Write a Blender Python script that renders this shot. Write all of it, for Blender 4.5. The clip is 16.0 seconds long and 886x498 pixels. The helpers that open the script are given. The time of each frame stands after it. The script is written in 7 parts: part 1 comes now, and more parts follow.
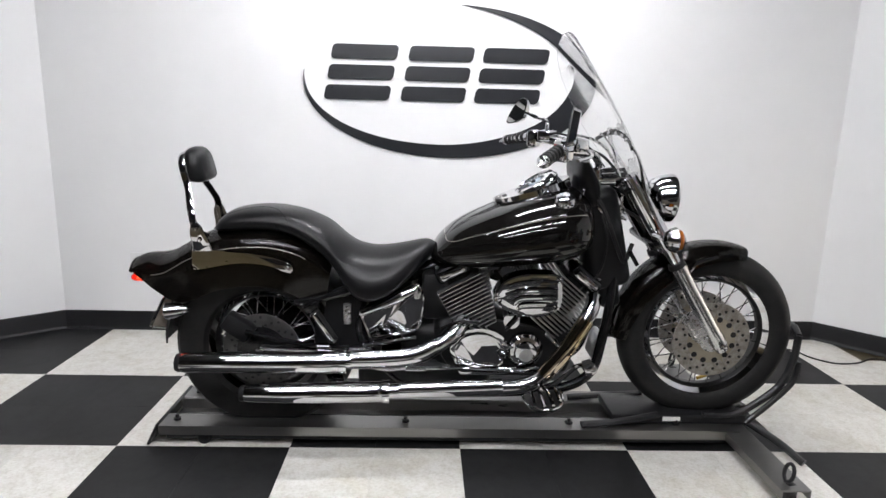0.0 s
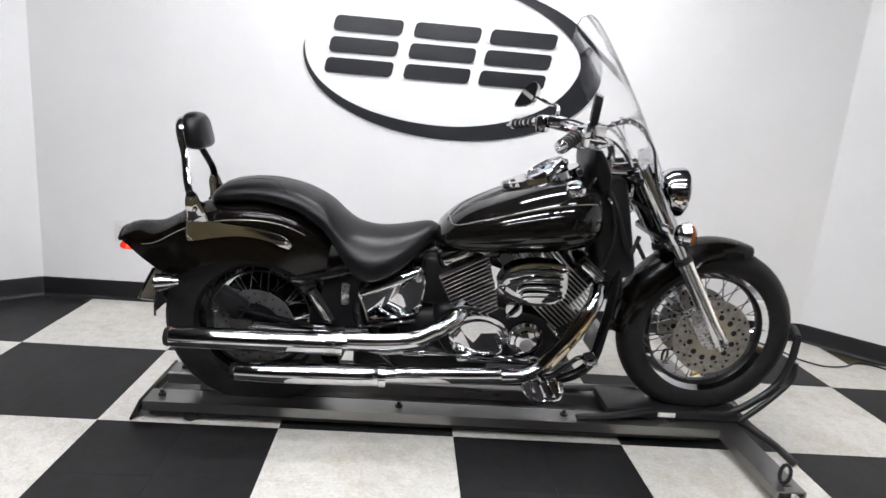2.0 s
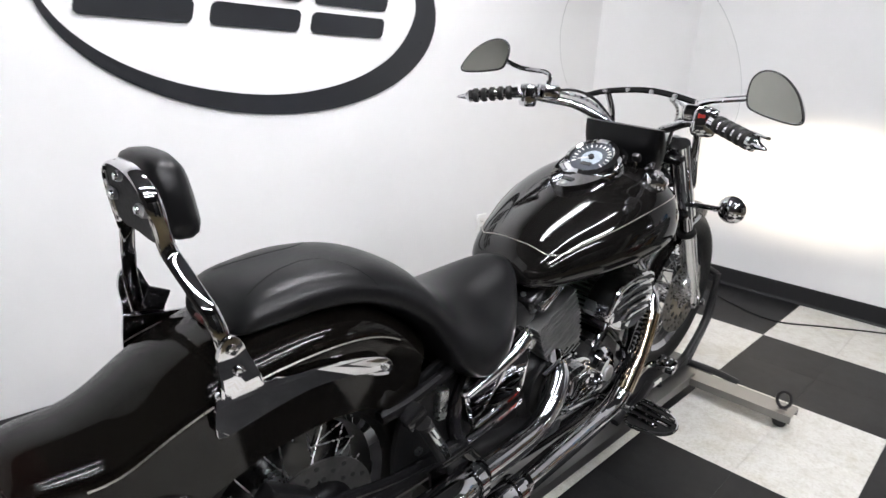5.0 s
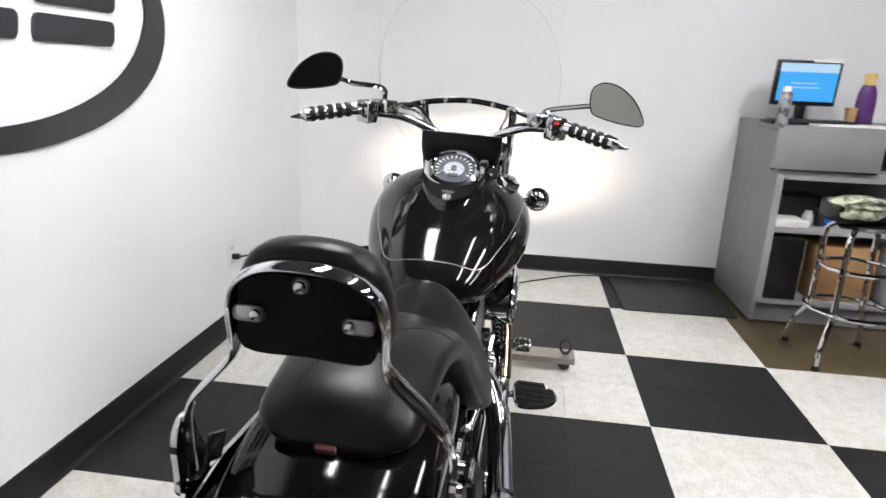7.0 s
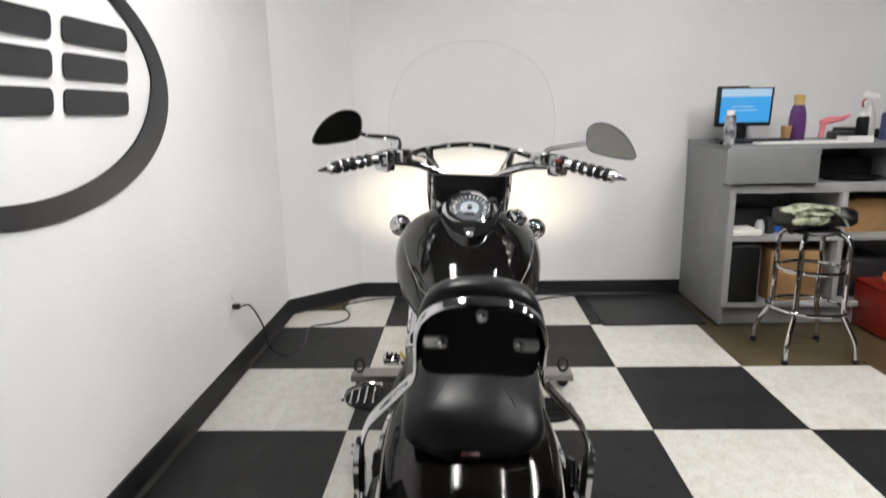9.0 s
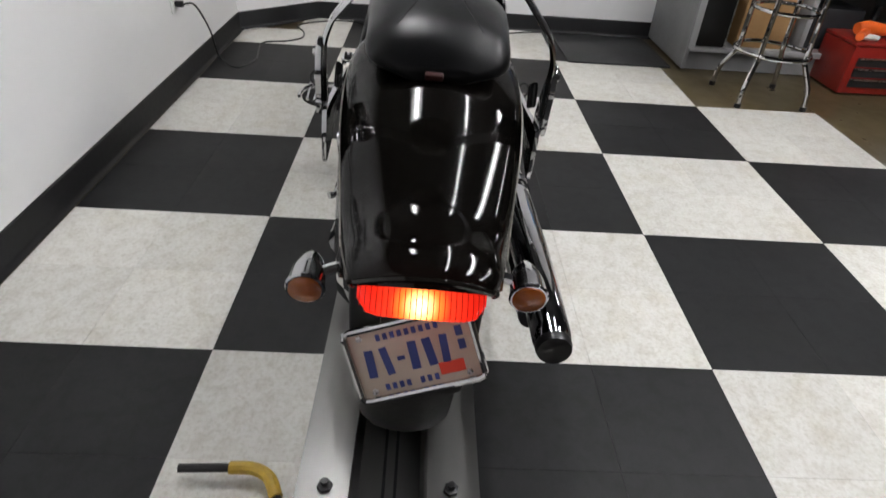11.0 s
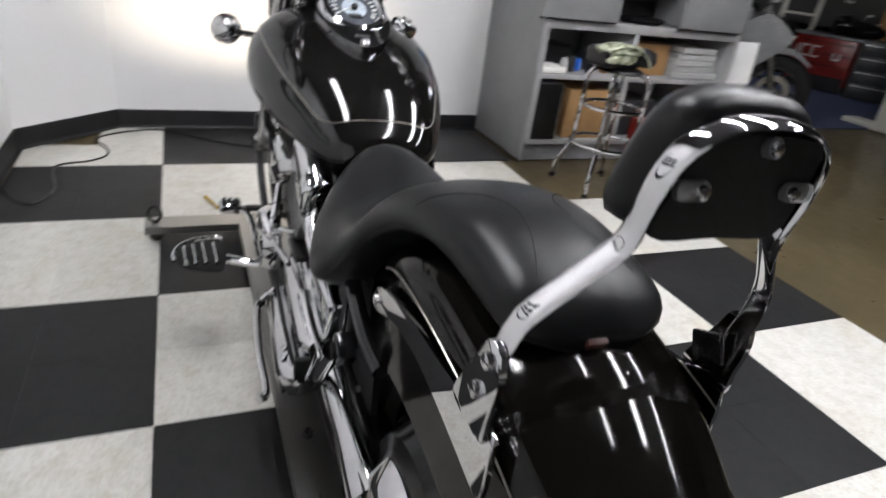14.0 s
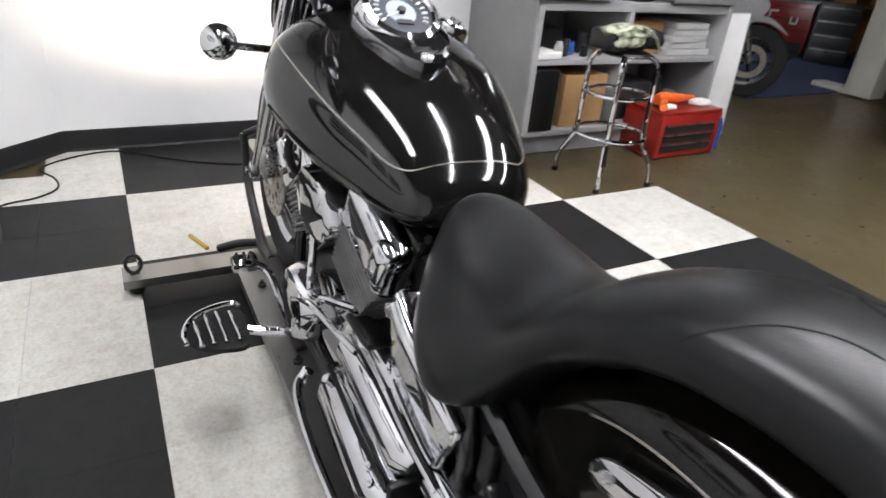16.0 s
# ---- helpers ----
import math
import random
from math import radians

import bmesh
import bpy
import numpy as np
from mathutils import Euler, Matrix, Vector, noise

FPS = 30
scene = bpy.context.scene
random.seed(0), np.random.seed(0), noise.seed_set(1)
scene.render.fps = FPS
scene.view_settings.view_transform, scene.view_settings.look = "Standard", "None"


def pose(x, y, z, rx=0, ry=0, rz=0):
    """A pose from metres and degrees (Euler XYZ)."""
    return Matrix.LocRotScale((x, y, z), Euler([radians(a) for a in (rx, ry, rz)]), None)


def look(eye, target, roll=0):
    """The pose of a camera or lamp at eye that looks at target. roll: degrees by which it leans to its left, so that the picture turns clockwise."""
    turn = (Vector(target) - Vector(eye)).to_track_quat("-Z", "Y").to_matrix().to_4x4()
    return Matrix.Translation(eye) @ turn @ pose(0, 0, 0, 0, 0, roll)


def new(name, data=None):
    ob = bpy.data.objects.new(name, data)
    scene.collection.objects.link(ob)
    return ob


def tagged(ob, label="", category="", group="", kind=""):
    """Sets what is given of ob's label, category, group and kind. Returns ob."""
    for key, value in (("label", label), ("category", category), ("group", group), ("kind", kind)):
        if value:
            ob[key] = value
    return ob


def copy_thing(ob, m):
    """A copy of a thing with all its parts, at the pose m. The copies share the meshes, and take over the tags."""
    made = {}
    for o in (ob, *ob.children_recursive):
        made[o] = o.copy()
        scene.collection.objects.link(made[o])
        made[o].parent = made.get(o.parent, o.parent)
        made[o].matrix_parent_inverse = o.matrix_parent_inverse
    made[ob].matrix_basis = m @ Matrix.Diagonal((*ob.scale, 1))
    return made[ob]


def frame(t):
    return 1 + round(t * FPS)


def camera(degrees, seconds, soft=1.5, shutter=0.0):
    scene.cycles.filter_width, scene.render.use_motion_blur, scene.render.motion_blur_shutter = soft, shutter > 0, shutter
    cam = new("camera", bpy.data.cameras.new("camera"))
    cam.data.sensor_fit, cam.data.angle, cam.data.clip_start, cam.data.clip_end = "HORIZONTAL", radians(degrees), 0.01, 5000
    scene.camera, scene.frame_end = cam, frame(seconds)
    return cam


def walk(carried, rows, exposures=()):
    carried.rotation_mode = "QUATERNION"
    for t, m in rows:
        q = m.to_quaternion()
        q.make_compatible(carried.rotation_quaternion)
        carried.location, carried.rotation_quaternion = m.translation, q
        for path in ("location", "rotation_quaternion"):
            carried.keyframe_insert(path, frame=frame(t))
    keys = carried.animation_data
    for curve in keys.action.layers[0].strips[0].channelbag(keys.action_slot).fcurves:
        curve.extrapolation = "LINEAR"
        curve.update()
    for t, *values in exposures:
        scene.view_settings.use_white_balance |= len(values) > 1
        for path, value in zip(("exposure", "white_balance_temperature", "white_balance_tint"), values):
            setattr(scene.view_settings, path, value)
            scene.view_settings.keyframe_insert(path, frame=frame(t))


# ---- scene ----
cam = camera(71.7, 16.0, 1.5, 0.4)
PATH = [
    (0, (1.073, -2.018, 1.152), (1.137, -0.06, 0.749), 1.5),
    (0.5, (1.071, -2.013, 1.147), (1.122, -0.055, 0.742), 1.3),
    (1, (1.066, -2.014, 1.147), (1.124, -0.057, 0.737), 1.6),
    (1.5, (1.059, -2.013, 1.144), (1.126, -0.058, 0.728), 2.2),
    (2, (0.994, -1.958, 1.127), (1.127, -0.013, 0.682), 4.8),
    (2.5, (0.834, -1.725, 1.144), (1.037, 0.202, 0.651), 3.3),
    (3, (0.635, -1.572, 1.163), (1.066, 0.325, 0.697), 3.2),
    (3.5, (0.386, -1.44, 1.183), (1.108, 0.361, 0.697), 2.8),
    (3.7, (0.307, -1.345, 1.175), (1.154, 0.401, 0.691), 3.0),
    (5.8, (-0.156, -0.47, 1.194), (1.569, 0.38, 0.642), 4.1),
    (6, (-0.196, -0.405, 1.193), (1.619, 0.27, 0.691), 4.2),
    (6.5, (-0.278, -0.242, 1.214), (1.614, 0.159, 0.706), 4.7),
    (7, (-0.242, -0.085, 1.206), (1.667, 0.159, 0.663), 2.2),
    (7.5, (-0.369, 0.046, 1.235), (1.577, 0.014, 0.773), 1.4),
    (8, (-0.424, 0.121, 1.272), (1.54, 0.117, 0.895), -2.3),
    (8.5, (-0.397, 0.12, 1.29), (1.582, 0.17, 1.003), -2.0),
    (9, (-0.405, 0.125, 1.247), (1.545, 0.197, 0.809), -1.2),
    (9.5, (-0.43, 0.128, 1.188), (1.456, 0.187, 0.523), -0.0),
    (10, (-0.444, 0.135, 1.137), (1.36, 0.147, 0.275), 0.9),
    (10.2, (-0.449, 0.132, 1.119), (1.323, 0.115, 0.191), 1.4),
    (12.3, (-0.478, 0.171, 1.026), (1.05, 0.041, -0.257), 6.7),
    (12.5, (-0.475, 0.196, 1.04), (1.108, -0.016, -0.163), 6.6),
    (13, (-0.371, 0.278, 1.051), (1.269, -0.047, -0.046), 9.7),
    (13.5, (-0.179, 0.367, 1.083), (1.485, -0.007, 0.038), 7.6),
    (14, (-0.04, 0.487, 1.121), (1.588, -0.259, 0.229), 7.5),
    (14.5, (0.068, 0.582, 1.156), (1.583, -0.435, 0.337), 6.4),
    (15, (0.126, 0.622, 1.154), (1.641, -0.391, 0.331), 6.7),
    (15.5, (0.177, 0.631, 1.148), (1.703, -0.356, 0.311), 6.9),
    (16, (0.366, 0.599, 1.103), (1.902, -0.281, 0.172), 5.2),
]
walk(cam, [(t, look(eye, target, roll)) for t, eye, target, roll in PATH],
     [(0.0, 0.15, 6500, 10), (2.5, 0.25, 6500, 10), (6.2, 0.3, 6500, 10), (9.0, 0.02, 6850, 8), (10.2, -0.10, 6750, 8), (12.4, -0.18, 6500, 10), (13.1, -0.06, 6500, 10), (14.0, 0.10, 6500, 10), (14.5, 0.07, 6500, 10), (15.0, 0.32, 6500, 10), (15.5, 0.36, 6500, 10), (16.0, 0.5, 6500, 10)])

# ---- light ----
world = bpy.data.worlds.new("world")
scene.world = world
world.use_nodes = True
world.node_tree.nodes["Background"].inputs[0].default_value = (0.75, 0.8, 0.9, 1)
world.node_tree.nodes["Background"].inputs[1].default_value = 0.02
scene.view_settings.exposure = 0.0


def head_lamp(place, target, watts, angle, blend):
    lamp = bpy.data.lights.new("headlight_beam", "SPOT")
    lamp.energy, lamp.spot_size, lamp.spot_blend = watts, radians(angle), blend
    lamp.color, lamp.shadow_soft_size = (1.0, 0.86, 0.66), 0.03
    ob = new("headlight_beam", lamp)
    ob.matrix_world = look(place, target) @ Matrix.Diagonal((1.0, 0.40, 1.0, 1.0))
    return ob


# ---- materials ----
def shader(name):
    m = bpy.data.materials.new(name)
    m.use_nodes = True
    nt = m.node_tree
    return m, nt, nt.nodes["Principled BSDF"]


def add(nt, kind, **values):
    n = nt.nodes.new(kind)
    for k, v in values.items():
        n.inputs[k.replace("_", " ")].default_value = v
    return n


def coords(nt, scale=1.0):
    c = nt.nodes.new("ShaderNodeTexCoord")
    mp = nt.nodes.new("ShaderNodeMapping")
    mp.inputs["Scale"].default_value = (scale, scale, scale) if not isinstance(scale, tuple) else scale
    nt.links.new(c.outputs["Object"], mp.inputs["Vector"])
    return mp.outputs["Vector"]


def rgba(c):
    return (*c, 1.0)


def surface(name, colour, rough=0.5, metal=0.0, other=None, scale=8.0, amount=(0.35, 0.7), rough_var=0.1,
            bump=0.0, bump_scale=200.0, coat=0.0, spec=0.5, detail=6.0, stretch=(1, 1, 1)):
    """A painted, moulded or metal surface with uneven tone, uneven gloss and fine relief."""
    m, nt, p = shader(name)
    vec = coords(nt, stretch)
    noise_a = add(nt, "ShaderNodeTexNoise", Scale=scale, Detail=detail, Roughness=0.6)
    nt.links.new(vec, noise_a.inputs["Vector"])
    ramp = nt.nodes.new("ShaderNodeValToRGB")
    ramp.color_ramp.elements[0].position, ramp.color_ramp.elements[1].position = amount
    ramp.color_ramp.elements[0].color = rgba(colour)
    ramp.color_ramp.elements[1].color = rgba(other or tuple(min(1, c * 1.15) for c in colour))
    nt.links.new(noise_a.outputs["Fac"], ramp.inputs["Fac"])
    nt.links.new(ramp.outputs["Color"], p.inputs["Base Color"])
    p.inputs["Metallic"].default_value = metal
    p.inputs["Specular IOR Level"].default_value = spec
    p.inputs["Coat Weight"].default_value = coat
    p.inputs["Coat Roughness"].default_value = 0.03
    noise_b = add(nt, "ShaderNodeTexNoise", Scale=scale * 5.3, Detail=4.0)
    nt.links.new(vec, noise_b.inputs["Vector"])
    rng = add(nt, "ShaderNodeMapRange", To_Min=max(0.0, rough - rough_var), To_Max=min(1.0, rough + rough_var))
    nt.links.new(noise_b.outputs["Fac"], rng.inputs["Value"])
    nt.links.new(rng.outputs["Result"], p.inputs["Roughness"])
    if bump:
        noise_c = add(nt, "ShaderNodeTexNoise", Scale=bump_scale, Detail=3.0)
        nt.links.new(vec, noise_c.inputs["Vector"])
        b = add(nt, "ShaderNodeBump", Strength=bump, Distance=0.002)
        nt.links.new(noise_c.outputs["Fac"], b.inputs["Height"])
        nt.links.new(b.outputs["Normal"], p.inputs["Normal"])
    return m


def glowing(name, colour, strength, base=(0.8, 0.8, 0.8)):
    m, nt, p = shader(name)
    p.inputs["Base Color"].default_value = rgba(base)
    p.inputs["Emission Color"].default_value = rgba(colour)
    p.inputs["Emission Strength"].default_value = strength
    return m


def clear(name, colour=(1, 1, 1), rough=0.0, ior=1.1):
    """Thin clear plastic: mostly transparent, with a faint gloss at grazing angles."""
    m, nt, p = shader(name)
    out = nt.nodes["Material Output"]
    t = add(nt, "ShaderNodeBsdfTransparent", Color=rgba(colour))
    g = add(nt, "ShaderNodeBsdfGlossy", Color=(1, 1, 1, 1), Roughness=0.02)
    f = add(nt, "ShaderNodeFresnel", IOR=ior)
    mix = nt.nodes.new("ShaderNodeMixShader")
    nt.links.new(f.outputs[0], mix.inputs[0])
    nt.links.new(t.outputs[0], mix.inputs[1])
    nt.links.new(g.outputs[0], mix.inputs[2])
    nt.links.new(mix.outputs[0], out.inputs[0])
    return m


def tile_material(name, base, dark, fleck, seed, rough, spec=0.5):
    """Vinyl floor tile: mottled, with scuffs, and a tone of its own for each piece."""
    m, nt, p = shader(name)
    geo = nt.nodes.new("ShaderNodeNewGeometry")
    info = nt.nodes.new("ShaderNodeObjectInfo")
    fine = add(nt, "ShaderNodeTexNoise", Scale=95.0 + seed, Detail=6.0, Roughness=0.7)
    blot = add(nt, "ShaderNodeTexNoise", Scale=21.0, Detail=6.0, Roughness=0.66, Distortion=0.35)
    wear = add(nt, "ShaderNodeTexNoise", Scale=2.3, Detail=5.0, Roughness=0.6)
    for n in (fine, blot, wear):
        nt.links.new(geo.outputs["Position"], n.inputs["Vector"])
    ramp = nt.nodes.new("ShaderNodeValToRGB")
    ramp.color_ramp.elements[0].position, ramp.color_ramp.elements[1].position = 0.36, 0.56
    ramp.color_ramp.elements[0].color, ramp.color_ramp.elements[1].color = rgba(dark), rgba(base)
    nt.links.new(blot.outputs["Fac"], ramp.inputs["Fac"])
    mix = nt.nodes.new("ShaderNodeMixRGB")
    mix.blend_type = "MULTIPLY"
    rf = nt.nodes.new("ShaderNodeValToRGB")
    rf.color_ramp.elements[0].position, rf.color_ramp.elements[1].position = 0.3, 0.55
    rf.color_ramp.elements[0].color, rf.color_ramp.elements[1].color = rgba(fleck), (1, 1, 1, 1)
    nt.links.new(fine.outputs["Fac"], rf.inputs["Fac"])
    mix.inputs["Fac"].default_value = 0.6
    nt.links.new(ramp.outputs["Color"], mix.inputs["Color1"])
    nt.links.new(rf.outputs["Color"], mix.inputs["Color2"])
    hsv = nt.nodes.new("ShaderNodeHueSaturation")
    vr = add(nt, "ShaderNodeMapRange", To_Min=0.92, To_Max=1.05)
    nt.links.new(info.outputs["Random"], vr.inputs["Value"])
    nt.links.new(vr.outputs["Result"], hsv.inputs["Value"])
    stain = add(nt, "ShaderNodeTexNoise", Scale=3.1, Detail=7.0, Roughness=0.72, Distortion=0.4)
    nt.links.new(geo.outputs["Position"], stain.inputs["Vector"])
    rs = nt.nodes.new("ShaderNodeValToRGB")
    rs.color_ramp.elements[0].position, rs.color_ramp.elements[1].position = 0.52, 0.74
    rs.color_ramp.elements[0].color, rs.color_ramp.elements[1].color = (1, 1, 1, 1), (0.86, 0.83, 0.75, 1)
    nt.links.new(stain.outputs["Fac"], rs.inputs["Fac"])
    soil = nt.nodes.new("ShaderNodeMixRGB")
    soil.blend_type = "MULTIPLY"
    soil.inputs["Fac"].default_value = 1.0
    nt.links.new(mix.outputs["Color"], soil.inputs["Color1"])
    nt.links.new(rs.outputs["Color"], soil.inputs["Color2"])
    nt.links.new(soil.outputs["Color"], hsv.inputs["Color"])
    nt.links.new(hsv.outputs["Color"], p.inputs["Base Color"])
    rr = add(nt, "ShaderNodeMapRange", To_Min=rough - 0.08, To_Max=rough + 0.14)
    nt.links.new(wear.outputs["Fac"], rr.inputs["Value"])
    nt.links.new(rr.outputs["Result"], p.inputs["Roughness"])
    p.inputs["Specular IOR Level"].default_value = spec
    bump = add(nt, "ShaderNodeBump", Strength=0.08, Distance=0.001)
    nt.links.new(blot.outputs["Fac"], bump.inputs["Height"])
    nt.links.new(bump.outputs["Normal"], p.inputs["Normal"])
    return m


WHITE_TILE = tile_material("white_vinyl", (0.70, 0.69, 0.65), (0.61, 0.59, 0.54), (0.66, 0.63, 0.57), 0, 0.36)
BLACK_TILE = tile_material("black_vinyl", (0.014, 0.014, 0.0148), (0.010, 0.010, 0.0105), (0.75, 0.75, 0.75), 31, 0.46, 0.21)
WALL = surface("white_wall_paint", (0.80, 0.80, 0.80), 0.42, scale=1.7, other=(0.84, 0.84, 0.84), bump=0.12, bump_scale=140)
CEILING = surface("dark_ceiling_paint", (0.055, 0.055, 0.058), 0.8, scale=3)
BASE = surface("black_cove_base", (0.007, 0.007, 0.008), 0.5, scale=9, bump=0.1, spec=0.3)
CONCRETE = surface("brown_sealed_concrete", (0.066, 0.051, 0.026), 0.32, other=(0.108, 0.085, 0.044), scale=2.4, amount=(0.3, 0.75),
                   rough_var=0.12, bump=0.1, bump_scale=60, detail=9)
BLUE_MAT = surface("blue_floor_mat", (0.03, 0.045, 0.10), 0.8, scale=12, bump=0.3)
LOGO = surface("black_vinyl_sign", (0.012, 0.013, 0.016), 0.32, scale=4)
BLACK_PAINT = surface("black_gloss_paint", (0.0045, 0.0042, 0.0039), 0.07, scale=5, rough_var=0.02, spec=0.5)
FENDER_PAINT = surface("dark_metallic_gloss_paint", (0.0050, 0.0044, 0.0038), 0.07, scale=900, other=(0.0115, 0.0098, 0.0080), rough_var=0.02, spec=0.5)
STRIPE = surface("silver_pinstripe", (0.30, 0.28, 0.25), 0.3, metal=0.6, scale=40)
BACKING = surface("black_backing_board", (0.0040, 0.0040, 0.0044), 0.55, scale=30, spec=0.12)
LEATHER = surface("black_vinyl_leather", (0.0042, 0.0042, 0.0047), 0.32, scale=20, other=(0.0064, 0.0064, 0.0070), rough_var=0.07, bump=0.10, bump_scale=420, spec=0.18)
CHROME = surface("chrome", (0.60, 0.60, 0.615), 0.006, metal=1.0, other=(0.53, 0.53, 0.54), scale=14, rough_var=0.005)
TINTED_CHROME = surface("heat_tinted_chrome", (0.62, 0.50, 0.30), 0.06, metal=1.0, other=(0.50, 0.44, 0.40), scale=9, rough_var=0.03)
STEEL = surface("brushed_aluminium", (0.60, 0.60, 0.60), 0.28, metal=1.0, other=(0.48, 0.48, 0.48), scale=22, rough_var=0.1)
POLISHED = surface("polished_aluminium", (0.66, 0.66, 0.66), 0.20, metal=1.0, other=(0.60, 0.60, 0.60), scale=6, rough_var=0.03)
FIN = surface("machined_fin_edge", (0.52, 0.52, 0.52), 0.38, metal=1.0, other=(0.40, 0.40, 0.40), scale=30)
ENGINE = surface("black_engine_casting", (0.007, 0.007, 0.0075), 0.40, scale=30, bump=0.2, bump_scale=300, spec=0.22)
FRAME = surface("black_frame_enamel", (0.006, 0.006, 0.0065), 0.16, scale=12, rough_var=0.05, spec=0.36)
RUBBER = surface("tyre_rubber", (0.006, 0.006, 0.0063), 0.6, scale=25, other=(0.011, 0.0105, 0.010), spec=0.3, bump=0.3, bump_scale=240)
DISC = surface("drilled_disc_steel", (0.50, 0.48, 0.45), 0.35, metal=1.0, other=(0.28, 0.25, 0.22), scale=60)
GREY_METAL = surface("worn_galvanised_steel", (0.27, 0.265, 0.26), 0.30, metal=0.9, other=(0.20, 0.196, 0.19), scale=7, amount=(0.25, 0.85),
                     rough_var=0.06, bump=0.06, bump_scale=60, detail=8, stretch=(0.12, 1, 1))
BLACK_STEEL = surface("scuffed_black_steel", (0.008, 0.008, 0.009), 0.42, other=(0.022, 0.021, 0.020), scale=14, amount=(0.5, 0.9), bump=0.2)
YELLOW = surface("yellow_grip_tape", (0.52, 0.34, 0.03), 0.5, other=(0.38, 0.24, 0.03), scale=60, bump=0.3)
SMOKE = surface("dark_plastic", (0.006, 0.006, 0.0066), 0.35, scale=20, spec=0.4)
WELL = surface("shaded_rim_steel", (0.07, 0.07, 0.07), 0.35, metal=1.0, scale=20)
SCREEN = clear("clear_acrylic", (0.985, 0.985, 0.98), ior=1.10)
MIRROR = surface("mirror_glass", (0.30, 0.30, 0.275), 0.015, metal=1.0, scale=4, rough_var=0.01)
LENS_GLASS = clear("headlight_lens", (0.95, 0.95, 0.95), ior=1.25)
RED_LENS = surface("red_lens", (0.50, 0.012, 0.008), 0.15, scale=30, coat=0.5)
AMBER = surface("amber_lens", (0.30, 0.082, 0.010), 0.2, scale=40, other=(0.22, 0.055, 0.007), coat=0.4)
PLATE = surface("licence_plate_paint", (0.54, 0.46, 0.37), 0.4, scale=15, other=(0.60, 0.54, 0.46))
PLATE_INK = surface("blue_plate_ink", (0.03, 0.05, 0.22), 0.4, scale=40)
STICKER = surface("red_sticker", (0.55, 0.04, 0.02), 0.4, scale=40)
COUNTER = surface("grey_laminate", (0.195, 0.195, 0.20), 0.5, scale=6, other=(0.225, 0.225, 0.23), bump=0.05)
COUNTER_LIGHT = surface("pale_grey_laminate", (0.30, 0.30, 0.30), 0.5, scale=8)
WHITE_PANEL = surface("white_board", (0.74, 0.74, 0.73), 0.5, scale=4)
CARDBOARD = surface("cardboard", (0.30, 0.17, 0.07), 0.8, scale=12, other=(0.36, 0.21, 0.09), bump=0.2)
PAPER = surface("paper", (0.72, 0.71, 0.68), 0.8, scale=9)
DARK_BOX = surface("dark_grey_plastic", (0.02, 0.02, 0.022), 0.4, scale=20)
CLOTH = surface("pale_green_cloth", (0.46, 0.48, 0.36), 0.9, scale=16, amount=(0.46, 0.58), other=(0.13, 0.15, 0.09), bump=0.5, bump_scale=90)
PURPLE = surface("purple_plastic", (0.07, 0.02, 0.11), 0.35, scale=10)
CAP_YELLOW = surface("yellow_cap", (0.55, 0.38, 0.12), 0.5, scale=10)
PINK = surface("pink_plastic", (0.75, 0.22, 0.25), 0.5, scale=10)
TOOL_RED = surface("red_tool_box_paint", (0.30, 0.017, 0.012), 0.32, scale=7, other=(0.22, 0.014, 0.010), coat=0.3)
ORANGE = surface("orange_plastic", (0.80, 0.13, 0.02), 0.45, scale=10)
BLUE_LIQUID = surface("blue_bottle", (0.02, 0.10, 0.42), 0.25, scale=10)
COLUMN = surface("cream_post_paint", (0.56, 0.54, 0.48), 0.55, scale=4)
WOOD = surface("warm_shelf_wood", (0.30, 0.16, 0.05), 0.6, other=(0.38, 0.22, 0.08), scale=7, stretch=(1, 1, 12))
GREY_FAIRING = surface("grey_fairing_paint", (0.24, 0.24, 0.25), 0.25, scale=9, coat=0.6)
# The workshop's lack of light is put into this dark grey.
WORKSHOP = surface("dimmed_workshop_grey", (0.06, 0.058, 0.056), 0.8, scale=3)
TUBE = glowing("fluorescent_tube", (0.96, 0.96, 1.0), 93.0)
MONITOR_GLOW = glowing("monitor_blue", (0.03, 0.36, 0.85), 0.9, (0.02, 0.02, 0.02))
MONITOR_PALE = glowing("monitor_pale", (0.42, 0.62, 0.85), 0.9, (0.02, 0.02, 0.02))


def lit_lens(name, centre):
    """A red lens with a bulb behind it: brightest and most yellow before the bulb."""
    m, nt, p = shader(name)
    c = nt.nodes.new("ShaderNodeTexCoord")
    d = nt.nodes.new("ShaderNodeVectorMath")
    d.operation = "DISTANCE"
    d.inputs[1].default_value = centre
    nt.links.new(c.outputs["Object"], d.inputs[0])
    r = nt.nodes.new("ShaderNodeValToRGB")
    e = r.color_ramp.elements
    e[0].position, e[0].color = 0.0, (1.0, 0.95, 0.75, 1)
    e[1].position, e[1].color = 0.085, (0.16, 0.005, 0.003, 1)
    for at, col in ((0.011, (1.0, 0.66, 0.24, 1)), (0.021, (0.72, 0.15, 0.022, 1)), (0.034, (0.38, 0.022, 0.008, 1)), (0.058, (0.28, 0.009, 0.004, 1))):
        q = e.new(at)
        q.color = col
    nt.links.new(d.outputs["Value"], r.inputs["Fac"])
    p.inputs["Base Color"].default_value = (0.45, 0.01, 0.008, 1)
    p.inputs["Roughness"].default_value = 0.2
    nt.links.new(r.outputs["Color"], p.inputs["Emission Color"])
    p.inputs["Emission Strength"].default_value = 3.0
    return m


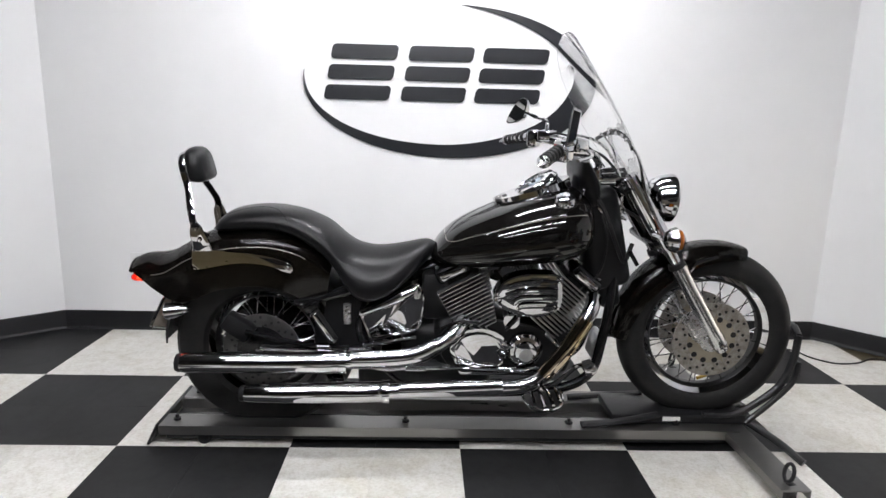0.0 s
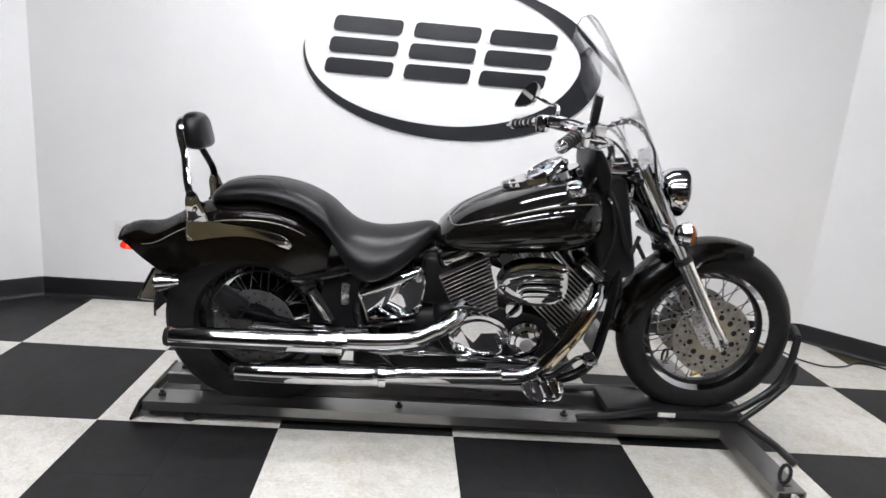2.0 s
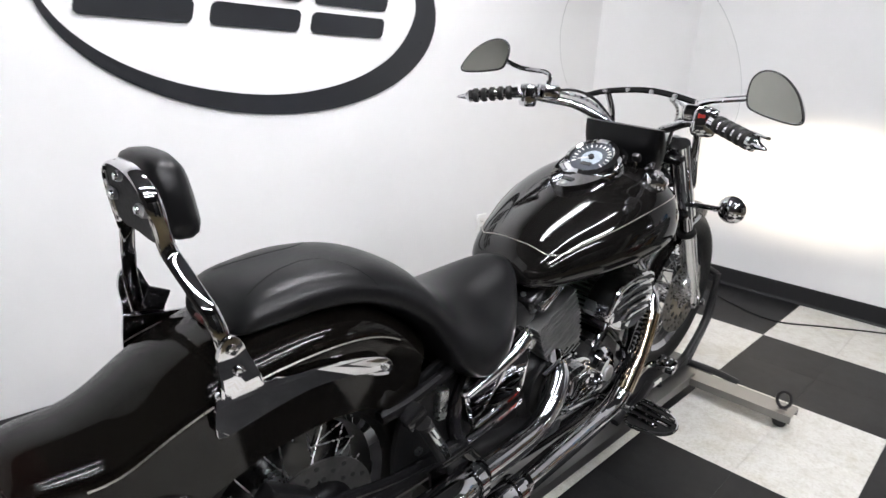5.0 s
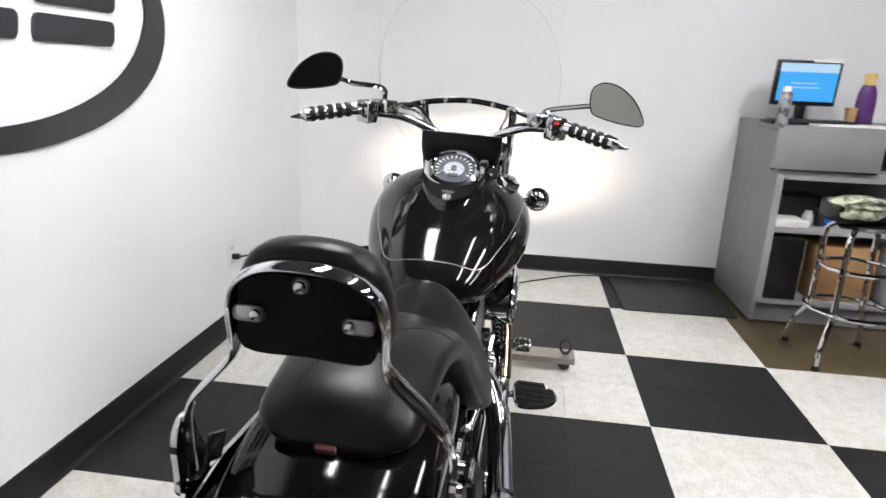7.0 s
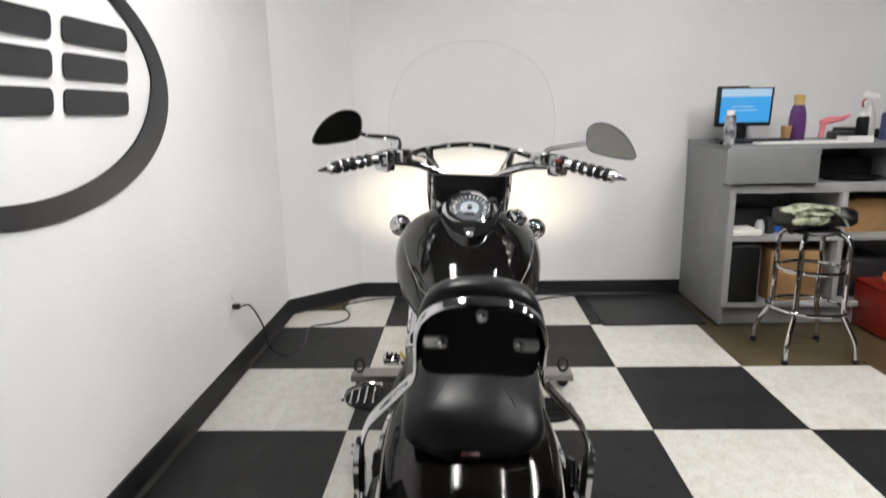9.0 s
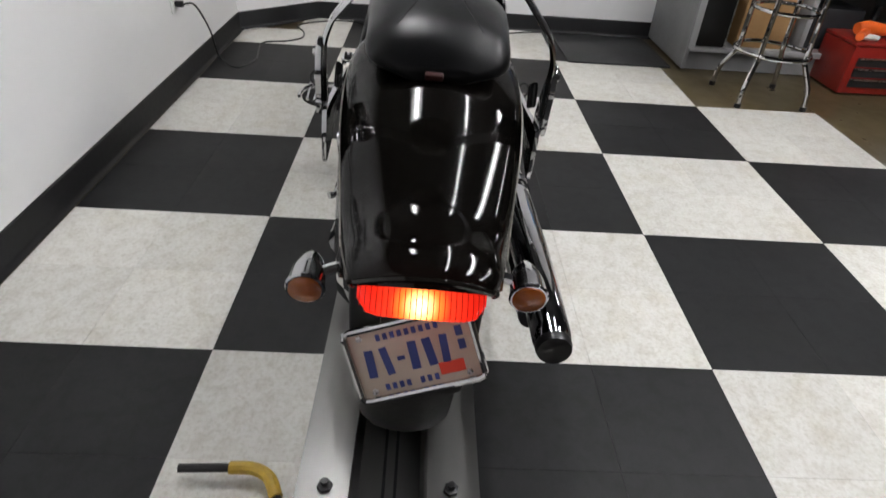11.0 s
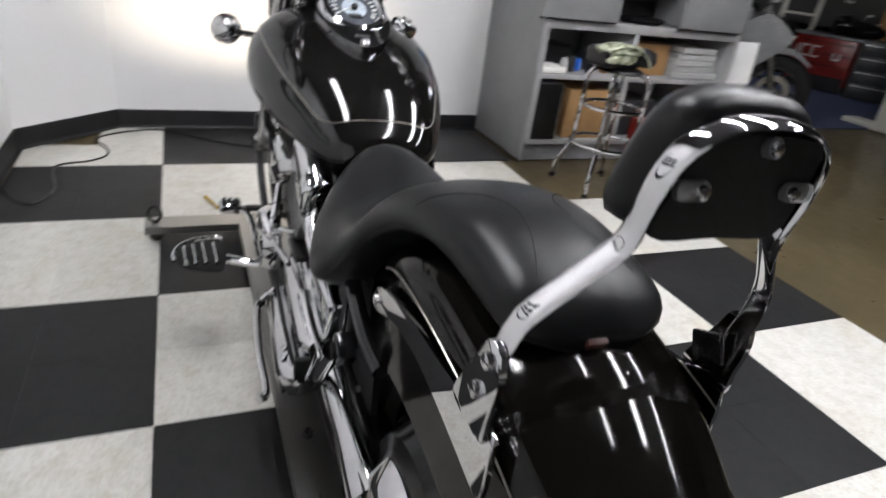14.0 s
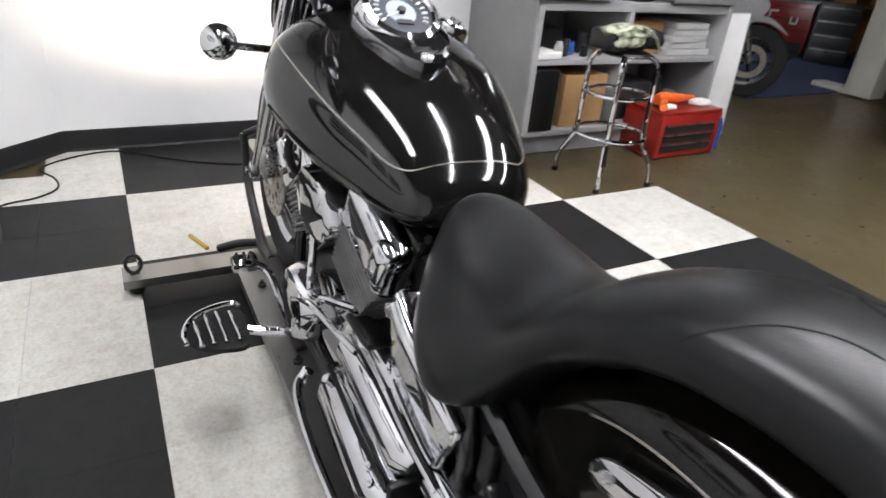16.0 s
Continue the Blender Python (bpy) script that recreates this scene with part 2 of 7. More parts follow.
RED_GLOW = lit_lens("lit_red_lens", (0.073, 0.002, 0.612))
HEAD_GLOW = glowing("lit_head_bulb", (1.0, 0.9, 0.75), 30.0)
FACE = surface("dark_gauge_face", (0.045, 0.050, 0.060), 0.5, scale=20, spec=0.15)
FACE_MIDDLE = surface("pale_gauge_middle", (0.40, 0.45, 0.50), 0.6, scale=60, other=(0.28, 0.32, 0.37), spec=0.15)


# ---- mesh helpers ----
def part(name, bm, material, parent=None, label="", smooth=35.0):
    """Links a bmesh as one mesh object under a thing or a part."""
    bmesh.ops.recalc_face_normals(bm, faces=bm.faces)
    me = bpy.data.meshes.new(name)
    if smooth:
        lim = math.cos(radians(smooth))
        for f in bm.faces:
            f.smooth = True
        for e in bm.edges:
            if len(e.link_faces) == 2 and e.link_faces[0].normal.dot(e.link_faces[1].normal) < lim:
                e.smooth = False
    bm.to_mesh(me)
    bm.free()
    me.materials.append(material)
    ob = new(name, me)
    if parent is not None:
        ob.parent = parent
    if label:
        tagged(ob, label)
    return ob


def thing(name, label, category, m=None, group="", kind=""):
    ob = new(name)
    ob.empty_display_size = 0.1
    if m is not None:
        ob.matrix_basis = m
    return tagged(ob, label, category, group, kind)


def box(bm, centre, size, turn=(0, 0, 0), bevel=0.0, segments=2):
    made = bmesh.ops.create_cube(bm, size=1.0, matrix=pose(*centre, *turn) @ Matrix.Diagonal((*size, 1)))
    if bevel:
        edges = list({e for v in made["verts"] for e in v.link_edges})
        bmesh.ops.bevel(bm, geom=edges, offset=bevel, segments=segments, affect="EDGES", profile=0.5)
    return bm


def boxed(centre, size, turn=(0, 0, 0), bevel=0.0, segments=2):
    return box(bmesh.new(), centre, size, turn, bevel, segments)


def curve(points, steps=6, closed=False):
    """A smooth line through the points."""
    p = [Vector(q) for q in points]
    n = len(p)
    out = []
    for i in range(n if closed else n - 1):
        a = p[(i - 1) % n] if closed or i else p[0] * 2 - p[1]
        b, c = p[i], p[(i + 1) % n]
        d = p[(i + 2) % n] if closed or i + 2 < n else c * 2 - b
        for k in range(steps):
            t = k / steps
            out.append(0.5 * ((2 * b) + (c - a) * t + (2 * a - 5 * b + 4 * c - d) * t * t + (3 * b - a - 3 * c + d) * t ** 3))
    if not closed:
        out.append(p[-1])
    return out


def loft(bm, rings, closed=True, ends=True):
    """A skin over rings of points; closed: each ring runs round."""
    rows = [[bm.verts.new(p) for p in ring] for ring in rings]
    n = len(rows[0])
    for a, b in zip(rows, rows[1:]):
        for i in range(n if closed else n - 1):
            j = (i + 1) % n
            bm.faces.new((a[i], a[j], b[j], b[i]))
    if ends and closed:
        bm.faces.new(rows[0][::-1])
        bm.faces.new(rows[-1])
    return bm


def tube(bm, points, radius, sides=10, steps=6, closed=False, flat=(1, 1), up=None):
    """A pipe along a smooth line; radius: one number, or one for each point given; flat: its two half widths as shares of the radius."""
    path = curve(points, steps, closed) if steps else [Vector(p) for p in points]
    n = len(path)
    rad = [radius] * len(points) if isinstance(radius, (int, float)) else list(radius)
    rings, side = [], None
    for i, p in enumerate(path):
        a = path[(i - 1) % n] if closed or i else p
        b = path[(i + 1) % n] if closed or i + 1 < n else p
        ahead = (b - a).normalized()
        if side is None:
            ref = Vector(up) if up else (Vector((0, 0, 1)) if abs(ahead.z) < 0.9 else Vector((1, 0, 0)))
            side = ahead.cross(ref).normalized()
        side = (side - ahead * side.dot(ahead)).normalized()
        above = side.cross(ahead)
        t = i / max(1, n - 1) * (len(rad) - 1)
        k = min(int(t), len(rad) - 2) if len(rad) > 1 else 0
        r = rad[k] + (rad[k + 1] - rad[k]) * (t - k) if len(rad) > 1 else rad[0]
        rings.append([p + side * (math.cos(q) * r * flat[0]) + above * (math.sin(q) * r * flat[1])
                      for q in (2 * math.pi * s / sides for s in range(sides))])
    if closed:
        rings.append(rings[0])
        loft(bm, rings, True, False)
        bmesh.ops.remove_doubles(bm, verts=bm.verts, dist=1e-6)
        return bm
    return loft(bm, rings)


def tubed(points, radius, sides=10, steps=6, closed=False, flat=(1, 1), up=None):
    return tube(bmesh.new(), points, radius, sides, steps, closed, flat, up)


def lathe(bm, profile, place, axis, sides=32, ring=False, cap=True):
    """Turns a profile of (radius, height) about an axis through a place; ring: the profile closes on itself, with a hole in the middle."""
    axis = Vector(axis).normalized()
    u = axis.orthogonal().normalized()
    v = axis.cross(u)
    place = Vector(place)
    rings = [[place + axis * h + (u * math.cos(q) + v * math.sin(q)) * max(r, 1e-4)
              for q in (2 * math.pi * s / sides for s in range(sides))] for r, h in profile]
    if ring:
        loft(bm, rings + rings[:1], True, False)
        bmesh.ops.remove_doubles(bm, verts=bm.verts, dist=1e-6)
        return bm
    return loft(bm, rings, True, cap)


def lathed(profile, place, axis, sides=32, ring=False, cap=True):
    return lathe(bmesh.new(), profile, place, axis, sides, ring, cap)


def rod(a, b, r, sides=12, r2=None):
    return tubed([a, b], [r, r if r2 is None else r2], sides, 0)


def slab(bm, outline, lift, depth, bevel=0.0):
    """A plate: lift(u, v, h) places an outline's point at the depths 0 and depth."""
    low = [bm.verts.new(lift(u, v, 0.0)) for u, v in outline]
    high = [bm.verts.new(lift(u, v, depth)) for u, v in outline]
    n = len(outline)
    bm.faces.new(low[::-1])
    top = bm.faces.new(high)
    for i in range(n):
        bm.faces.new((low[i], low[(i + 1) % n], high[(i + 1) % n], high[i]))
    if bevel:
        bmesh.ops.bevel(bm, geom=list(top.edges), offset=bevel, segments=2, affect="EDGES", profile=0.5)
    return bm


def smooth_outline(points, steps=5):
    return [(p.x, p.y) for p in curve([(u, v, 0) for u, v in points], steps, True)]


def blend(keys, x):
    """Reads rows of (x, a, b, ...) at x along a smooth curve through them."""
    if x <= keys[0][0]:
        return tuple(keys[0][1:])
    if x >= keys[-1][0]:
        return tuple(keys[-1][1:])
    i = next(k for k in range(len(keys) - 1) if x <= keys[k + 1][0])
    a, b = keys[i], keys[i + 1]
    before, after = keys[max(0, i - 1)], keys[min(len(keys) - 1, i + 2)]
    h = b[0] - a[0]
    t = (x - a[0]) / h
    out = []
    for k in range(1, len(a)):
        s0 = (b[k] - before[k]) / (b[0] - before[0]) * h
        s1 = (after[k] - a[k]) / (after[0] - a[0]) * h
        out.append((2 * t ** 3 - 3 * t * t + 1) * a[k] + (t ** 3 - 2 * t * t + t) * s0 + (3 * t * t - 2 * t ** 3) * b[k] + (t ** 3 - t * t) * s1)
    return tuple(out)


def eased(keys, reach, steps=160):
    """Rows evened out over the given reach, for bodywork whose gloss shows every dent."""
    xs = np.linspace(keys[0][0], keys[-1][0], steps)
    rows = np.array([blend(keys, x) for x in xs])
    n = max(1, int(3 * reach / (xs[1] - xs[0])))
    w = np.exp(-0.5 * (np.arange(-n, n + 1) * (xs[1] - xs[0]) / reach) ** 2)
    w /= w.sum()
    lead = 2 * rows[0] - rows[n:0:-1]
    tail = 2 * rows[-1] - rows[-2:-n - 2:-1]
    full = np.vstack([lead, rows, tail])
    soft = np.array([np.convolve(full[:, k], w, "valid") for k in range(rows.shape[1])]).T
    return [(float(x), *map(float, r)) for x, r in zip(xs, soft)]


# ---- the room ----
S = 0.6096
HEIGHT = 2.75
NORTH = 1.245
EAST = 3.665


def wall(name, a, b, z0, z1, thick, material, label):
    """A wall from a to b (seen from its right-hand side), its thickness behind it."""
    a, b = Vector((*a, 0)), Vector((*b, 0))
    d = (b - a).normalized()
    back = Vector((-d.y, d.x, 0)) * thick
    bm = bmesh.new()
    loft(bm, [[p + Vector((0, 0, z)) for p in (a, b, b + back, a + back)] for z in (z0, z1)])
    return tagged(part(name, bm, material, None, label, 0), category="wall", kind="structure")


def skirting(name, a, b):
    a, b = Vector((*a, 0)), Vector((*b, 0))
    d = (b - a).normalized()
    out = Vector((d.y, -d.x, 0))
    prof = [(0.004, 0.0), (0.020, 0.0), (0.011, 0.008), (0.0075, 0.020), (0.0065, 0.096), (0.0045, 0.101), (0.0, 0.102)]
    bm = bmesh.new()
    loft(bm, [[p + out * o + Vector((0, 0, z)) for o, z in prof] for p in (a, b)])
    return tagged(part(name, bm, BASE, None, "black rubber cove base along the white wall", 60), category="baseboard", kind="structure")


CORNERS = [(-1.92, 0.40), (-0.87, NORTH), (3.285, NORTH), (EAST, 0.835), (EAST, -2.775)]
wall("wall_west", (-3.4, 0.40), (-1.92, 0.40), 0, HEIGHT, 0.1, WALL, "white painted wall")
wall("wall_northwest", CORNERS[0], CORNERS[1], 0, HEIGHT, 0.1, WALL, "white painted wall set at an angle")
wall("wall_north", CORNERS[1], CORNERS[2], 0, HEIGHT, 0.1, WALL, "white painted wall with a black oval sign")
wall("wall_northeast", CORNERS[2], CORNERS[3], 0, HEIGHT, 0.1, WALL, "white painted wall across the corner")
wall("wall_east", CORNERS[3], CORNERS[4], 0, HEIGHT, 0.12, WALL, "white painted wall behind the counter")
for k, (a, b) in enumerate(zip(CORNERS, CORNERS[1:])):
    skirting("baseboard", a, b)
# Added walls, mostly out of view, that close the room.
wall("wall_back", (-3.4, -9.0), (-3.4, 0.40), 0, HEIGHT, 0.1, WORKSHOP, "grey workshop wall with its dimness painted in")
wall("wall_south", (8.6, -9.0), (-3.4, -9.0), 0, HEIGHT, 0.1, WORKSHOP, "grey workshop wall with its dimness painted in")
wall("wall_far_east", (8.6, 1.2), (8.6, -9.0), 0, HEIGHT, 0.1, WORKSHOP, "grey workshop wall with its dimness painted in")
wall("wall_workshop_north", (EAST + 0.12, 1.2), (8.6, 1.2), 0, HEIGHT, 0.1, WORKSHOP, "grey workshop wall with its dimness painted in")
tagged(part("ceiling", boxed((2.6, -3.8, HEIGHT + 0.05), (12.4, 11.2, 0.1)), CEILING, None, "dark painted ceiling", 0), category="ceiling", kind="structure")
tagged(part("ground", boxed((2.6, -3.8, -0.056), (12.4, 11.2, 0.1)), CONCRETE, None, "brown sealed concrete workshop floor", 0),
       category="floor", kind="structure")
tagged(part("door_post", boxed((EAST + 0.05, -2.66, HEIGHT / 2), (0.17, 0.06, HEIGHT), bevel=0.006), SMOKE, None,
            "black metal post at the end of the wall"), category="post", kind="structure")


def light_fitting(m, half, tubes, label):
    f = thing("ceiling_light", label, "ceiling light", m, "fluorescent ceiling lights")
    bm = bmesh.new()
    w = 0.030 + 0.5 * (tubes - 1) * 0.044
    loft(bm, [[(x, -w, 0), (x, -w * 0.6, -0.05), (x, w * 0.6, -0.05), (x, w, 0)] for x in (-half - 0.03, half + 0.03)])
    part("housing", bm, WHITE_PANEL, f)
    if tubes > 1:
        for s in (-1, 1):
            bm = bmesh.new()
            loft(bm, [[(x, s * 0.048, -0.030), (x, s * 0.104, -0.100), (x, s * 0.107, -0.099), (x, s * 0.051, -0.027)] for x in (-half - 0.03, half + 0.03)])
            part("reflector", bm, WHITE_PANEL, f, "white slanted reflector")
    for k in range(tubes):
        y = 0.044 * (k - 0.5 * (tubes - 1))
        part("tube", rod((-half, y, -0.068), (half, y, -0.068), 0.017, 10), TUBE, f, "glowing white tube")
    for x in (-half - 0.015, half + 0.015):
        part("lamp_holder", boxed((x, 0, -0.064), (0.025, 2 * w, 0.05), bevel=0.004), WHITE_PANEL, f)
    return f


fitting = light_fitting(pose(1.29, 0.35, HEIGHT - 0.002), 0.61, 2, "lit white twin-tube fluorescent ceiling light")
for x, y in ((0.15, -1.80), (1.40, -1.80)):
    copy_thing(fitting, pose(x, y, HEIGHT - 0.002))
small = light_fitting(pose(1.33, -0.78, HEIGHT - 0.002), 0.57, 1, "lit single-tube fluorescent ceiling light")
# The last one, deep in the workshop, is unseen and added to brighten it.
for x, y in ((0.11, -0.78), (1.0, -2.95), (-0.22, -2.95), (6.6, -6.4)):
    copy_thing(small, pose(x, y, HEIGHT - 0.002))


# the sign on the wall: an open oval and three slanted blocks
def sign():
    s = thing("wall_sign", "black oval swoosh sign with nine slanted bars", "sign", pose(0, NORTH, 0))
    lift = lambda u, v, h: (u, -0.002 - h, v)
    cx, cz, a, b = 1.195, 1.353, 0.752, 0.382
    keys = [(172, 0.0), (185, 0.012), (215, 0.036), (250, 0.060), (275, 0.072), (310, 0.098), (340, 0.125), (362, 0.118), (392, 0.078), (420, 0.042), (447, 0.0)]
    outer, inner = [], []
    for k in range(121):
        q = 172 + (447 - 172) * k / 120
        (w,) = blend(keys, q)
        c, d = math.cos(radians(q)), math.sin(radians(q))
        outer.append((cx + a * c, cz + b * d))
        n = Vector((c / a, d / b)).normalized()
        inner.append((cx + a * c - n.x * w, cz + b * d - n.y * w))
    bm = bmesh.new()
    for h in (0.0, 0.006):
        o = [bm.verts.new(lift(*p, h)) for p in outer]
        i = [bm.verts.new(lift(*p, h)) for p in inner]
        for k in range(120):
            bm.faces.new((o[k], o[k + 1], i[k + 1], i[k]))
    bmesh.ops.remove_doubles(bm, verts=bm.verts, dist=1e-5)
    part("swoosh", bm, LOGO, s)
    # slanted blocks with two slots each
    for x0, w, r in ((0.545, 0.335, 0.07), (0.937, 0.330, 0.07), (1.316, 0.335, 0.035)):
        z0, hgt, lean = 1.257, 0.275, 0.19
        bar = 0.074
        tip = lambda u, v: (x0 + u + lean * v, z0 + v)

        def rounded(u0, v0, u1, v1, r):
            out = []
            for cu, cv, q0 in ((u1 - r, v1 - r, 0), (u0 + r, v1 - r, 90), (u0 + r, v0 + r, 180), (u1 - r, v0 + r, 270)):
                for k in range(7):
                    q = radians(q0 + 15 * k)
                    out.append((cu + r * math.cos(q), cv + r * math.sin(q)))
            return out

        gap = (hgt - 3 * bar) / 2
        for k in range(3):
            v0 = k * (bar + gap)
            part("bar", slab(bmesh.new(), [tip(*p) for p in rounded(0, v0, w, v0 + bar, 0.022)], lift, 0.006), LOGO, s, "", 0)


sign()


def outlet(x, z):
    o = thing("wall_outlet", "white plastic double wall outlet", "outlet", pose(x, NORTH, z), "wall outlets")
    part("cover_plate", boxed((0, -0.003, 0), (0.072, 0.006, 0.115), bevel=0.002), WHITE_PANEL, o)
    for dz in (-0.02, 0.02):
        sock = part("socket", boxed((0, -0.0075, dz), (0.034, 0.003, 0.028), bevel=0.001), PAPER, o)
        for dx in (-0.006, 0.006):
            part("slot", boxed((dx, -0.0095, dz), (0.002, 0.001, 0.008)), SMOKE, sock)
    return o


outlet(2.35, 0.38)
outlet(-0.46, 0.37)
cord = thing("power_cord", "black power cord plugged in and trailing on the floor", "cord", pose(0, 0, 0))
part("plug", boxed((2.35, NORTH - 0.028, 0.36), (0.024, 0.036, 0.026), bevel=0.005), SMOKE, cord)
part("cable", tubed([(2.35, NORTH - 0.045, 0.36), (2.42, NORTH - 0.07, 0.34), (2.55, NORTH - 0.075, 0.2), (2.62, NORTH - 0.08, 0.05), (2.60, 1.08, 0.006),
                     (2.75, 1.02, 0.006), (3.03, 1.055, 0.006), (3.10, 0.93, 0.006), (3.18, 0.86, 0.006), (3.30, 0.87, 0.006), (3.44, 0.93, 0.006),
                     (3.56, 0.80, 0.006), (3.60, 0.62, 0.006), (3.45, 0.42, 0.006), (3.34, 0.25, 0.006), (3.27, 0.02, 0.006), (3.42, -0.2, 0.006),
                     (3.60, -0.5, 0.006), (3.63, -0.9, 0.006), (3.62, -1.25, 0.006)], 0.0045, 6), SMOKE, cord)


# ---- the motorcycle ----
def motorcycle():
    bike = thing("motorcycle", "black cruiser motorcycle with chrome engine and windshield on a dolly",
                 "motorcycle", pose(0, 0.153, 0, 2.6, 0, 0))
    sides = (("", -1), ("", 1))
    FW, RW = Vector((2.12, 0, 0.412)), Vector((0.514, 0, 0.358))

    # wheels
    def wheel(name, c, r, width, rim_r, spokes, label):
        h = width / 2
        prof = [(rim_r + 0.004, -h * 0.62), (rim_r + 0.018, -h * 0.86), (rim_r + (r - rim_r) * 0.55, -h), (r - 0.028, -h * 0.90), (r - 0.010, -h * 0.62),
                (r - 0.002, -h * 0.28), (r, 0), (r - 0.002, h * 0.28), (r - 0.010, h * 0.62), (r - 0.028, h * 0.90), (rim_r + (r - rim_r) * 0.55, h),
                (rim_r + 0.018, h * 0.86), (rim_r + 0.004, h * 0.62)]
        bm = bmesh.new()
        lathe(bm, prof + [(rim_r - 0.004, 0)], c, (0, 1, 0), 72, True)
        w = part(name, bm, RUBBER, bike, label)
        bm = bmesh.new()
        for s in (-1, 1):
            lathe(bm, [(rim_r - 0.014, s * h * 0.40), (rim_r + 0.012, s * h * 0.72), (rim_r + 0.014, s * h * 0.64), (rim_r - 0.002, s * h * 0.36)],
                  c, (0, 1, 0), 64, True)
        part("rim", bm, CHROME, w, "polished chrome wheel rim")
        # The well's shade is put into a darker copy of the rim metal.
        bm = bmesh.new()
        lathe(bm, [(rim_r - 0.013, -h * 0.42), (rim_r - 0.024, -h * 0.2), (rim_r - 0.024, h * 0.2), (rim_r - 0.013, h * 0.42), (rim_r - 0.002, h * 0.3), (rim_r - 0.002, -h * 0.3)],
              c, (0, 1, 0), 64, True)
        part("rim_well", bm, WELL, w, "rim well with shade in its metal colour")
        part("hub", lathed([(0.022, -0.085), (0.045, -0.08), (0.045, -0.06), (0.03, -0.05), (0.03, 0.05), (0.045, 0.06), (0.045, 0.08), (0.022, 0.085)], c, (0, 1, 0), 28),
             STEEL, w)
        # raised tread blocks
        bm = bmesh.new()
        for k in range(54):
            q = 2 * math.pi * k / 54
            for s in (-1, 1):
                d = Vector((math.cos(q), 0, math.sin(q)))
                t = Vector((-math.sin(q), 0, math.cos(q)))
                p = Vector(c) + d * (r - 0.0045) + Vector((0, s * h * 0.42, 0))
                ring = [p + t * a * 0.011 + Vector((0, s * b * h * 0.34, 0)) + t * b * 0.010 - d * (0.017 if b > 0 else 0.0) for a, b in ((-1, -1), (1, -1), (1, 1), (-1, 1))]
                loft(bm, [[v + d * e for v in ring] for e in (-0.004, 0.0008)])
        part("tread", bm, RUBBER, w)
        first = None
        for k in range(spokes):
            q = 2 * math.pi * k / spokes
            side = -1 if k % 2 else 1
            twist = radians(38) * (1 if (k // 2) % 2 else -1)
            if k < 4:
                a = (0.043 * math.cos(twist), side * 0.068, 0.043 * math.sin(twist))
                b = ((rim_r - 0.014) * 1.0, side * 0.010, 0.0)
                ob = part("spoke", rod(a, b, 0.0022 if c[0] > 1 else 0.0015, 5), CHROME if c[0] > 1 else STEEL, w)
            else:
                ob = new("spoke", first[k % 4].data)
                ob.parent = w
            if k < 4:
                first = (first or []) + [ob]
            ob.matrix_basis = Matrix.Translation(c) @ Matrix.Rotation(-q, 4, "Y")
        return w

    fw = wheel("front_wheel", FW, 0.322, 0.112, 0.226, 40, "black front tyre on a chrome spoked wheel")
    rw = wheel("rear_wheel", RW, 0.322, 0.168, 0.196, 40, "black wide rear tyre on a chrome spoked wheel")

    hole = bpy.data.meshes.new("vent_hole")
    bm = lathed([(0.0055, -0.0034), (0.0055, 0.0034)], (0, 0, 0), (0, 1, 0), 8)
    bm.to_mesh(hole)
    bm.free()
    hole.materials.append(SMOKE)

    def disc(parent, c, y, r, carrier=None, face=None):
        bm = bmesh.new()
        lathe(bm, [(r - 0.056, -0.0025), (r, -0.0025), (r, 0.0025), (r - 0.056, 0.0025)], (c.x, y, c.z), (0, 1, 0), 48, True)
        part("brake_disc", bm, face or DISC, parent, "drilled steel brake disc", 30)
        for k in range(36):
            q = 2 * math.pi * k / 36
            rr = r - (0.012, 0.026, 0.040)[k % 3]
            ob = new("vent_hole", hole)
            ob.parent = parent
            ob.location = (c.x + rr * math.cos(q), y, c.z + rr * math.sin(q))
        bm = bmesh.new()
        for k in range(5):
            q = 2 * math.pi * k / 5
            tube(bm, [(c.x + 0.035 * math.cos(q), y, c.z + 0.035 * math.sin(q)), (c.x + (r - 0.04) * math.cos(q + 0.25), y, c.z + (r - 0.04) * math.sin(q + 0.25))],
                 [0.02, 0.012], 8, 0, flat=(0.22, 1))
        lathe(bm, [(0.03, -0.006), (0.066, -0.004), (0.088, -0.0025), (0.088, 0.0025), (0.066, 0.004), (0.03, 0.006)], (c.x, y, c.z), (0, 1, 0), 28)
        part("disc_carrier", bm, carrier or surface_tan, parent)
        if carrier is None:
            for k in range(12):
                q = 2 * math.pi * (k + 0.5) / 12
                part("carrier_opening", lathed([(0.0105, -0.0045), (0.0105, 0.0045)], (c.x + 0.080 * math.cos(q), y, c.z + 0.080 * math.sin(q)), (0, 1, 0), 12), SMOKE, parent, "", 30)

    surface_tan = surface("tan_carrier_paint", (0.36, 0.32, 0.25), 0.4, metal=0.4, scale=20)
    for s in (-1, 1):
        disc(fw, FW, s * 0.072, 0.140)
    # Drum and housing added to darken the view through the rear spokes.
    drive = part("final_drive", lathed([(0.0, 0.045), (0.150, 0.045), (0.158, 0.055), (0.158, 0.075), (0.135, 0.105), (0.07, 0.125), (0.0, 0.128)], (RW.x, 0, RW.z), (0, 1, 0), 36), FRAME, bike, "black drum added behind the rear wheel")
    part("shaft_housing", tubed([(0.56, 0.105, 0.352), (0.80, 0.105, 0.372), (0.98, 0.10, 0.385)], [0.052, 0.042, 0.045], 14), FRAME, drive)
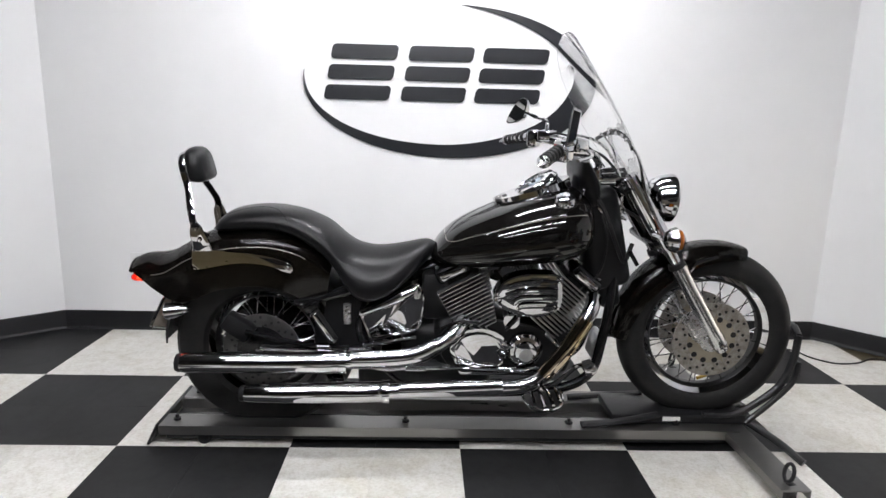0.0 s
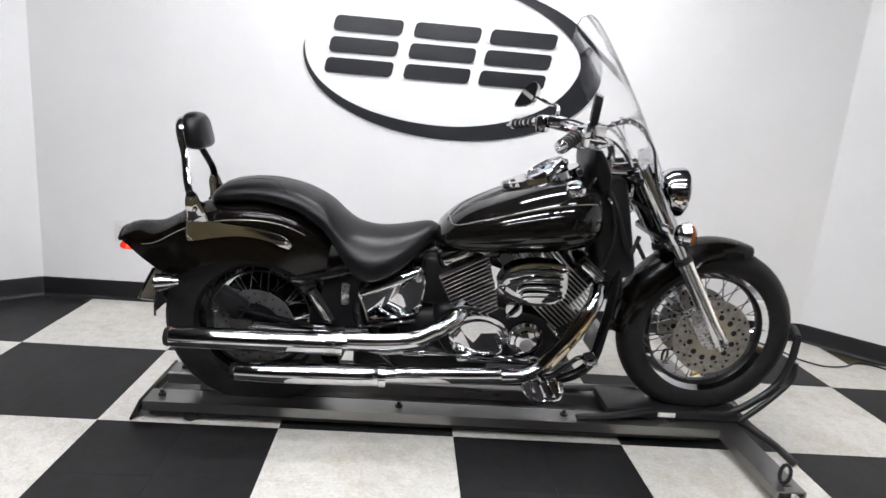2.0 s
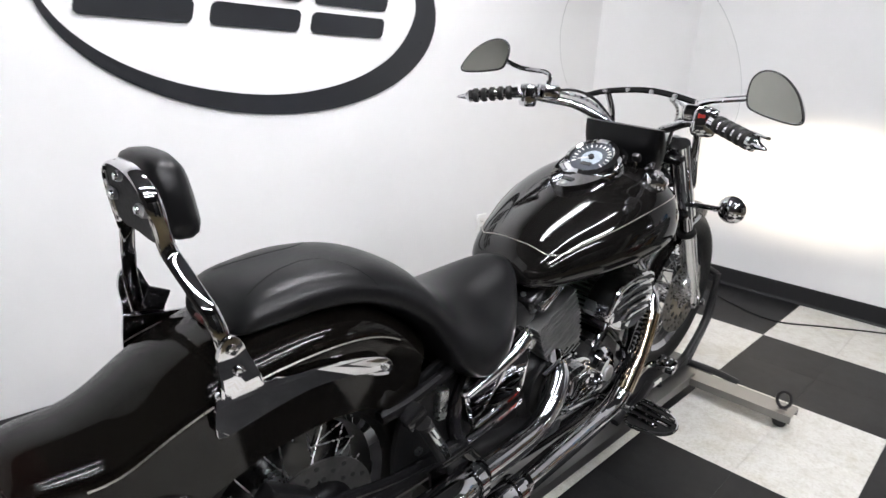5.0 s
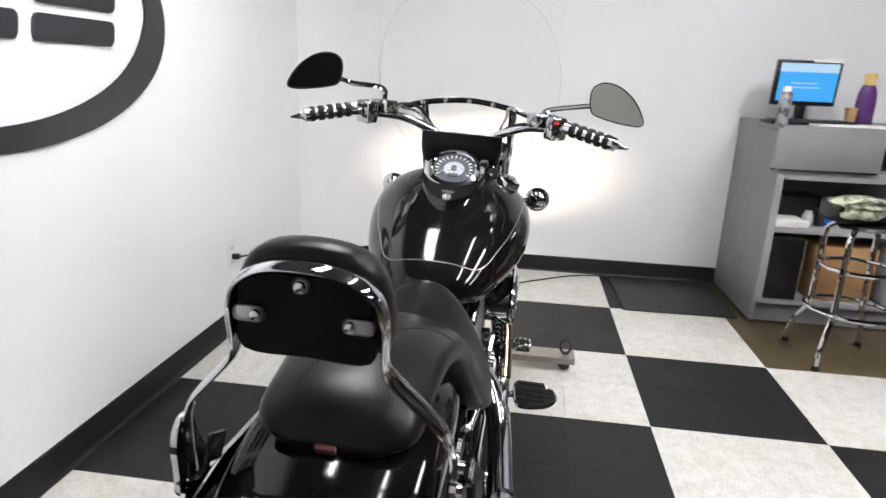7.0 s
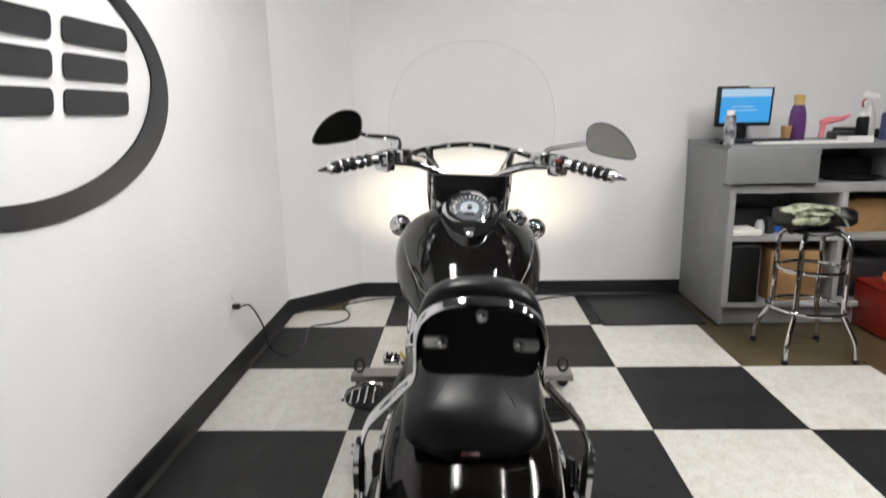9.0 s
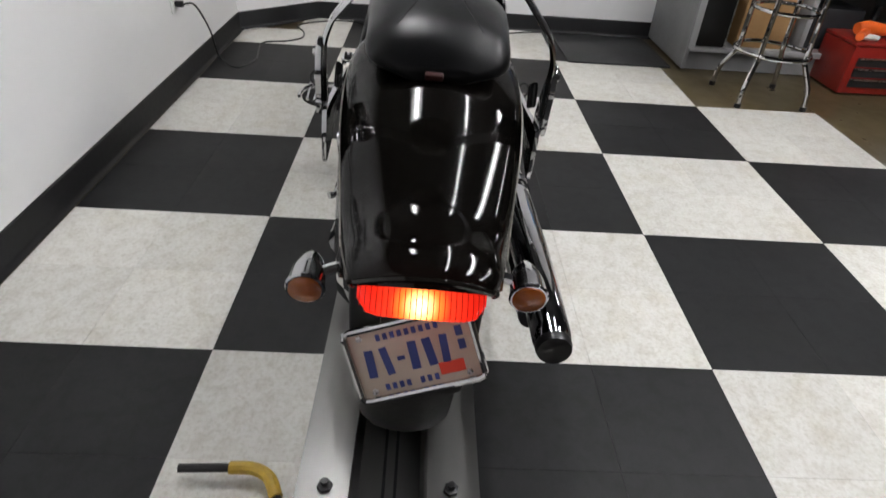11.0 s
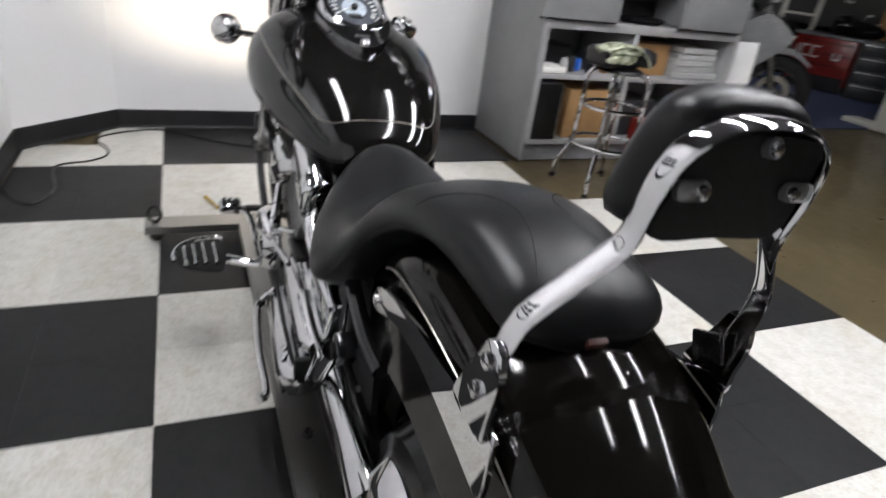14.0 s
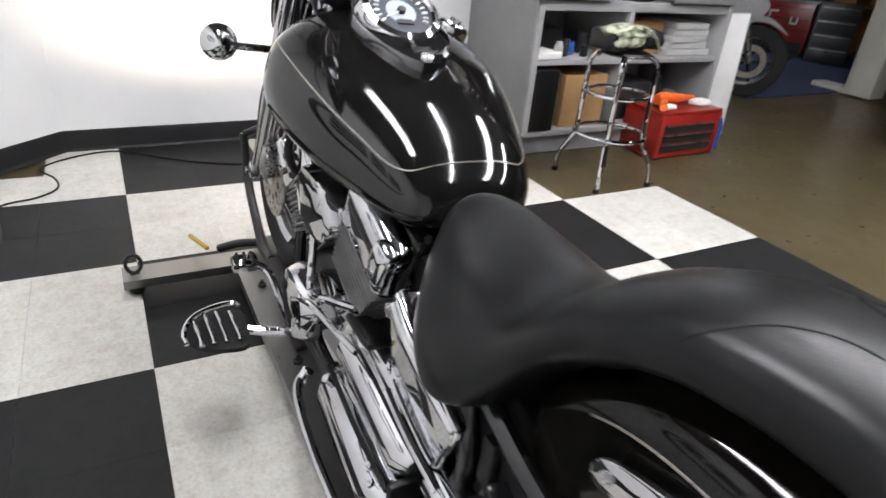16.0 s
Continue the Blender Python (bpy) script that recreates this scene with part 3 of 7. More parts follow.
    disc(rw, RW, -0.098, 0.135, FRAME, surface("dark_disc", (0.09, 0.088, 0.085), 0.45, metal=0.7, other=(0.05, 0.05, 0.05), scale=30))
    part("rear_caliper", boxed((0.44, -0.110, 0.450), (0.11, 0.05, 0.07), (0, 35, 0), 0.014), ENGINE, bike)
    part("torque_link", tubed([(0.47, -0.135, 0.44), (0.66, -0.135, 0.40), (0.82, -0.13, 0.385)], 0.010, 8), FRAME, bike)

    # fork
    rake = Vector((-0.545, 0, 0.838))
    for s in (-1, 1):
        foot = FW + Vector((0.012, s * 0.105, 0))
        bm = bmesh.new()
        tube(bm, [foot - rake * 0.03, foot + rake * 0.02, foot + rake * 0.06, foot + rake * 0.30, foot + rake * 0.335], [0.022, 0.030, 0.027, 0.029, 0.031], 20, 0)
        lathe(bm, [(0.014, -0.022), (0.024, -0.018), (0.024, 0.03), (0.014, 0.034)], foot, (0, 1, 0), 20)
        leg = part("fork_leg", bm, POLISHED, bike, "polished aluminium fork slider")
        part("dust_seal", rod(foot + rake * 0.335, foot + rake * 0.352, 0.031, 18, 0.027), RUBBER, leg)
        part("stanchion", rod(foot + rake * 0.35, foot + rake * 0.44, 0.0205, 18), CHROME, leg)
        part("fork_cover", rod(foot + rake * 0.42, foot + rake * 0.70, 0.031, 18, 0.030), CHROME, leg)
        part("axle_cap", lathed([(0.0, 0.0), (0.013, 0.002), (0.013, 0.010), (0.0, 0.011)], foot + Vector((0, s * 0.034 - (0.011 if s < 0 else 0), 0)), (0, 1, 0), 6), CHROME, leg)
        cal = foot + Vector((-0.085, -s * 0.012, 0.055))
        part("brake_caliper", boxed(cal, (0.055, 0.055, 0.11), (0, -33, 0), 0.014), STEEL, bike, "silver brake caliper")
        part("brake_hose", tubed([cal + Vector((0, 0, 0.05)), cal + Vector((-0.07, 0, 0.16)), cal + Vector((-0.10, -s * 0.02, 0.3)), (1.76, s * 0.07, 0.88)], 0.006, 8),
             RUBBER, bike)
    for d, t in ((0.44, 0.03), (0.66, 0.028)):
        p = FW + rake * d
        part("triple_clamp", boxed(p, (0.075, 0.26, t), (0, -33, 0), 0.012), FRAME, bike)
    part("front_axle", rod(FW + Vector((0, -0.1, 0)), FW + Vector((0, 0.1, 0)), 0.011), STEEL, bike)

    # front fender: a deep skirt round the tyre
    def arc_fender(c, r, w, a0, a1, drop, steps=26):
        rings = []
        for k in range(steps + 1):
            t = k / steps
            q = radians(a0 + (a1 - a0) * t)
            end = min(1.0, 5.0 * t, 5.0 * (1 - t))
            ww = w * (0.80 + 0.20 * math.sqrt(max(0, end)))
            dd = drop * (0.55 + 0.45 * math.sin(math.pi * t))
            ring = []
            for j in range(15):
                a = math.pi * j / 14
                y = ww * math.copysign(abs(math.cos(a)) ** 0.55, math.cos(a))
                rad = r - dd * (1 - math.sin(a) ** 0.8)
                ring.append((c.x + rad * math.cos(q), y, c.z + rad * math.sin(q)))
            rings.append(ring)
        bm = loft(bmesh.new(), rings, False, False)
        bmesh.ops.solidify(bm, geom=list(bm.faces), thickness=0.004)
        return bm

    part("front_fender", arc_fender(FW, 0.349, 0.076, 73, 182, 0.075), FENDER_PAINT, bike, "dark glossy front fender")
    for s in (-1, 1):
        part("fender_brace", tubed([FW + Vector((-0.14, s * 0.085, 0.20)), FW + Vector((-0.10, s * 0.082, 0.28)), FW + Vector((-0.02, s * 0.078, 0.31))], 0.007, 8), CHROME, bike)

    # rear fender with a duck tail
    keys = [(0.0, 0.057, 0.650, 0.064, 0.644, 0.077), (0.3, 0.060, 0.660, 0.072, 0.641, 0.083), (0.7, 0.072, 0.672, 0.088, 0.634, 0.090), (1.2, 0.095, 0.679, 0.112, 0.614, 0.097),
            (1.8, 0.130, 0.680, 0.145, 0.588, 0.104), (2.4, 0.168, 0.680, 0.185, 0.560, 0.109), (2.9, 0.200, 0.691, 0.210, 0.545, 0.113), (3.5, 0.250, 0.722, 0.245, 0.537, 0.119),
            (4.2, 0.320, 0.760, 0.295, 0.548, 0.129), (5.0, 0.410, 0.788, 0.380, 0.588, 0.136), (6.0, 0.515, 0.800, 0.500, 0.606, 0.138), (7.0, 0.610, 0.789, 0.600, 0.590, 0.133),
            (8.0, 0.700, 0.745, 0.680, 0.545, 0.120), (9.0, 0.765, 0.690, 0.735, 0.500, 0.112)]

    run = [0.0]
    for a, b in zip(keys, keys[1:]):
        run.append(run[-1] + math.hypot(b[1] - a[1], b[2] - a[2]))
    keys = eased([(9 * r / run[-1], *k[1:]) for r, k in zip(run, keys)], 0.30)

    def fender_point(t, a, lift=0.0):
        """a: from 0 at one lower edge over the crown to pi at the other; a softly crowned top, rounded shoulders and upright sides."""
        x, z, lx, lz, w = blend(keys, t)
        q = 1 - 2 * a / math.pi
        side, q = math.copysign(1.0, q), abs(q)
        tip = radians(27)
        r = min(0.040, 0.42 * (z - lz))
        centre = w * 0.975 - r
        reach = centre + r * math.sin(tip)
        crown = reach * math.tan(tip) / 2
        mid = z - crown - r * math.cos(tip)
        if q <= 0.5:
            y, zz = reach * q / 0.5, z - crown * (q / 0.5) ** 2
        elif q <= 0.76:
            th = tip + (math.pi / 2 - tip) * (q - 0.5) / 0.26
            y, zz = centre + r * math.sin(th), mid + r * math.cos(th)
        else:
            f = (q - 0.76) / 0.24
            y, zz = w * (0.975 + 0.025 * f), mid + (lz - mid) * f
        k = (zz - lz) / (z - lz)
        return Vector((lx + (x - lx) * k, side * (y + (lift if q > 0.5 else 0.0)), zz + (lift if q < 0.76 else 0.0)))

    rings = [[fender_point(9 * i / 84, math.pi * j / 50) for j in range(51)] for i in range(85)]
    bm = loft(bmesh.new(), rings, False, False)
    bmesh.ops.solidify(bm, geom=list(bm.faces), thickness=0.005)
    part("rear_fender", bm, FENDER_PAINT, bike, "dark glossy rear fender with a flicked tail", 50)
    for s in (0, 1):
        a = radians(24 if s == 0 else 156)
        part("pinstripe", tubed([fender_point(t, a, 0.0005) for t in np.linspace(1.2, 7.8, 28)], 0.0013, 5, 0), STRIPE, bike)
    part("fender_bead", tubed([fender_point(0.12, math.pi * j / 26, 0.001) for j in range(27)], 0.004, 6, 0), FENDER_PAINT, bike)
    # inner guard over the tyre
    part("inner_guard", arc_fender(RW, 0.350, 0.10, 20, 178, 0.03), SMOKE, bike)

    # tail light
    bm = bmesh.new()
    rings = []
    for k in range(13):
        y = -0.076 + 0.152 * k / 12
        e, f = math.sqrt(max(0.0, 1 - (y / 0.078) ** 8)), math.sqrt(max(0.0, 1 - (y / 0.078) ** 4))
        rings.append([(0.121 - (0.010 + 0.046 * e) * math.cos(a) ** 0.6 + 0.30 * (0.010 + 0.023 * e) * math.sin(a), y, 0.610 + (0.008 + 0.0115 * f) * math.sin(a)) for a in np.linspace(-math.pi / 2, math.pi / 2, 11)])
    loft(bm, rings, False, False)
    bmesh.ops.solidify(bm, geom=list(bm.faces), thickness=0.003)
    tl = part("tail_light", bm, RED_GLOW, bike, "lit red ribbed tail light")
    for k in range(23):
        y = -0.072 + 0.144 * k / 22
        e, f = math.sqrt(max(0.0, 1 - (y / 0.078) ** 8)), math.sqrt(max(0.0, 1 - (y / 0.078) ** 4))
        part("rib", tubed([(0.1205 - (0.010 + 0.046 * e) * math.cos(a) ** 0.6 + 0.30 * (0.010 + 0.023 * e) * math.sin(a), y, 0.610 + (0.008 + 0.0115 * f) * math.sin(a)) for a in np.linspace(-1.3, 1.3, 9)], 0.0005, 5, 0), RED_LENS, tl)
    part("light_housing", boxed((0.166, 0, 0.604), (0.05, 0.154, 0.044), bevel=0.012), SMOKE, tl)

    # plate
    pm = pose(0.158, -0.002, 0.453, -23, 0, 0) @ pose(0, 0, 0, 0, 21, 0)
    bm = boxed((0, 0, 0), (0.002, 0.181, 0.105), bevel=0.0008)
    bmesh.ops.transform(bm, matrix=pm, verts=bm.verts)
    plate = part("licence_plate", bm, PLATE, bike, "cream licence plate with blue bars hanging askew")

    def on_plate(name, y, z, w, h, mat, turn=0, lift=0.0022):
        bm = boxed((-lift, y, z), (0.001, w, h), (turn, 0, 0))
        bmesh.ops.transform(bm, matrix=pm, verts=bm.verts)
        part(name, bm, mat, plate, "", 0)

    for y, w, h, turn in ((0.064, 0.0125, 0.042, 4), (0.040, 0.0110, 0.042, -5), (0.019, 0.011, 0.006, 0), (0.000, 0.0125, 0.042, 3), (-0.023, 0.0125, 0.042, -3), (-0.045, 0.0110, 0.042, 5)):
        on_plate("bar", y, 0.001, w, h, PLATE_INK, turn)
    for k in range(9):
        on_plate("bar", 0.043 - 0.0105 * k, 0.0375, 0.0062, 0.0095, PLATE_INK)
    for k in range(7):
        on_plate("bar", 0.050 - 0.0105 * k - (0.010 if k > 3 else 0.0), -0.0375, 0.0062, 0.0095, PLATE_INK)
    for z in (0.022, 0.002):
        on_plate("bar", -0.070, z, 0.010, 0.015, PLATE_INK)
    on_plate("sticker", -0.048, -0.028, 0.036, 0.018, STICKER)
    bm = tubed([(-0.003, y, z) for y, z in ((0.080, 0.0535), (0.0885, 0.0510), (0.0905, 0.044), (0.0905, -0.044), (0.0885, -0.0510), (0.080, -0.0535), (-0.080, -0.0535), (-0.0885, -0.0510),
                                            (-0.0905, -0.044), (-0.0905, 0.044), (-0.0885, 0.0510), (-0.080, 0.0535))], 0.0052, 8, 0, True)
    bmesh.ops.transform(bm, matrix=pm, verts=bm.verts)
    part("plate_frame", bm, CHROME, plate, "rounded chrome plate frame")
    for y, z in ((0.070, 0.0415), (-0.070, 0.0415), (0.070, -0.0415), (-0.070, -0.0415)):
        bm = lathed([(0.0050, 0.0), (0.0045, 0.003), (0.0, 0.004)], (-0.001, y, z), (-1, 0, 0), 10)
        bmesh.ops.transform(bm, matrix=pm, verts=bm.verts)
        part("plate_screw", bm, STEEL, plate)
    part("plate_bracket", boxed((0.200, 0.0, 0.535), (0.012, 0.10, 0.13), (0, 12, 0), 0.004), SMOKE, bike)
    bm = bmesh.new()
    slab(bm, [(0.196, 0.43), (0.210, 0.42), (0.23, 0.50), (0.24, 0.57), (0.196, 0.58)], lambda u, v, h: (u, -0.05 + h, v), 0.10)
    part("mud_flap", bm, SMOKE, bike, "black plastic plate holder")

    # turn signals: chrome bullets with amber lenses
    def signal(c, d, stem, parent_label):
        c, d = Vector(c), Vector(d)
        k = 1.12 if c.x > 1 else 0.79
        b = part("turn_signal", lathed([(r * k, h * k * (0.62 if c.x > 1 else 1.7)) for r, h in ((0.0, 0.055), (0.012, 0.052), (0.024, 0.040), (0.032, 0.022), (0.035, 0.004), (0.037, 0.0), (0.034, -0.003))], c, -d, 24), CHROME, bike, parent_label)
        part("lens", lathed([(r * k, h * k * (1.7 if c.x > 1 else 1)) for r, h in ((0.033, 0.0), (0.030, 0.008), (0.018, 0.014), (0.0, 0.016))], c, d, 24), AMBER, b, "amber lens")
        part("stem", rod(c - d * 0.025, stem, 0.009, 10), CHROME, b)

    for s in (-1, 1):
        signal((0.222, s * 0.160, 0.506 if s > 0 else 0.520), (-0.99, 0, -0.12), (0.27, s * 0.07, 0.535), "chrome rear turn signal")
        signal((1.868, s * 0.252, 0.820), (1, 0, 0.0), (1.85, s * 0.12, 0.81), "chrome front turn signal")

    # headlight
    hl = part("headlight", lathed([(0.0, -0.082), (0.03, -0.078), (0.060, -0.062), (0.077, -0.036), (0.083, -0.005), (0.087, 0.006), (0.085, 0.014), (0.077, 0.010), (0.050, -0.026), (0.0, -0.042)],
                                 (1.925, 0, 0.914), (1, 0, -0.03), 40), CHROME, bike, "lit chrome headlight")
    part("lens", lathed([(0.077, 0.008), (0.058, 0.016), (0.03, 0.021), (0.0, 0.022)], (1.925, 0, 0.914), (1, 0, -0.03), 32), LENS_GLASS, hl)
    part("bulb", lathed([(0.0, -0.02), (0.010, -0.015), (0.010, 0.0), (0.0, 0.004)], (1.925, 0, 0.914), (1, 0, 0), 12), HEAD_GLOW, hl)
    part("headlight_bracket", boxed((1.845, 0, 0.84), (0.05, 0.10, 0.10), (0, -33, 0), 0.012), FRAME, bike)

    # tank
    tank = [(1.100, 0.704, 0.690, 0.045), (1.110, 0.736, 0.680, 0.084), (1.130, 0.764, 0.672, 0.112), (1.150, 0.784, 0.666, 0.128), (1.182, 0.811, 0.664, 0.146), (1.230, 0.839, 0.664, 0.166), (1.300, 0.872, 0.668, 0.194), (1.400, 0.914, 0.678, 0.220),
            (1.500, 0.942, 0.690, 0.230), (1.570, 0.948, 0.704, 0.222), (1.615, 0.934, 0.726, 0.197), (1.640, 0.904, 0.754, 0.156), (1.652, 0.864, 0.794, 0.100)]

    tank = eased(tank, 0.008)

    def tank_point(x, a, lift=0.0):
        top, bot, w = blend(tank, x)
        mid = bot + 0.40 * (top - bot)
        c, s = math.cos(a), math.sin(a)
        y = (w + lift) * math.copysign(abs(c) ** 0.82, c)
        if s >= 0:
            z = mid + (top + lift - mid) * s ** 0.91
        else:
            z = mid - (mid - bot) * abs(s) ** 0.75
            y *= 1 - 0.22 * abs(s) ** 2
        return Vector((x, y, z))

    xs = [1.100, 1.103, 1.107, 1.112, 1.118, 1.126, 1.136, 1.148, *np.linspace(1.16, 1.58, 26), 1.60, 1.615, 1.628, 1.638, 1.646, 1.652]
    part("fuel_tank", loft(bmesh.new(), [[tank_point(x, 2 * math.pi * j / 48) for j in range(48)] for x in xs]), BLACK_PAINT, bike, "glossy black teardrop fuel tank", 60)
    for s in (0, 1):
        a = radians(31)
        run = [(x, a) for x in np.linspace(1.60, 1.20, 24)] + [(1.178, radians(33)), (1.163, radians(38)), (1.153, radians(46)), (1.149, radians(58)), (1.147, radians(74)), (1.146, radians(90))]
        part("pinstripe", tubed([tank_point(x, q if s else math.pi - q, 0.0002) for x, q in run], 0.0013, 5, 2), STRIPE, bike)
    part("tank_seam", tubed([tank_point(x, radians(-38), 0.001) for x in np.linspace(1.14, 1.62, 22)], 0.003, 6, 0), BLACK_PAINT, bike)
    part("tank_seam", tubed([tank_point(x, radians(218), 0.001) for x in np.linspace(1.14, 1.62, 22)], 0.003, 6, 0), BLACK_PAINT, bike)

    # console and gauge
    u, n = Vector((0.949, 0, 0.316)), Vector((-0.316, 0, 0.949))
    base = Vector((1.440, 0, 0.925)) - n * 0.006
    drop = smooth_outline([(-0.130, 0.0), (-0.122, -0.024), (-0.092, -0.052), (-0.045, -0.074), (0.02, -0.088), (0.09, -0.070), (0.132, -0.036), (0.145, 0.0), (0.132, 0.036), (0.09, 0.070), (0.02, 0.088), (-0.045, 0.074), (-0.092, 0.052), (-0.122, 0.024)], 5)
    console = part("console", slab(bmesh.new(), drop, lambda p, q, h: base + u * p + Vector((0, q, 0)) + n * (h - 0.012), 0.032, 0.012), CHROME, bike, "chrome teardrop tank console")
    g = Vector((1.465, 0, 0.9405))
    gn, gu = Vector((-0.56, 0, 0.828)), Vector((0.828, 0, 0.56))
    part("bezel", lathed([(0.074, -0.012), (0.082, 0.006), (0.081, 0.016), (0.074, 0.027), (0.063, 0.031), (0.059, 0.027), (0.058, 0.018)], g, gn, 40, True), CHROME, console, "chrome gauge bezel")
    part("bezel_rim", lathed([(0.0805, 0.000), (0.0845, 0.004), (0.0845, 0.011), (0.0805, 0.015)], g, gn, 40, True), CHROME, console)
    part("dial", lathed([(0.0, 0.022), (0.061, 0.022), (0.061, 0.018), (0.0, 0.018)], g, gn, 36), FACE, console, "dark speedometer dial with white ticks")
    part("dial_middle", lathed([(0.0, 0.0228), (0.029, 0.0228), (0.029, 0.022), (0.0, 0.022)], g, gn, 30), FACE_MIDDLE, console, "pale middle of the dial")
    v = gn.cross(gu)
    for k in range(17):
        q = radians(-30 + 240 * k / 16)
        d = -v * math.cos(q) + gu * math.sin(q)
        c = g + gn * 0.0235 + d * 0.048
        part("tick", tubed([c - d * 0.005, c + d * 0.005], 0.0012 if k % 2 else 0.0022, 4, 0), PAPER, console)
    part("needle", tubed([g + gn * 0.025 - v * 0.0, g + gn * 0.025 + (v * 0.8 - gu * 0.4) * 0.042], [0.0026, 0.001], 5, 0), PAPER, console)
    part("odometer_window", boxed(g + gn * 0.0232 - gu * 0.026, (0.012, 0.030, 0.002), (0, -31, 0)), SMOKE, console)
    part("dial_centre", lathed([(0.0, 0.03), (0.008, 0.03), (0.008, 0.022), (0.0, 0.022)], g, gn, 16), SMOKE, console)
    part("warning_lamp_strip", boxed(base - u * 0.088 + n * 0.0205, (0.016, 0.034, 0.004), (0, -21, 0), 0.0015), SMOKE, console)
    part("key_switch", lathed([(0.011, 0.0), (0.011, 0.004), (0.008, 0.006), (0.0, 0.006)], base - u * 0.112 + n * 0.0195, n, 18), STEEL, console)
    knob = part("choke_knob", boxed((1.556, -0.077, 0.966), (0.018, 0.024, 0.024), (0, -30, 0), 0.006), SMOKE, bike, "small black square knob")
    part("knob_stalk", rod((1.560, -0.072, 0.905), (1.557, -0.077, 0.962), 0.005, 8), CHROME, knob)
    part("fuel_cap", lathed([(0.034, -0.012), (0.034, 0.006), (0.030, 0.012), (0.018, 0.016), (0.0, 0.017)], tank_point(1.532, radians(128)) + Vector((0, 0, 0.006)), (-0.1, -0.35, 1), 24), CHROME, bike, "chrome fuel cap")
    part("cap_lock", lathed([(0.013, 0.014), (0.013, 0.022), (0.0, 0.023)], tank_point(1.532, radians(128)) + Vector((0, 0, 0.006)), (-0.1, -0.35, 1), 16), STEEL, bike)

    # saddle
    seat = [(0.362, 0.792, 0.786, 0.055), (0.368, 0.806, 0.786, 0.082), (0.380, 0.820, 0.788, 0.096), (0.405, 0.838, 0.795, 0.104), (0.45, 0.850, 0.800, 0.106), (0.52, 0.859, 0.806, 0.110),
            (0.60, 0.854, 0.798, 0.116), (0.66, 0.841, 0.778, 0.123), (0.71, 0.821, 0.748, 0.130), (0.75, 0.800, 0.718, 0.138), (0.79, 0.764, 0.662, 0.150), (0.83, 0.737, 0.606, 0.168),
            (0.87, 0.724, 0.582, 0.179), (0.92, 0.720, 0.584, 0.177), (0.98, 0.727, 0.614, 0.158), (1.03, 0.738, 0.654, 0.124), (1.07, 0.748, 0.694, 0.086), (1.10, 0.749, 0.718, 0.052), (1.114, 0.739, 0.726, 0.025)]

    seat = eased(seat, 0.012)

    def seat_point(x, a, lift=0.0):
        top, bot, w = blend(seat, x)
        c, s = math.cos(a), math.sin(a)
        if s >= 0:
            f = min(1.0, max(0.0, (x - 0.70) / 0.22))
            p, q = 0.84 + 0.26 * f, 0.76 + 0.14 * f
            return Vector((x, (w + lift) * math.copysign(abs(c) ** p, c), bot + (top + lift - bot) * s ** q))
        return Vector((x, w * c * (1 - (0.38 if x < 0.68 else 0.06) * s * s), bot + (0.034 if x > 0.45 else 0.020 + 0.014 * max(0.0, x - 0.366) / 0.084) * s))

    xs = [0.362, 0.364, 0.369, 0.378, 0.387, 0.398, *np.linspace(0.412, 1.08, 38), 1.092, 1.102, 1.110, 1.114]
    saddle = part("seat", loft(bmesh.new(), [[seat_point(x, 2 * math.pi * j / 40) for j in range(40)] for x in xs]), LEATHER, bike, "black stitched two-up saddle", 75)
    for s in (-1, 1):
        run = []
        for x in np.linspace(0.41, 0.625, 40):
            (y,) = blend([(0.41, 0.060), (0.44, 0.048), (0.48, 0.036), (0.54, 0.034), (0.58, 0.056), (0.605, 0.088), (0.625, 0.112)], x)
            q = math.acos(min(1.0, y / blend(seat, x)[2]) ** (1 / 0.84))
            run.append(seat_point(x, q if s > 0 else math.pi - q, -0.0006))
        part("seam", tubed(run, 0.0014, 5, 0), BACKING, saddle)
    part("seat_strap_tab", boxed((0.364, 0.004, 0.782), (0.012, 0.026, 0.012), (0, -30, 0), 0.003), surface("red_tag", (0.045, 0.008, 0.007), 0.5), bike, "small red tag behind the seat")
    part("seat_knob", lathed([(0.007, -0.01), (0.007, 0.004), (0.0, 0.006)], (0.335, -0.02, 0.758), (-0.45, 0, 0.9), 14), CHROME, bike)

    # backrest
    pad = []
    for k, (f, e) in enumerate(((0.0, 0.80), (0.007, 0.94), (0.016, 1.0), (0.032, 1.0), (0.042, 0.92), (0.049, 0.74))):
        ring = []
        for p in smooth_outline([(-0.092, -0.052), (-0.094, 0.0), (-0.075, 0.045), (-0.035, 0.062), (0.035, 0.062), (0.075, 0.045), (0.094, 0.0), (0.092, -0.052), (0.03, -0.058), (-0.03, -0.058)], 4):
            y, z = p[0] * e * 0.83, p[1] * e * 0.93
            ring.append((0.273 + 1.14 * f - 0.20 * z + 0.012 * math.cos(y * 16), y, 0.994 + z))
        pad.append(ring)
    rest = part("backrest_pad", loft(bmesh.new(), pad), LEATHER, bike, "black padded backrest", 60)
    part("back_plate", slab(bmesh.new(), smooth_outline([(-0.064, -0.048), (-0.064, 0.0), (-0.050, 0.034), (0.050, 0.034), (0.064, 0.0), (0.064, -0.048), (0, -0.050)], 4),
                            lambda p, q, h: (0.269 - 0.20 * q + h, p, 0.990 + q), 0.006), BACKING, rest)
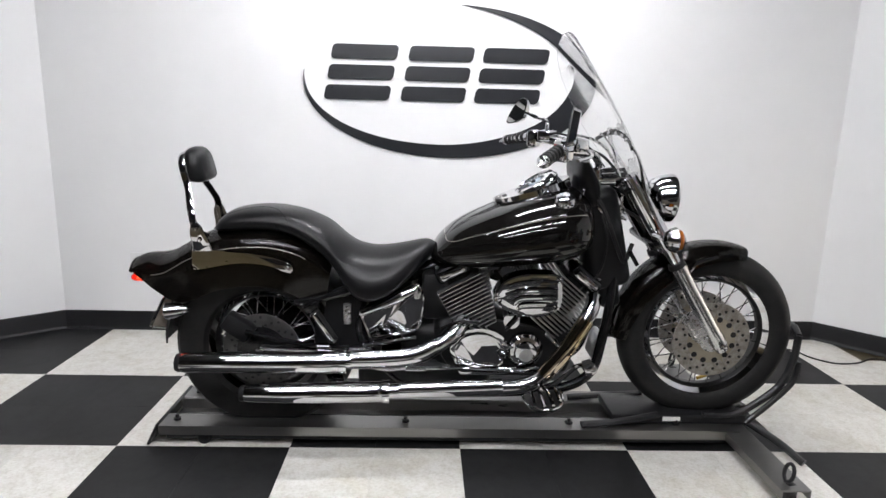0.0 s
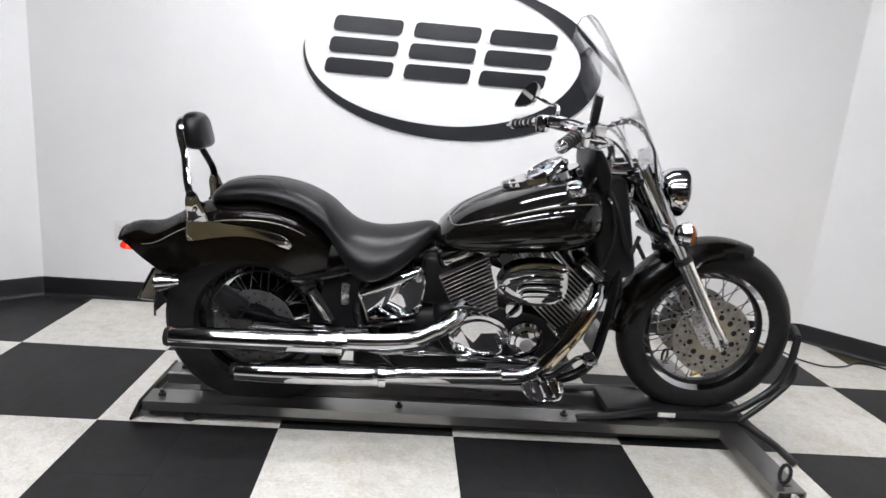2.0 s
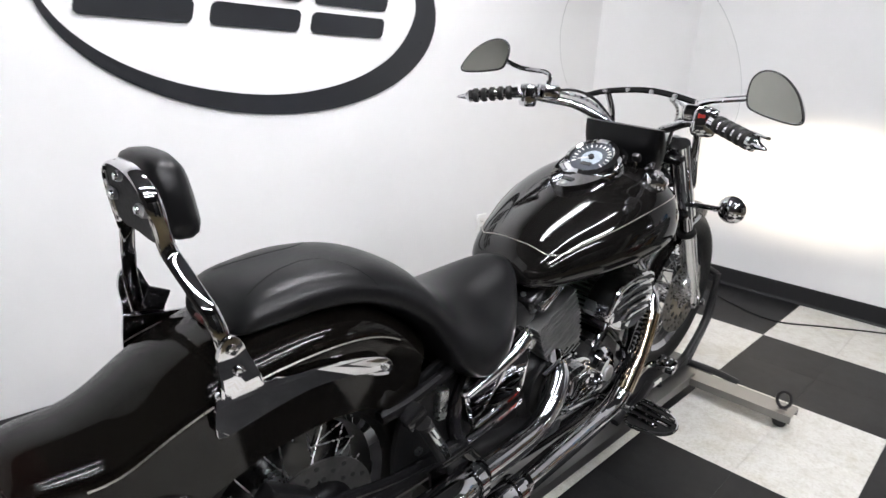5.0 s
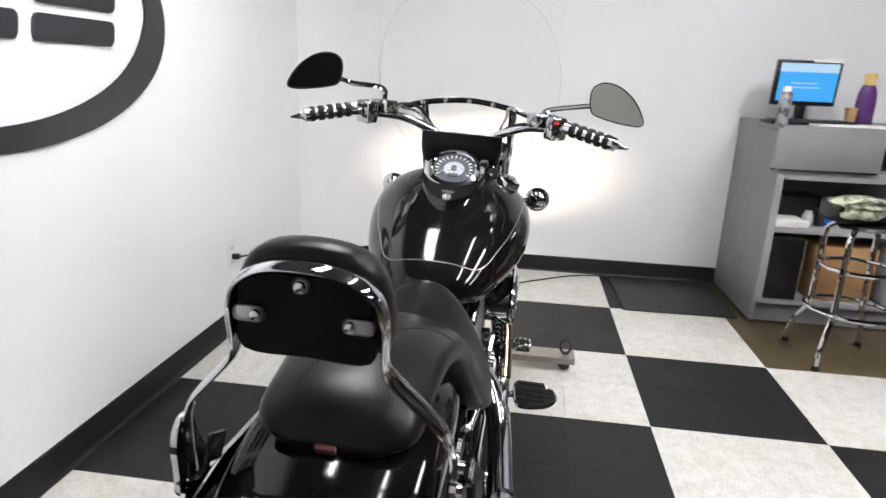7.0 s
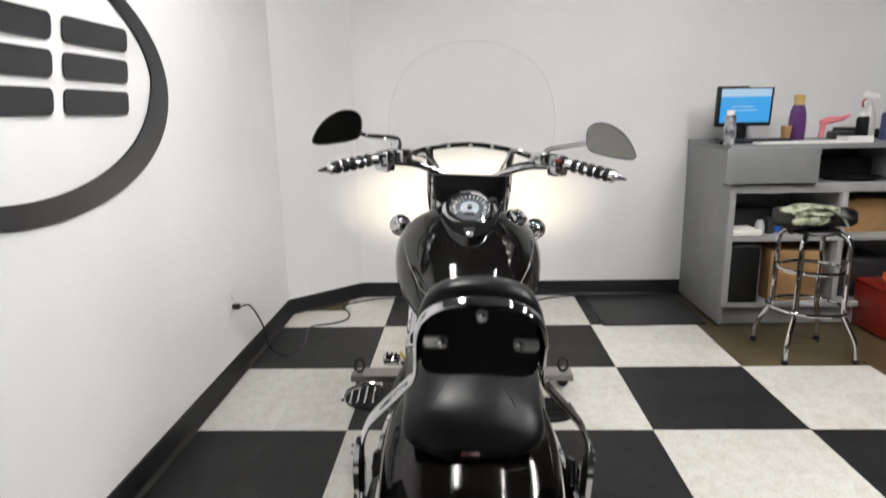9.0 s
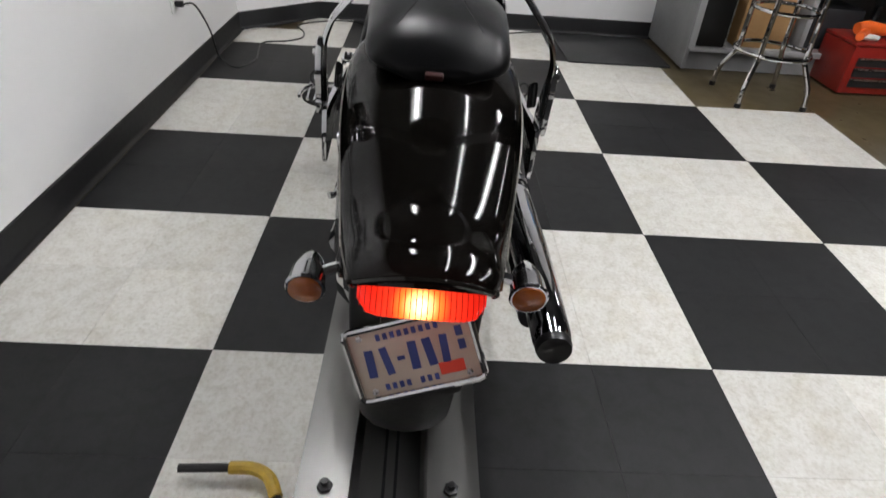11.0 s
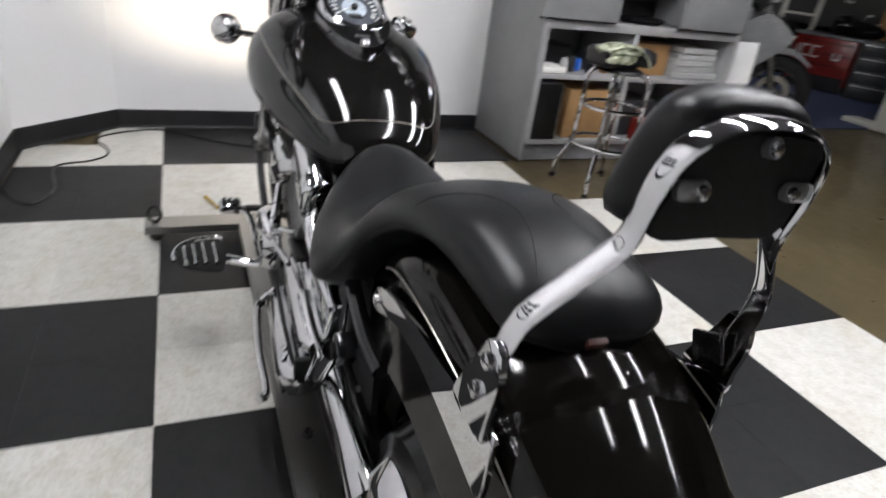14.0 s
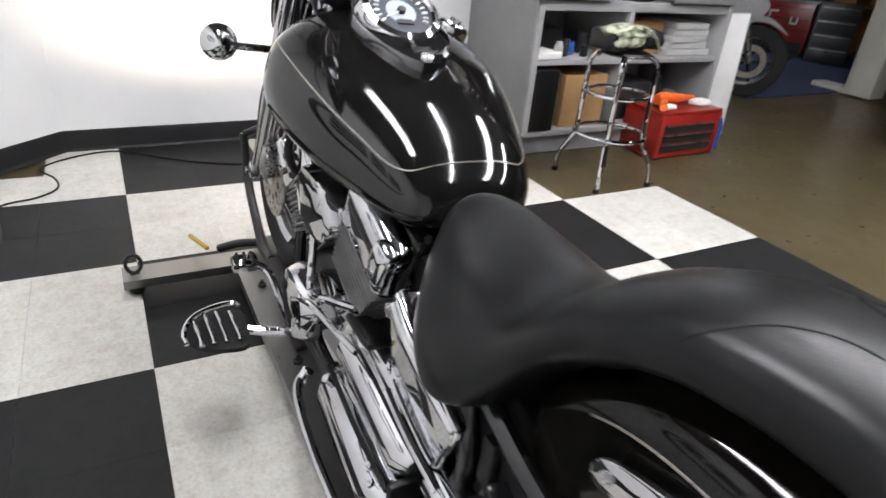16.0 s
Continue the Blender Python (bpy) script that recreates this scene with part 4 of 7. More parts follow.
    for y, z in ((-0.053, -0.006), (0.053, -0.006), (0.0, 0.030)):
        part("tab", boxed((0.266 - 0.20 * z, y, 0.990 + z), (0.004, 0.030 if y else 0.014, 0.015), (0, 9, 0), 0.005), FIN, rest)
        part("screw", lathed([(0.006, 0.0), (0.005, 0.004), (0.0, 0.005)], (0.2635 - 0.20 * z, y * 0.86, 0.990 + z), (-1, 0, 0), 12), CHROME, rest)
    hoop = [(0.322, -0.147, 0.752), (0.315, -0.147, 0.795), (0.312, -0.146, 0.826), (0.310, -0.139, 0.850), (0.306, -0.128, 0.869), (0.294, -0.088, 0.917), (0.289, -0.0785, 0.932), (0.285, -0.076, 0.948),
            (0.277, -0.0755, 0.988), (0.271, -0.064, 1.016), (0.267, -0.030, 1.034)]
    hoop = [(x + 0.016 * min(1.0, max(0.0, (0.90 - z) / 0.10)), y, z) for x, y, z in hoop] + [(x, -y, z) for x, y, z in hoop[::-1]]
    part("sissy_bar", tubed(hoop, 0.0122, 14, 5, flat=(1.0, 0.30), up=(0, 1, 0)), CHROME, bike, "flat chrome sissy bar hoop")

    for s in (-1, 1):
        ahead = 0.022 if s < 0 else 0.0
        out = lambda u, w, h: (u + ahead * min(1.0, max(0.0, (0.50 - u) / 0.16)), s * (0.1405 + h), w - ahead * 0.45)
        strip = smooth_outline([(0.291, 0.676), (0.312, 0.674), (0.345, 0.680), (0.415, 0.692), (0.484, 0.698), (0.560, 0.690), (0.622, 0.666), (0.638, 0.668), (0.641, 0.684), (0.624, 0.702), (0.570, 0.719),
                                (0.500, 0.730), (0.432, 0.734), (0.372, 0.740), (0.302, 0.746), (0.292, 0.736)], 3)
        br = part("fender_rail", slab(bmesh.new(), strip, out, 0.006, 0.0022), CHROME, bike, "chrome fender rail")
        for x, z in ((0.622, 0.684),):
            part("bolt", lathed([(0.007, 0.0), (0.006, 0.005), (0.0, 0.006)], out(x, z, 0.006), (0, s, 0), 12), STEEL, br)
        tab_ = smooth_outline([(0.298, 0.738), (0.330, 0.738), (0.364, 0.742), (0.352, 0.772), (0.336, 0.802), (0.326, 0.826), (0.312, 0.834), (0.298, 0.826), (0.292, 0.800), (0.296, 0.766)], 3)
        up = part("sissy_bar_upright", slab(bmesh.new(), tab_, lambda u, w, h: out(u, w, h + 0.0075), 0.007, 0.002), CHROME, bike, "flat chrome sissy bar upright")
        part("rack_bracket", boxed((0.345, s * 0.132, 0.775), (0.040, 0.007, 0.034), (0, 24, 0), 0.003), FRAME, bike, "black bracket inside the sissy bar")
        for x, z in ((0.312, 0.815), (0.322, 0.778)):
            part("bolt", lathed([(0.008, 0.0), (0.007, 0.005), (0.0, 0.006)], out(x, z, 0.0145), (0, s, 0), 12), CHROME, up)
        # folded passenger peg
        fx, fz = (0.0, 0.0) if s < 0 else (0.040, -0.020)
        peg = part("passenger_peg", tubed([(0.712 + fx, s * 0.165, 0.528 + fz), (0.775 + 1.5 * fx, s * 0.170, 0.428 + 2 * fz)], 0.017, 12, 0), RUBBER if s < 0 else CHROME, bike, "folded passenger foot peg")
        part("peg_cap", boxed((0.744 + 1.2 * fx, s * 0.184, 0.478 + 1.4 * fz), (0.016, 0.008, 0.115), (0, -32, 0), 0.004), CHROME, peg)
        part("peg_mount", boxed((0.70 + fx, s * 0.150, 0.540 + fz), (0.05, 0.03, 0.03), (0, -30, 0), 0.006), FRAME, bike)
        part("frame_bar", tubed([(0.640, s * 0.120, 0.545), (0.72, s * 0.125, 0.560), (0.86, s * 0.118, 0.600), (1.0, s * 0.095, 0.655)], 0.014, 10), FRAME, bike)

    # frame
    for s in (-1, 1):
        part("down_tube", tubed([(1.70, s * 0.03, 0.90), (1.745, s * 0.055, 0.66), (1.715, s * 0.095, 0.42), (1.665, s * 0.11, 0.28), (1.50, s * 0.115, 0.225), (1.10, s * 0.115, 0.225),
                                 (0.95, s * 0.115, 0.30), (0.86, s * 0.115, 0.44), (0.90, s * 0.11, 0.58)], 0.0175, 12), FRAME, bike)
        part("swing_arm", tubed([(0.90, s * 0.115, 0.37), (0.75, s * 0.118, 0.36), (0.515, s * 0.118, 0.362)], [0.026, 0.024, 0.028], 12, 4), FRAME, bike)
        part("axle_nut", lathed([(0.02, 0.0), (0.02, 0.012), (0.0, 0.014)], (0.515, s * 0.140, 0.362), (0, s, 0), 6), STEEL, bike)
    part("backbone", tubed([(1.72, 0, 0.88), (1.62, 0, 0.80), (1.3, 0, 0.69), (1.05, 0, 0.63), (0.86, 0, 0.56)], 0.032, 12), FRAME, bike)
    part("steering_neck", rod(FW + rake * 0.43, FW + rake * 0.70, 0.034, 16), FRAME, bike)
    part("neck_cover", boxed((1.700, 0, 0.770), (0.150, 0.15, 0.36), (0, -14, 0), 0.035, 3), ENGINE, bike)

    for s in (-1, 1):
        part("neck_hose", tubed([(1.650, s * 0.088, 0.93), (1.690, s * 0.100, 0.86), (1.735, s * 0.094, 0.76), (1.770, s * 0.080, 0.70), (1.800, s * 0.060, 0.76)], 0.008, 8), RUBBER, bike)
        part("neck_cable", tubed([(1.62, s * 0.080, 1.00), (1.665, s * 0.095, 0.90), (1.70, s * 0.096, 0.78), (1.685, s * 0.090, 0.66), (1.62, s * 0.100, 0.60)], 0.005, 6), RUBBER, bike)
        part("hose_clip", boxed((1.672, s * 0.096, 0.885), (0.036, 0.010, 0.020), (0, 48, 0), 0.004), CHROME, bike, "chrome hose clip")
        part("reflector_stay", boxed((1.785, s * 0.130, 0.725), (0.014, 0.008, 0.060), (0, -33, 0), 0.003), FRAME, bike)
    part("coil_cover", boxed((1.735, 0, 0.60), (0.075, 0.12, 0.16), (0, -10, 0), 0.020, 3), ENGINE, bike)

    # engine
    part("crankcase", boxed((1.36, 0, 0.385), (0.50, 0.24, 0.22), (0, 0, 0), 0.05, 3), ENGINE, bike, "black engine crankcase")
    # Plain black block added to close the bright gap behind the rear cylinder.
    part("filler_box", boxed((1.12, 0, 0.56), (0.10, 0.18, 0.17), (0, 0, 0), 0.02, 2), ENGINE, bike)
    part("transmission", boxed((1.10, 0, 0.37), (0.20, 0.20, 0.18), (0, 0, 0), 0.04, 3), ENGINE, bike)
    for a, b in (((1.290, 0, 0.450), (1.182, 0, 0.648)), ((1.485, 0, 0.455), (1.630, 0, 0.628))):
        a, b = Vector(a), Vector(b)
        d = (b - a).normalized()
        side = Vector((d.z, 0, -d.x))
        tilt = math.degrees(math.atan2(d.x, d.z))
        cyl = part("cylinder", boxed((a + b) / 2, (0.104, 0.185, (b - a).length), (0, tilt, 0), 0.03, 3), ENGINE, bike, "black finned engine cylinder")
        for k in range(14):
            p = a + d * (0.016 + 0.0138 * k)
            w = 0.112 + 0.050 * min(1.0, k / 6.0)
            bm = boxed(p, (w, 0.256, 0.0030), (0, tilt, 0), 0.0)
            part("fin", bm, FIN, cyl, "", 0)
        top = b + d * 0.012
        part("cylinder_head", boxed(top, (0.130, 0.20, 0.055), (0, tilt, 0), 0.018, 3), FRAME, cyl, "glossy black rocker cover")
        for y in (-0.07, 0.07):
            for e in (-0.045, 0.045):
                part("head_bolt", lathed([(0.007, 0), (0.007, 0.008), (0.0, 0.009)], top + side * e + Vector((0, y, 0)) + d * 0.026, d, 6), STEEL, cyl)
        part("head_side_cover", boxed(b + d * 0.012 + Vector((0, -0.110, 0)), (0.096, 0.024, 0.030), (0, tilt, 0), 0.009), CHROME, cyl)
        # the left flank: a wide chrome rocker cover over its own fins
        flank = b - d * 0.010 + Vector((0.012 if d.x < 0 else 0.0, 0.124, 0))
        side_cover = part("head_side_cover", boxed(flank, (0.200, 0.062, 0.112), (0, tilt * 0.75, 0), 0.026, 4), CHROME, cyl, "wide chrome rocker side cover", 60)
        part("cover_cap", boxed(flank + Vector((-0.072 if d.x < 0 else 0.072, 0.016, -0.012)), (0.052, 0.044, 0.080), (0, tilt * 0.75, 0), 0.016, 3), CHROME, side_cover)
        part("cover_line", boxed(flank + Vector((0, 0.0312, 0.020)) , (0.120, 0.003, 0.014), (0, tilt * 0.75, 0), 0.001), ENGINE, side_cover)
        for k in range(8):
            part("flank_fin", boxed(flank - d * (0.064 + 0.0125 * k), (0.186 - 0.006 * k, 0.054, 0.0032), (0, tilt * 0.75, 0), 0.0), FIN, cyl, "", 0)

    # air cleaner with ribs
    shape = [(1.312, 0.598), (1.330, 0.640), (1.362, 0.666), (1.42, 0.680), (1.49, 0.681), (1.523, 0.674), (1.531, 0.650), (1.528, 0.585), (1.512, 0.560), (1.46, 0.540), (1.40, 0.546), (1.340, 0.570)]
    ac = part("air_cleaner", slab(bmesh.new(), smooth_outline(shape, 4), lambda u_, v_, h: (u_, -0.130 - h, v_), 0.078, 0.022), CHROME, bike, "chrome ribbed air cleaner cover", 40)
    part("rim", tubed([(u_, -0.200, v_) for u_, v_ in smooth_outline(shape, 4)], 0.006, 8, 1, True), CHROME, ac, "chrome rim")
    for k in range(4):
        z0 = 0.655 - 0.026 * k
        part("rib", tubed([(1.345 + 0.014 * k * (k > 1), -0.2065, z0 - 0.012), (1.40, -0.212, z0 + 0.004), (1.47, -0.212, z0 + 0.008), (1.517, -0.207, z0 + 0.006)], 0.0048, 8, 4), CHROME, ac)
        part("groove", tubed([(1.350 + 0.014 * k * (k > 1), -0.2085, z0 - 0.026), (1.40, -0.2085, z0 - 0.010), (1.47, -0.2085, z0 - 0.006), (1.512, -0.2080, z0 - 0.008)], 0.0055, 8, 4, flat=(1, 0.3)), SMOKE, ac)
    # the other side: breather cover and chrome box between the cylinders
    part("side_breather", slab(bmesh.new(), smooth_outline([(1.30, 0.60), (1.33, 0.66), (1.42, 0.67), (1.50, 0.655), (1.51, 0.59), (1.44, 0.555), (1.35, 0.56)], 4),
                               lambda u_, v_, h: (u_, 0.125 + h, v_), 0.05, 0.018), CHROME, bike)

    # covers on the crankcase
    oval = lambda rx, rz: [(1.272 + rx * math.cos(2 * math.pi * k / 40), 0.394 + rz * math.sin(2 * math.pi * k / 40)) for k in range(40)]
    cc = part("clutch_cover", slab(bmesh.new(), oval(0.104, 0.078), lambda u_, v_, h: (u_, -0.120 - h, v_), 0.034, 0.014), CHROME, bike, "chrome oval clutch cover")
    part("cover_face", slab(bmesh.new(), oval(0.086, 0.062), lambda u_, v_, h: (u_, -0.150 - h - 0.05 * (v_ - 0.394), v_), 0.014, 0.006), CHROME, cc, "mirror-bright oval face")
    for k in range(8):
        q = 2 * math.pi * (k + 0.5) / 8
        part("cover_bolt", lathed([(0.0065, 0), (0.0065, 0.007), (0.0, 0.008)], (1.272 + 0.096 * math.cos(q), -0.140, 0.394 + 0.070 * math.sin(q)), (0, -1, 0), 8), STEEL, cc)
    part("crank_cover", lathed([(0.062, 0.0), (0.062, 0.022), (0.052, 0.034), (0.040, 0.036), (0.036, 0.046), (0.0, 0.050)], (1.432, -0.125, 0.392), (0, -1, 0), 36), CHROME, bike, "chrome round crank cover")
    part("crank_badge", lathed([(0.024, 0.048), (0.022, 0.053), (0.0, 0.054)], (1.432, -0.125, 0.385), (0, -1, 0), 24), FIN, bike)
    part("case_flank", slab(bmesh.new(), smooth_outline([(1.13, 0.40), (1.17, 0.47), (1.27, 0.495), (1.40, 0.480), (1.52, 0.455), (1.56, 0.38), (1.50, 0.315), (1.33, 0.300), (1.18, 0.315)], 4),
                            lambda u_, v_, h: (u_, -0.105 - h, v_), 0.022, 0.010), ENGINE, bike, "black engine flank")
    for a_, b_, c_ in (((1.14, -0.15, 0.47), (1.20, -0.16, 0.50), (1.27, -0.15, 0.49)), ((1.50, -0.15, 0.46), (1.55, -0.16, 0.40), (1.53, -0.15, 0.34)), ((1.36, -0.155, 0.47), (1.40, -0.16, 0.52), (1.42, -0.15, 0.56))):
        part("oil_line", tubed([a_, b_, c_], 0.007, 8), CHROME, bike)
    part("starter_cover", rod((1.38, -0.09, 0.50), (1.38, -0.15, 0.50), 0.028, 18), CHROME, bike)
    part("lower_cover", boxed((1.35, -0.115, 0.305), (0.30, 0.05, 0.040), (0, 0, 0), 0.018, 3), CHROME, bike)
    for c, r in (((1.455, 0.150, 0.366), 0.086),):
        part("left_cover", lathed([(r, 0.0), (r, 0.025), (r * 0.86, 0.045), (r * 0.5, 0.052), (0.0, 0.054)], c, (0, 1, 0), 36), CHROME, bike, "chrome generator cover")
    part("left_case_cover", slab(bmesh.new(), smooth_outline([(1.17, 0.36), (1.20, 0.44), (1.28, 0.475), (1.38, 0.470), (1.45, 0.44), (1.46, 0.36), (1.38, 0.31), (1.24, 0.31)], 4),
                                 lambda u_, v_, h: (u_, 0.110 + h, v_), 0.034, 0.014), CHROME, bike, "chrome left case cover", 50)
    part("breather_pipe", tubed([(1.45, 0.150, 0.530), (1.43, 0.160, 0.470), (1.39, 0.172, 0.425), (1.30, 0.166, 0.462), (1.20, 0.150, 0.500)], 0.0085, 10, 5), CHROME, bike, "bent chrome pipe")
    drv = part("left_drive_cover", tubed([(1.262, 0.150, 0.302), (1.254, 0.152, 0.302), (1.232, 0.154, 0.301), (0.985, 0.160, 0.288), (0.958, 0.160, 0.287), (0.944, 0.158, 0.287)], [0.024, 0.040, 0.050, 0.054, 0.044, 0.024], 28, 0), CHROME, bike, "rounded chrome drive cover", 50)
    part("cover_shoulder", tubed([(1.250, 0.130, 0.390), (1.240, 0.132, 0.390), (0.972, 0.138, 0.368), (0.950, 0.138, 0.366)], [0.018, 0.036, 0.038, 0.020], 22, 0), CHROME, drv, "", 50)
    part("cover_crown", tubed([(1.225, 0.120, 0.448), (1.215, 0.120, 0.448), (1.010, 0.122, 0.430), (0.995, 0.122, 0.428)], [0.014, 0.026, 0.026, 0.014], 18, 0), CHROME, drv, "", 50)
    part("cover_seam", tubed([(1.25, 0.178, 0.350), (1.10, 0.184, 0.340), (0.955, 0.184, 0.332)], 0.005, 8, 4), ENGINE, drv)
    part("cover_seam", tubed([(1.25, 0.196, 0.272), (1.10, 0.202, 0.264), (0.960, 0.200, 0.260)], 0.004, 8, 4), ENGINE, drv)
    part("end_cap", boxed((0.950, 0.150, 0.318), (0.018, 0.070, 0.062), (0, 0, 0), 0.008), ENGINE, drv)
    part("cover_plate", boxed((1.17, 0.138, 0.476), (0.11, 0.05, 0.016), (0, 3, 0), 0.006), ENGINE, drv)
    for x_, y_, z_ in ((0.985, 0.196, 0.322), (1.010, 0.190, 0.328), (1.225, 0.188, 0.338)):
        part("cover_bolt", lathed([(0.0085, -0.004), (0.0085, 0.008), (0.0, 0.010)], (x_, y_, z_), (0, 0.7, 0.7), 8), CHROME, drv)
    part("shift_rod", tubed([(1.50, 0.185, 0.345), (1.36, 0.190, 0.425), (1.14, 0.172, 0.456)], 0.006, 8, 4), CHROME, bike)
    part("drive_shaft", tubed([(0.90, 0.125, 0.385), (0.70, 0.13, 0.372), (0.56, 0.125, 0.362)], [0.034, 0.032, 0.05], 16, 4), CHROME, bike, "chrome shaft drive housing")
    part("final_drive", lathed([(0.03, 0.0), (0.095, 0.01), (0.10, 0.04), (0.075, 0.065), (0.03, 0.075), (0.0, 0.076)], (0.515, 0.078, 0.362), (0, 1, 0), 32), CHROME, bike)
    # side covers
    for s in (-1, 1):
        shape = [(0.862, 0.516), (0.880, 0.530), (0.960, 0.572), (1.038, 0.615), (1.056, 0.618), (1.068, 0.600), (1.075, 0.565), (1.068, 0.510), (1.062, 0.470), (1.045, 0.456), (0.98, 0.440), (0.915, 0.424), (0.896, 0.428), (0.880, 0.47)]
        cov = part("side_cover", slab(bmesh.new(), smooth_outline(shape, 3), lambda u_, v_, h: (u_, s * (0.112 + h + 0.06 * (v_ - 0.51) - 0.5 * (u_ - 0.97) ** 2), v_), 0.036, 0.010), CHROME, bike, "chrome side cover", 40)
        part("cover_ridge", tubed([(0.868, s * 0.140, 0.514), (0.93, s * 0.146, 0.545), (1.00, s * 0.150, 0.582), (1.045, s * 0.148, 0.604)], [0.008, 0.014, 0.019, 0.016], 14, 5), CHROME, cov)
        part("cover_trim", tubed([(0.873, s * 0.146, 0.402), (0.96, s * 0.150, 0.418), (1.054, s * 0.148, 0.436)], 0.009, 8, 4), CHROME, cov)
        part("cover_rim", tubed([(u_, s * (0.144 - 0.5 * (u_ - 0.97) ** 2), v_) for u_, v_ in smooth_outline(shape, 3)], 0.0055, 8, 1, True), CHROME, cov, "rolled chrome rim")
        part("cover_lock", lathed([(0.012, 0.0), (0.012, 0.01), (0.0, 0.012)], (1.055, s * 0.152, 0.590), (0, s, 0), 14), STEEL, cov)
    part("battery_box", boxed((0.955, 0, 0.52), (0.17, 0.20, 0.16), (0, 0, 0), 0.02), ENGINE, bike)
    for s in (-1, 1):
        # Plates added to darken the bright gap before the rear wheel.
        part("gap_plate", slab(bmesh.new(), smooth_outline([(0.715, 0.345), (0.70, 0.44), (0.73, 0.545), (0.80, 0.60), (0.90, 0.60), (0.93, 0.50), (0.93, 0.36), (0.82, 0.335)], 3), lambda u_, v_, h: (u_, s * (0.094 + h), v_), 0.012, 0.003), ENGINE, bike, "black plate closing the gap before the wheel")
        part("plate_bolt", lathed([(0.011, 0.0), (0.010, 0.007), (0.0, 0.008)], (0.765, s * 0.106, 0.405), (0, s, 0), 6), STEEL, bike)
        part("brake_reservoir", boxed((0.815, s * 0.114, 0.505), (0.026, 0.022, 0.075), (0, 0, 0), 0.006), STEEL if s < 0 else ENGINE, bike)
    part("exhaust_chamber", boxed((1.085, -0.015, 0.272), (0.47, 0.23, 0.125), (0, 0, 0), 0.035, 3), ENGINE, bike, "black exhaust chamber under the engine")
    part("brake_rod", tubed([(1.00, -0.16, 0.325), (1.20, -0.165, 0.330), (1.42, -0.17, 0.318)], 0.006, 8, 4), CHROME, bike)
    part("rod_joint", rod((1.02, -0.160, 0.326), (1.09, -0.162, 0.327), 0.011, 12), CHROME, bike)
    part("link_arm", tubed([(0.86, -0.150, 0.335), (0.95, -0.158, 0.322), (1.02, -0.160, 0.330)], 0.009, 8, 4), STEEL, bike)

    # exhaust, one over the other
    up_pipe = part("upper_muffler", tubed([(0.285, -0.238, 0.372), (0.30, -0.238, 0.372), (0.45, -0.236, 0.374), (0.74, -0.226, 0.374), (0.80, -0.222, 0.374), (0.815, -0.220, 0.374)],
                                          [0.030, 0.034, 0.036, 0.038, 0.037, 0.030], 24, 0), CHROME, bike, "long chrome upper muffler")
    part("muffler_mouth", lathed([(0.031, 0.010), (0.0315, -0.004), (0.029, -0.012), (0.024, -0.010), (0.0, -0.004)], (0.285, -0.238, 0.372), (1, 0, 0), 24), SMOKE, up_pipe, "black end cap")
    part("upper_header", tubed([(0.81, -0.220, 0.376), (0.95, -0.212, 0.378), (1.06, -0.205, 0.390), (1.13, -0.190, 0.425), (1.185, -0.165, 0.460), (1.22, -0.12, 0.490)], 0.027, 20), CHROME, up_pipe)
    part("clamp", rod((0.800, -0.222, 0.375), (0.822, -0.220, 0.375), 0.041, 20), CHROME, up_pipe)
    part("heat_shield", tubed([(0.84, -0.226, 0.384), (0.95, -0.220, 0.386), (1.055, -0.212, 0.397), (1.125, -0.198, 0.428)], 0.030, 16, flat=(0.8, 1)), CHROME, up_pipe)
    low_pipe = part("lower_muffler", tubed([(0.487, -0.246, 0.268), (0.50, -0.246, 0.268), (0.62, -0.245, 0.270), (0.88, -0.235, 0.272), (0.945, -0.230, 0.272), (0.96, -0.228, 0.272)],
                                           [0.026, 0.029, 0.034, 0.037, 0.036, 0.029], 24, 0), CHROME, bike, "long chrome lower muffler")
    part("muffler_mouth", lathed([(0.027, 0.010), (0.0275, -0.004), (0.025, -0.012), (0.020, -0.010), (0.0, -0.004)], (0.487, -0.246, 0.268), (1, 0, 0), 24), SMOKE, low_pipe, "black end cap")
    part("lower_header", tubed([(0.955, -0.228, 0.273), (1.15, -0.215, 0.275), (1.34, -0.205, 0.277), (1.47, -0.200, 0.305), (1.56, -0.190, 0.415), (1.64, -0.165, 0.535), (1.665, -0.12, 0.585)], 0.026, 20), CHROME, low_pipe)
    part("heat_shield", tubed([(1.00, -0.232, 0.279), (1.20, -0.222, 0.282), (1.35, -0.212, 0.286)], 0.029, 16, flat=(0.8, 1)), CHROME, low_pipe)
    part("heat_shield", tubed([(1.49, -0.206, 0.325), (1.565, -0.198, 0.42), (1.63, -0.180, 0.52)], 0.029, 16, flat=(0.8, 1)), TINTED_CHROME, low_pipe, "heat-tinted chrome shield")
    part("clamp", rod((0.945, -0.23, 0.272), (0.968, -0.229, 0.272), 0.040, 20), CHROME, low_pipe)
    part("muffler_bracket", slab(bmesh.new(), [(0.72, 0.42), (0.76, 0.42), (0.80, 0.34), (0.82, 0.26), (0.78, 0.25), (0.74, 0.33)], lambda u_, v_, h: (u_, -0.19 + h, v_), 0.008), CHROME, bike)

    # rider's boards, pedals, kickstand
    for s in (-1, 1):
        sx, sy = (0.035, 0.028) if s > 0 else (0.0, 0.0)
        deck = smooth_outline([(1.415, 0.262), (1.43, 0.340), (1.475, 0.372), (1.52, 0.35), (1.54, 0.29), (1.535, 0.25), (1.47, 0.245)], 4)
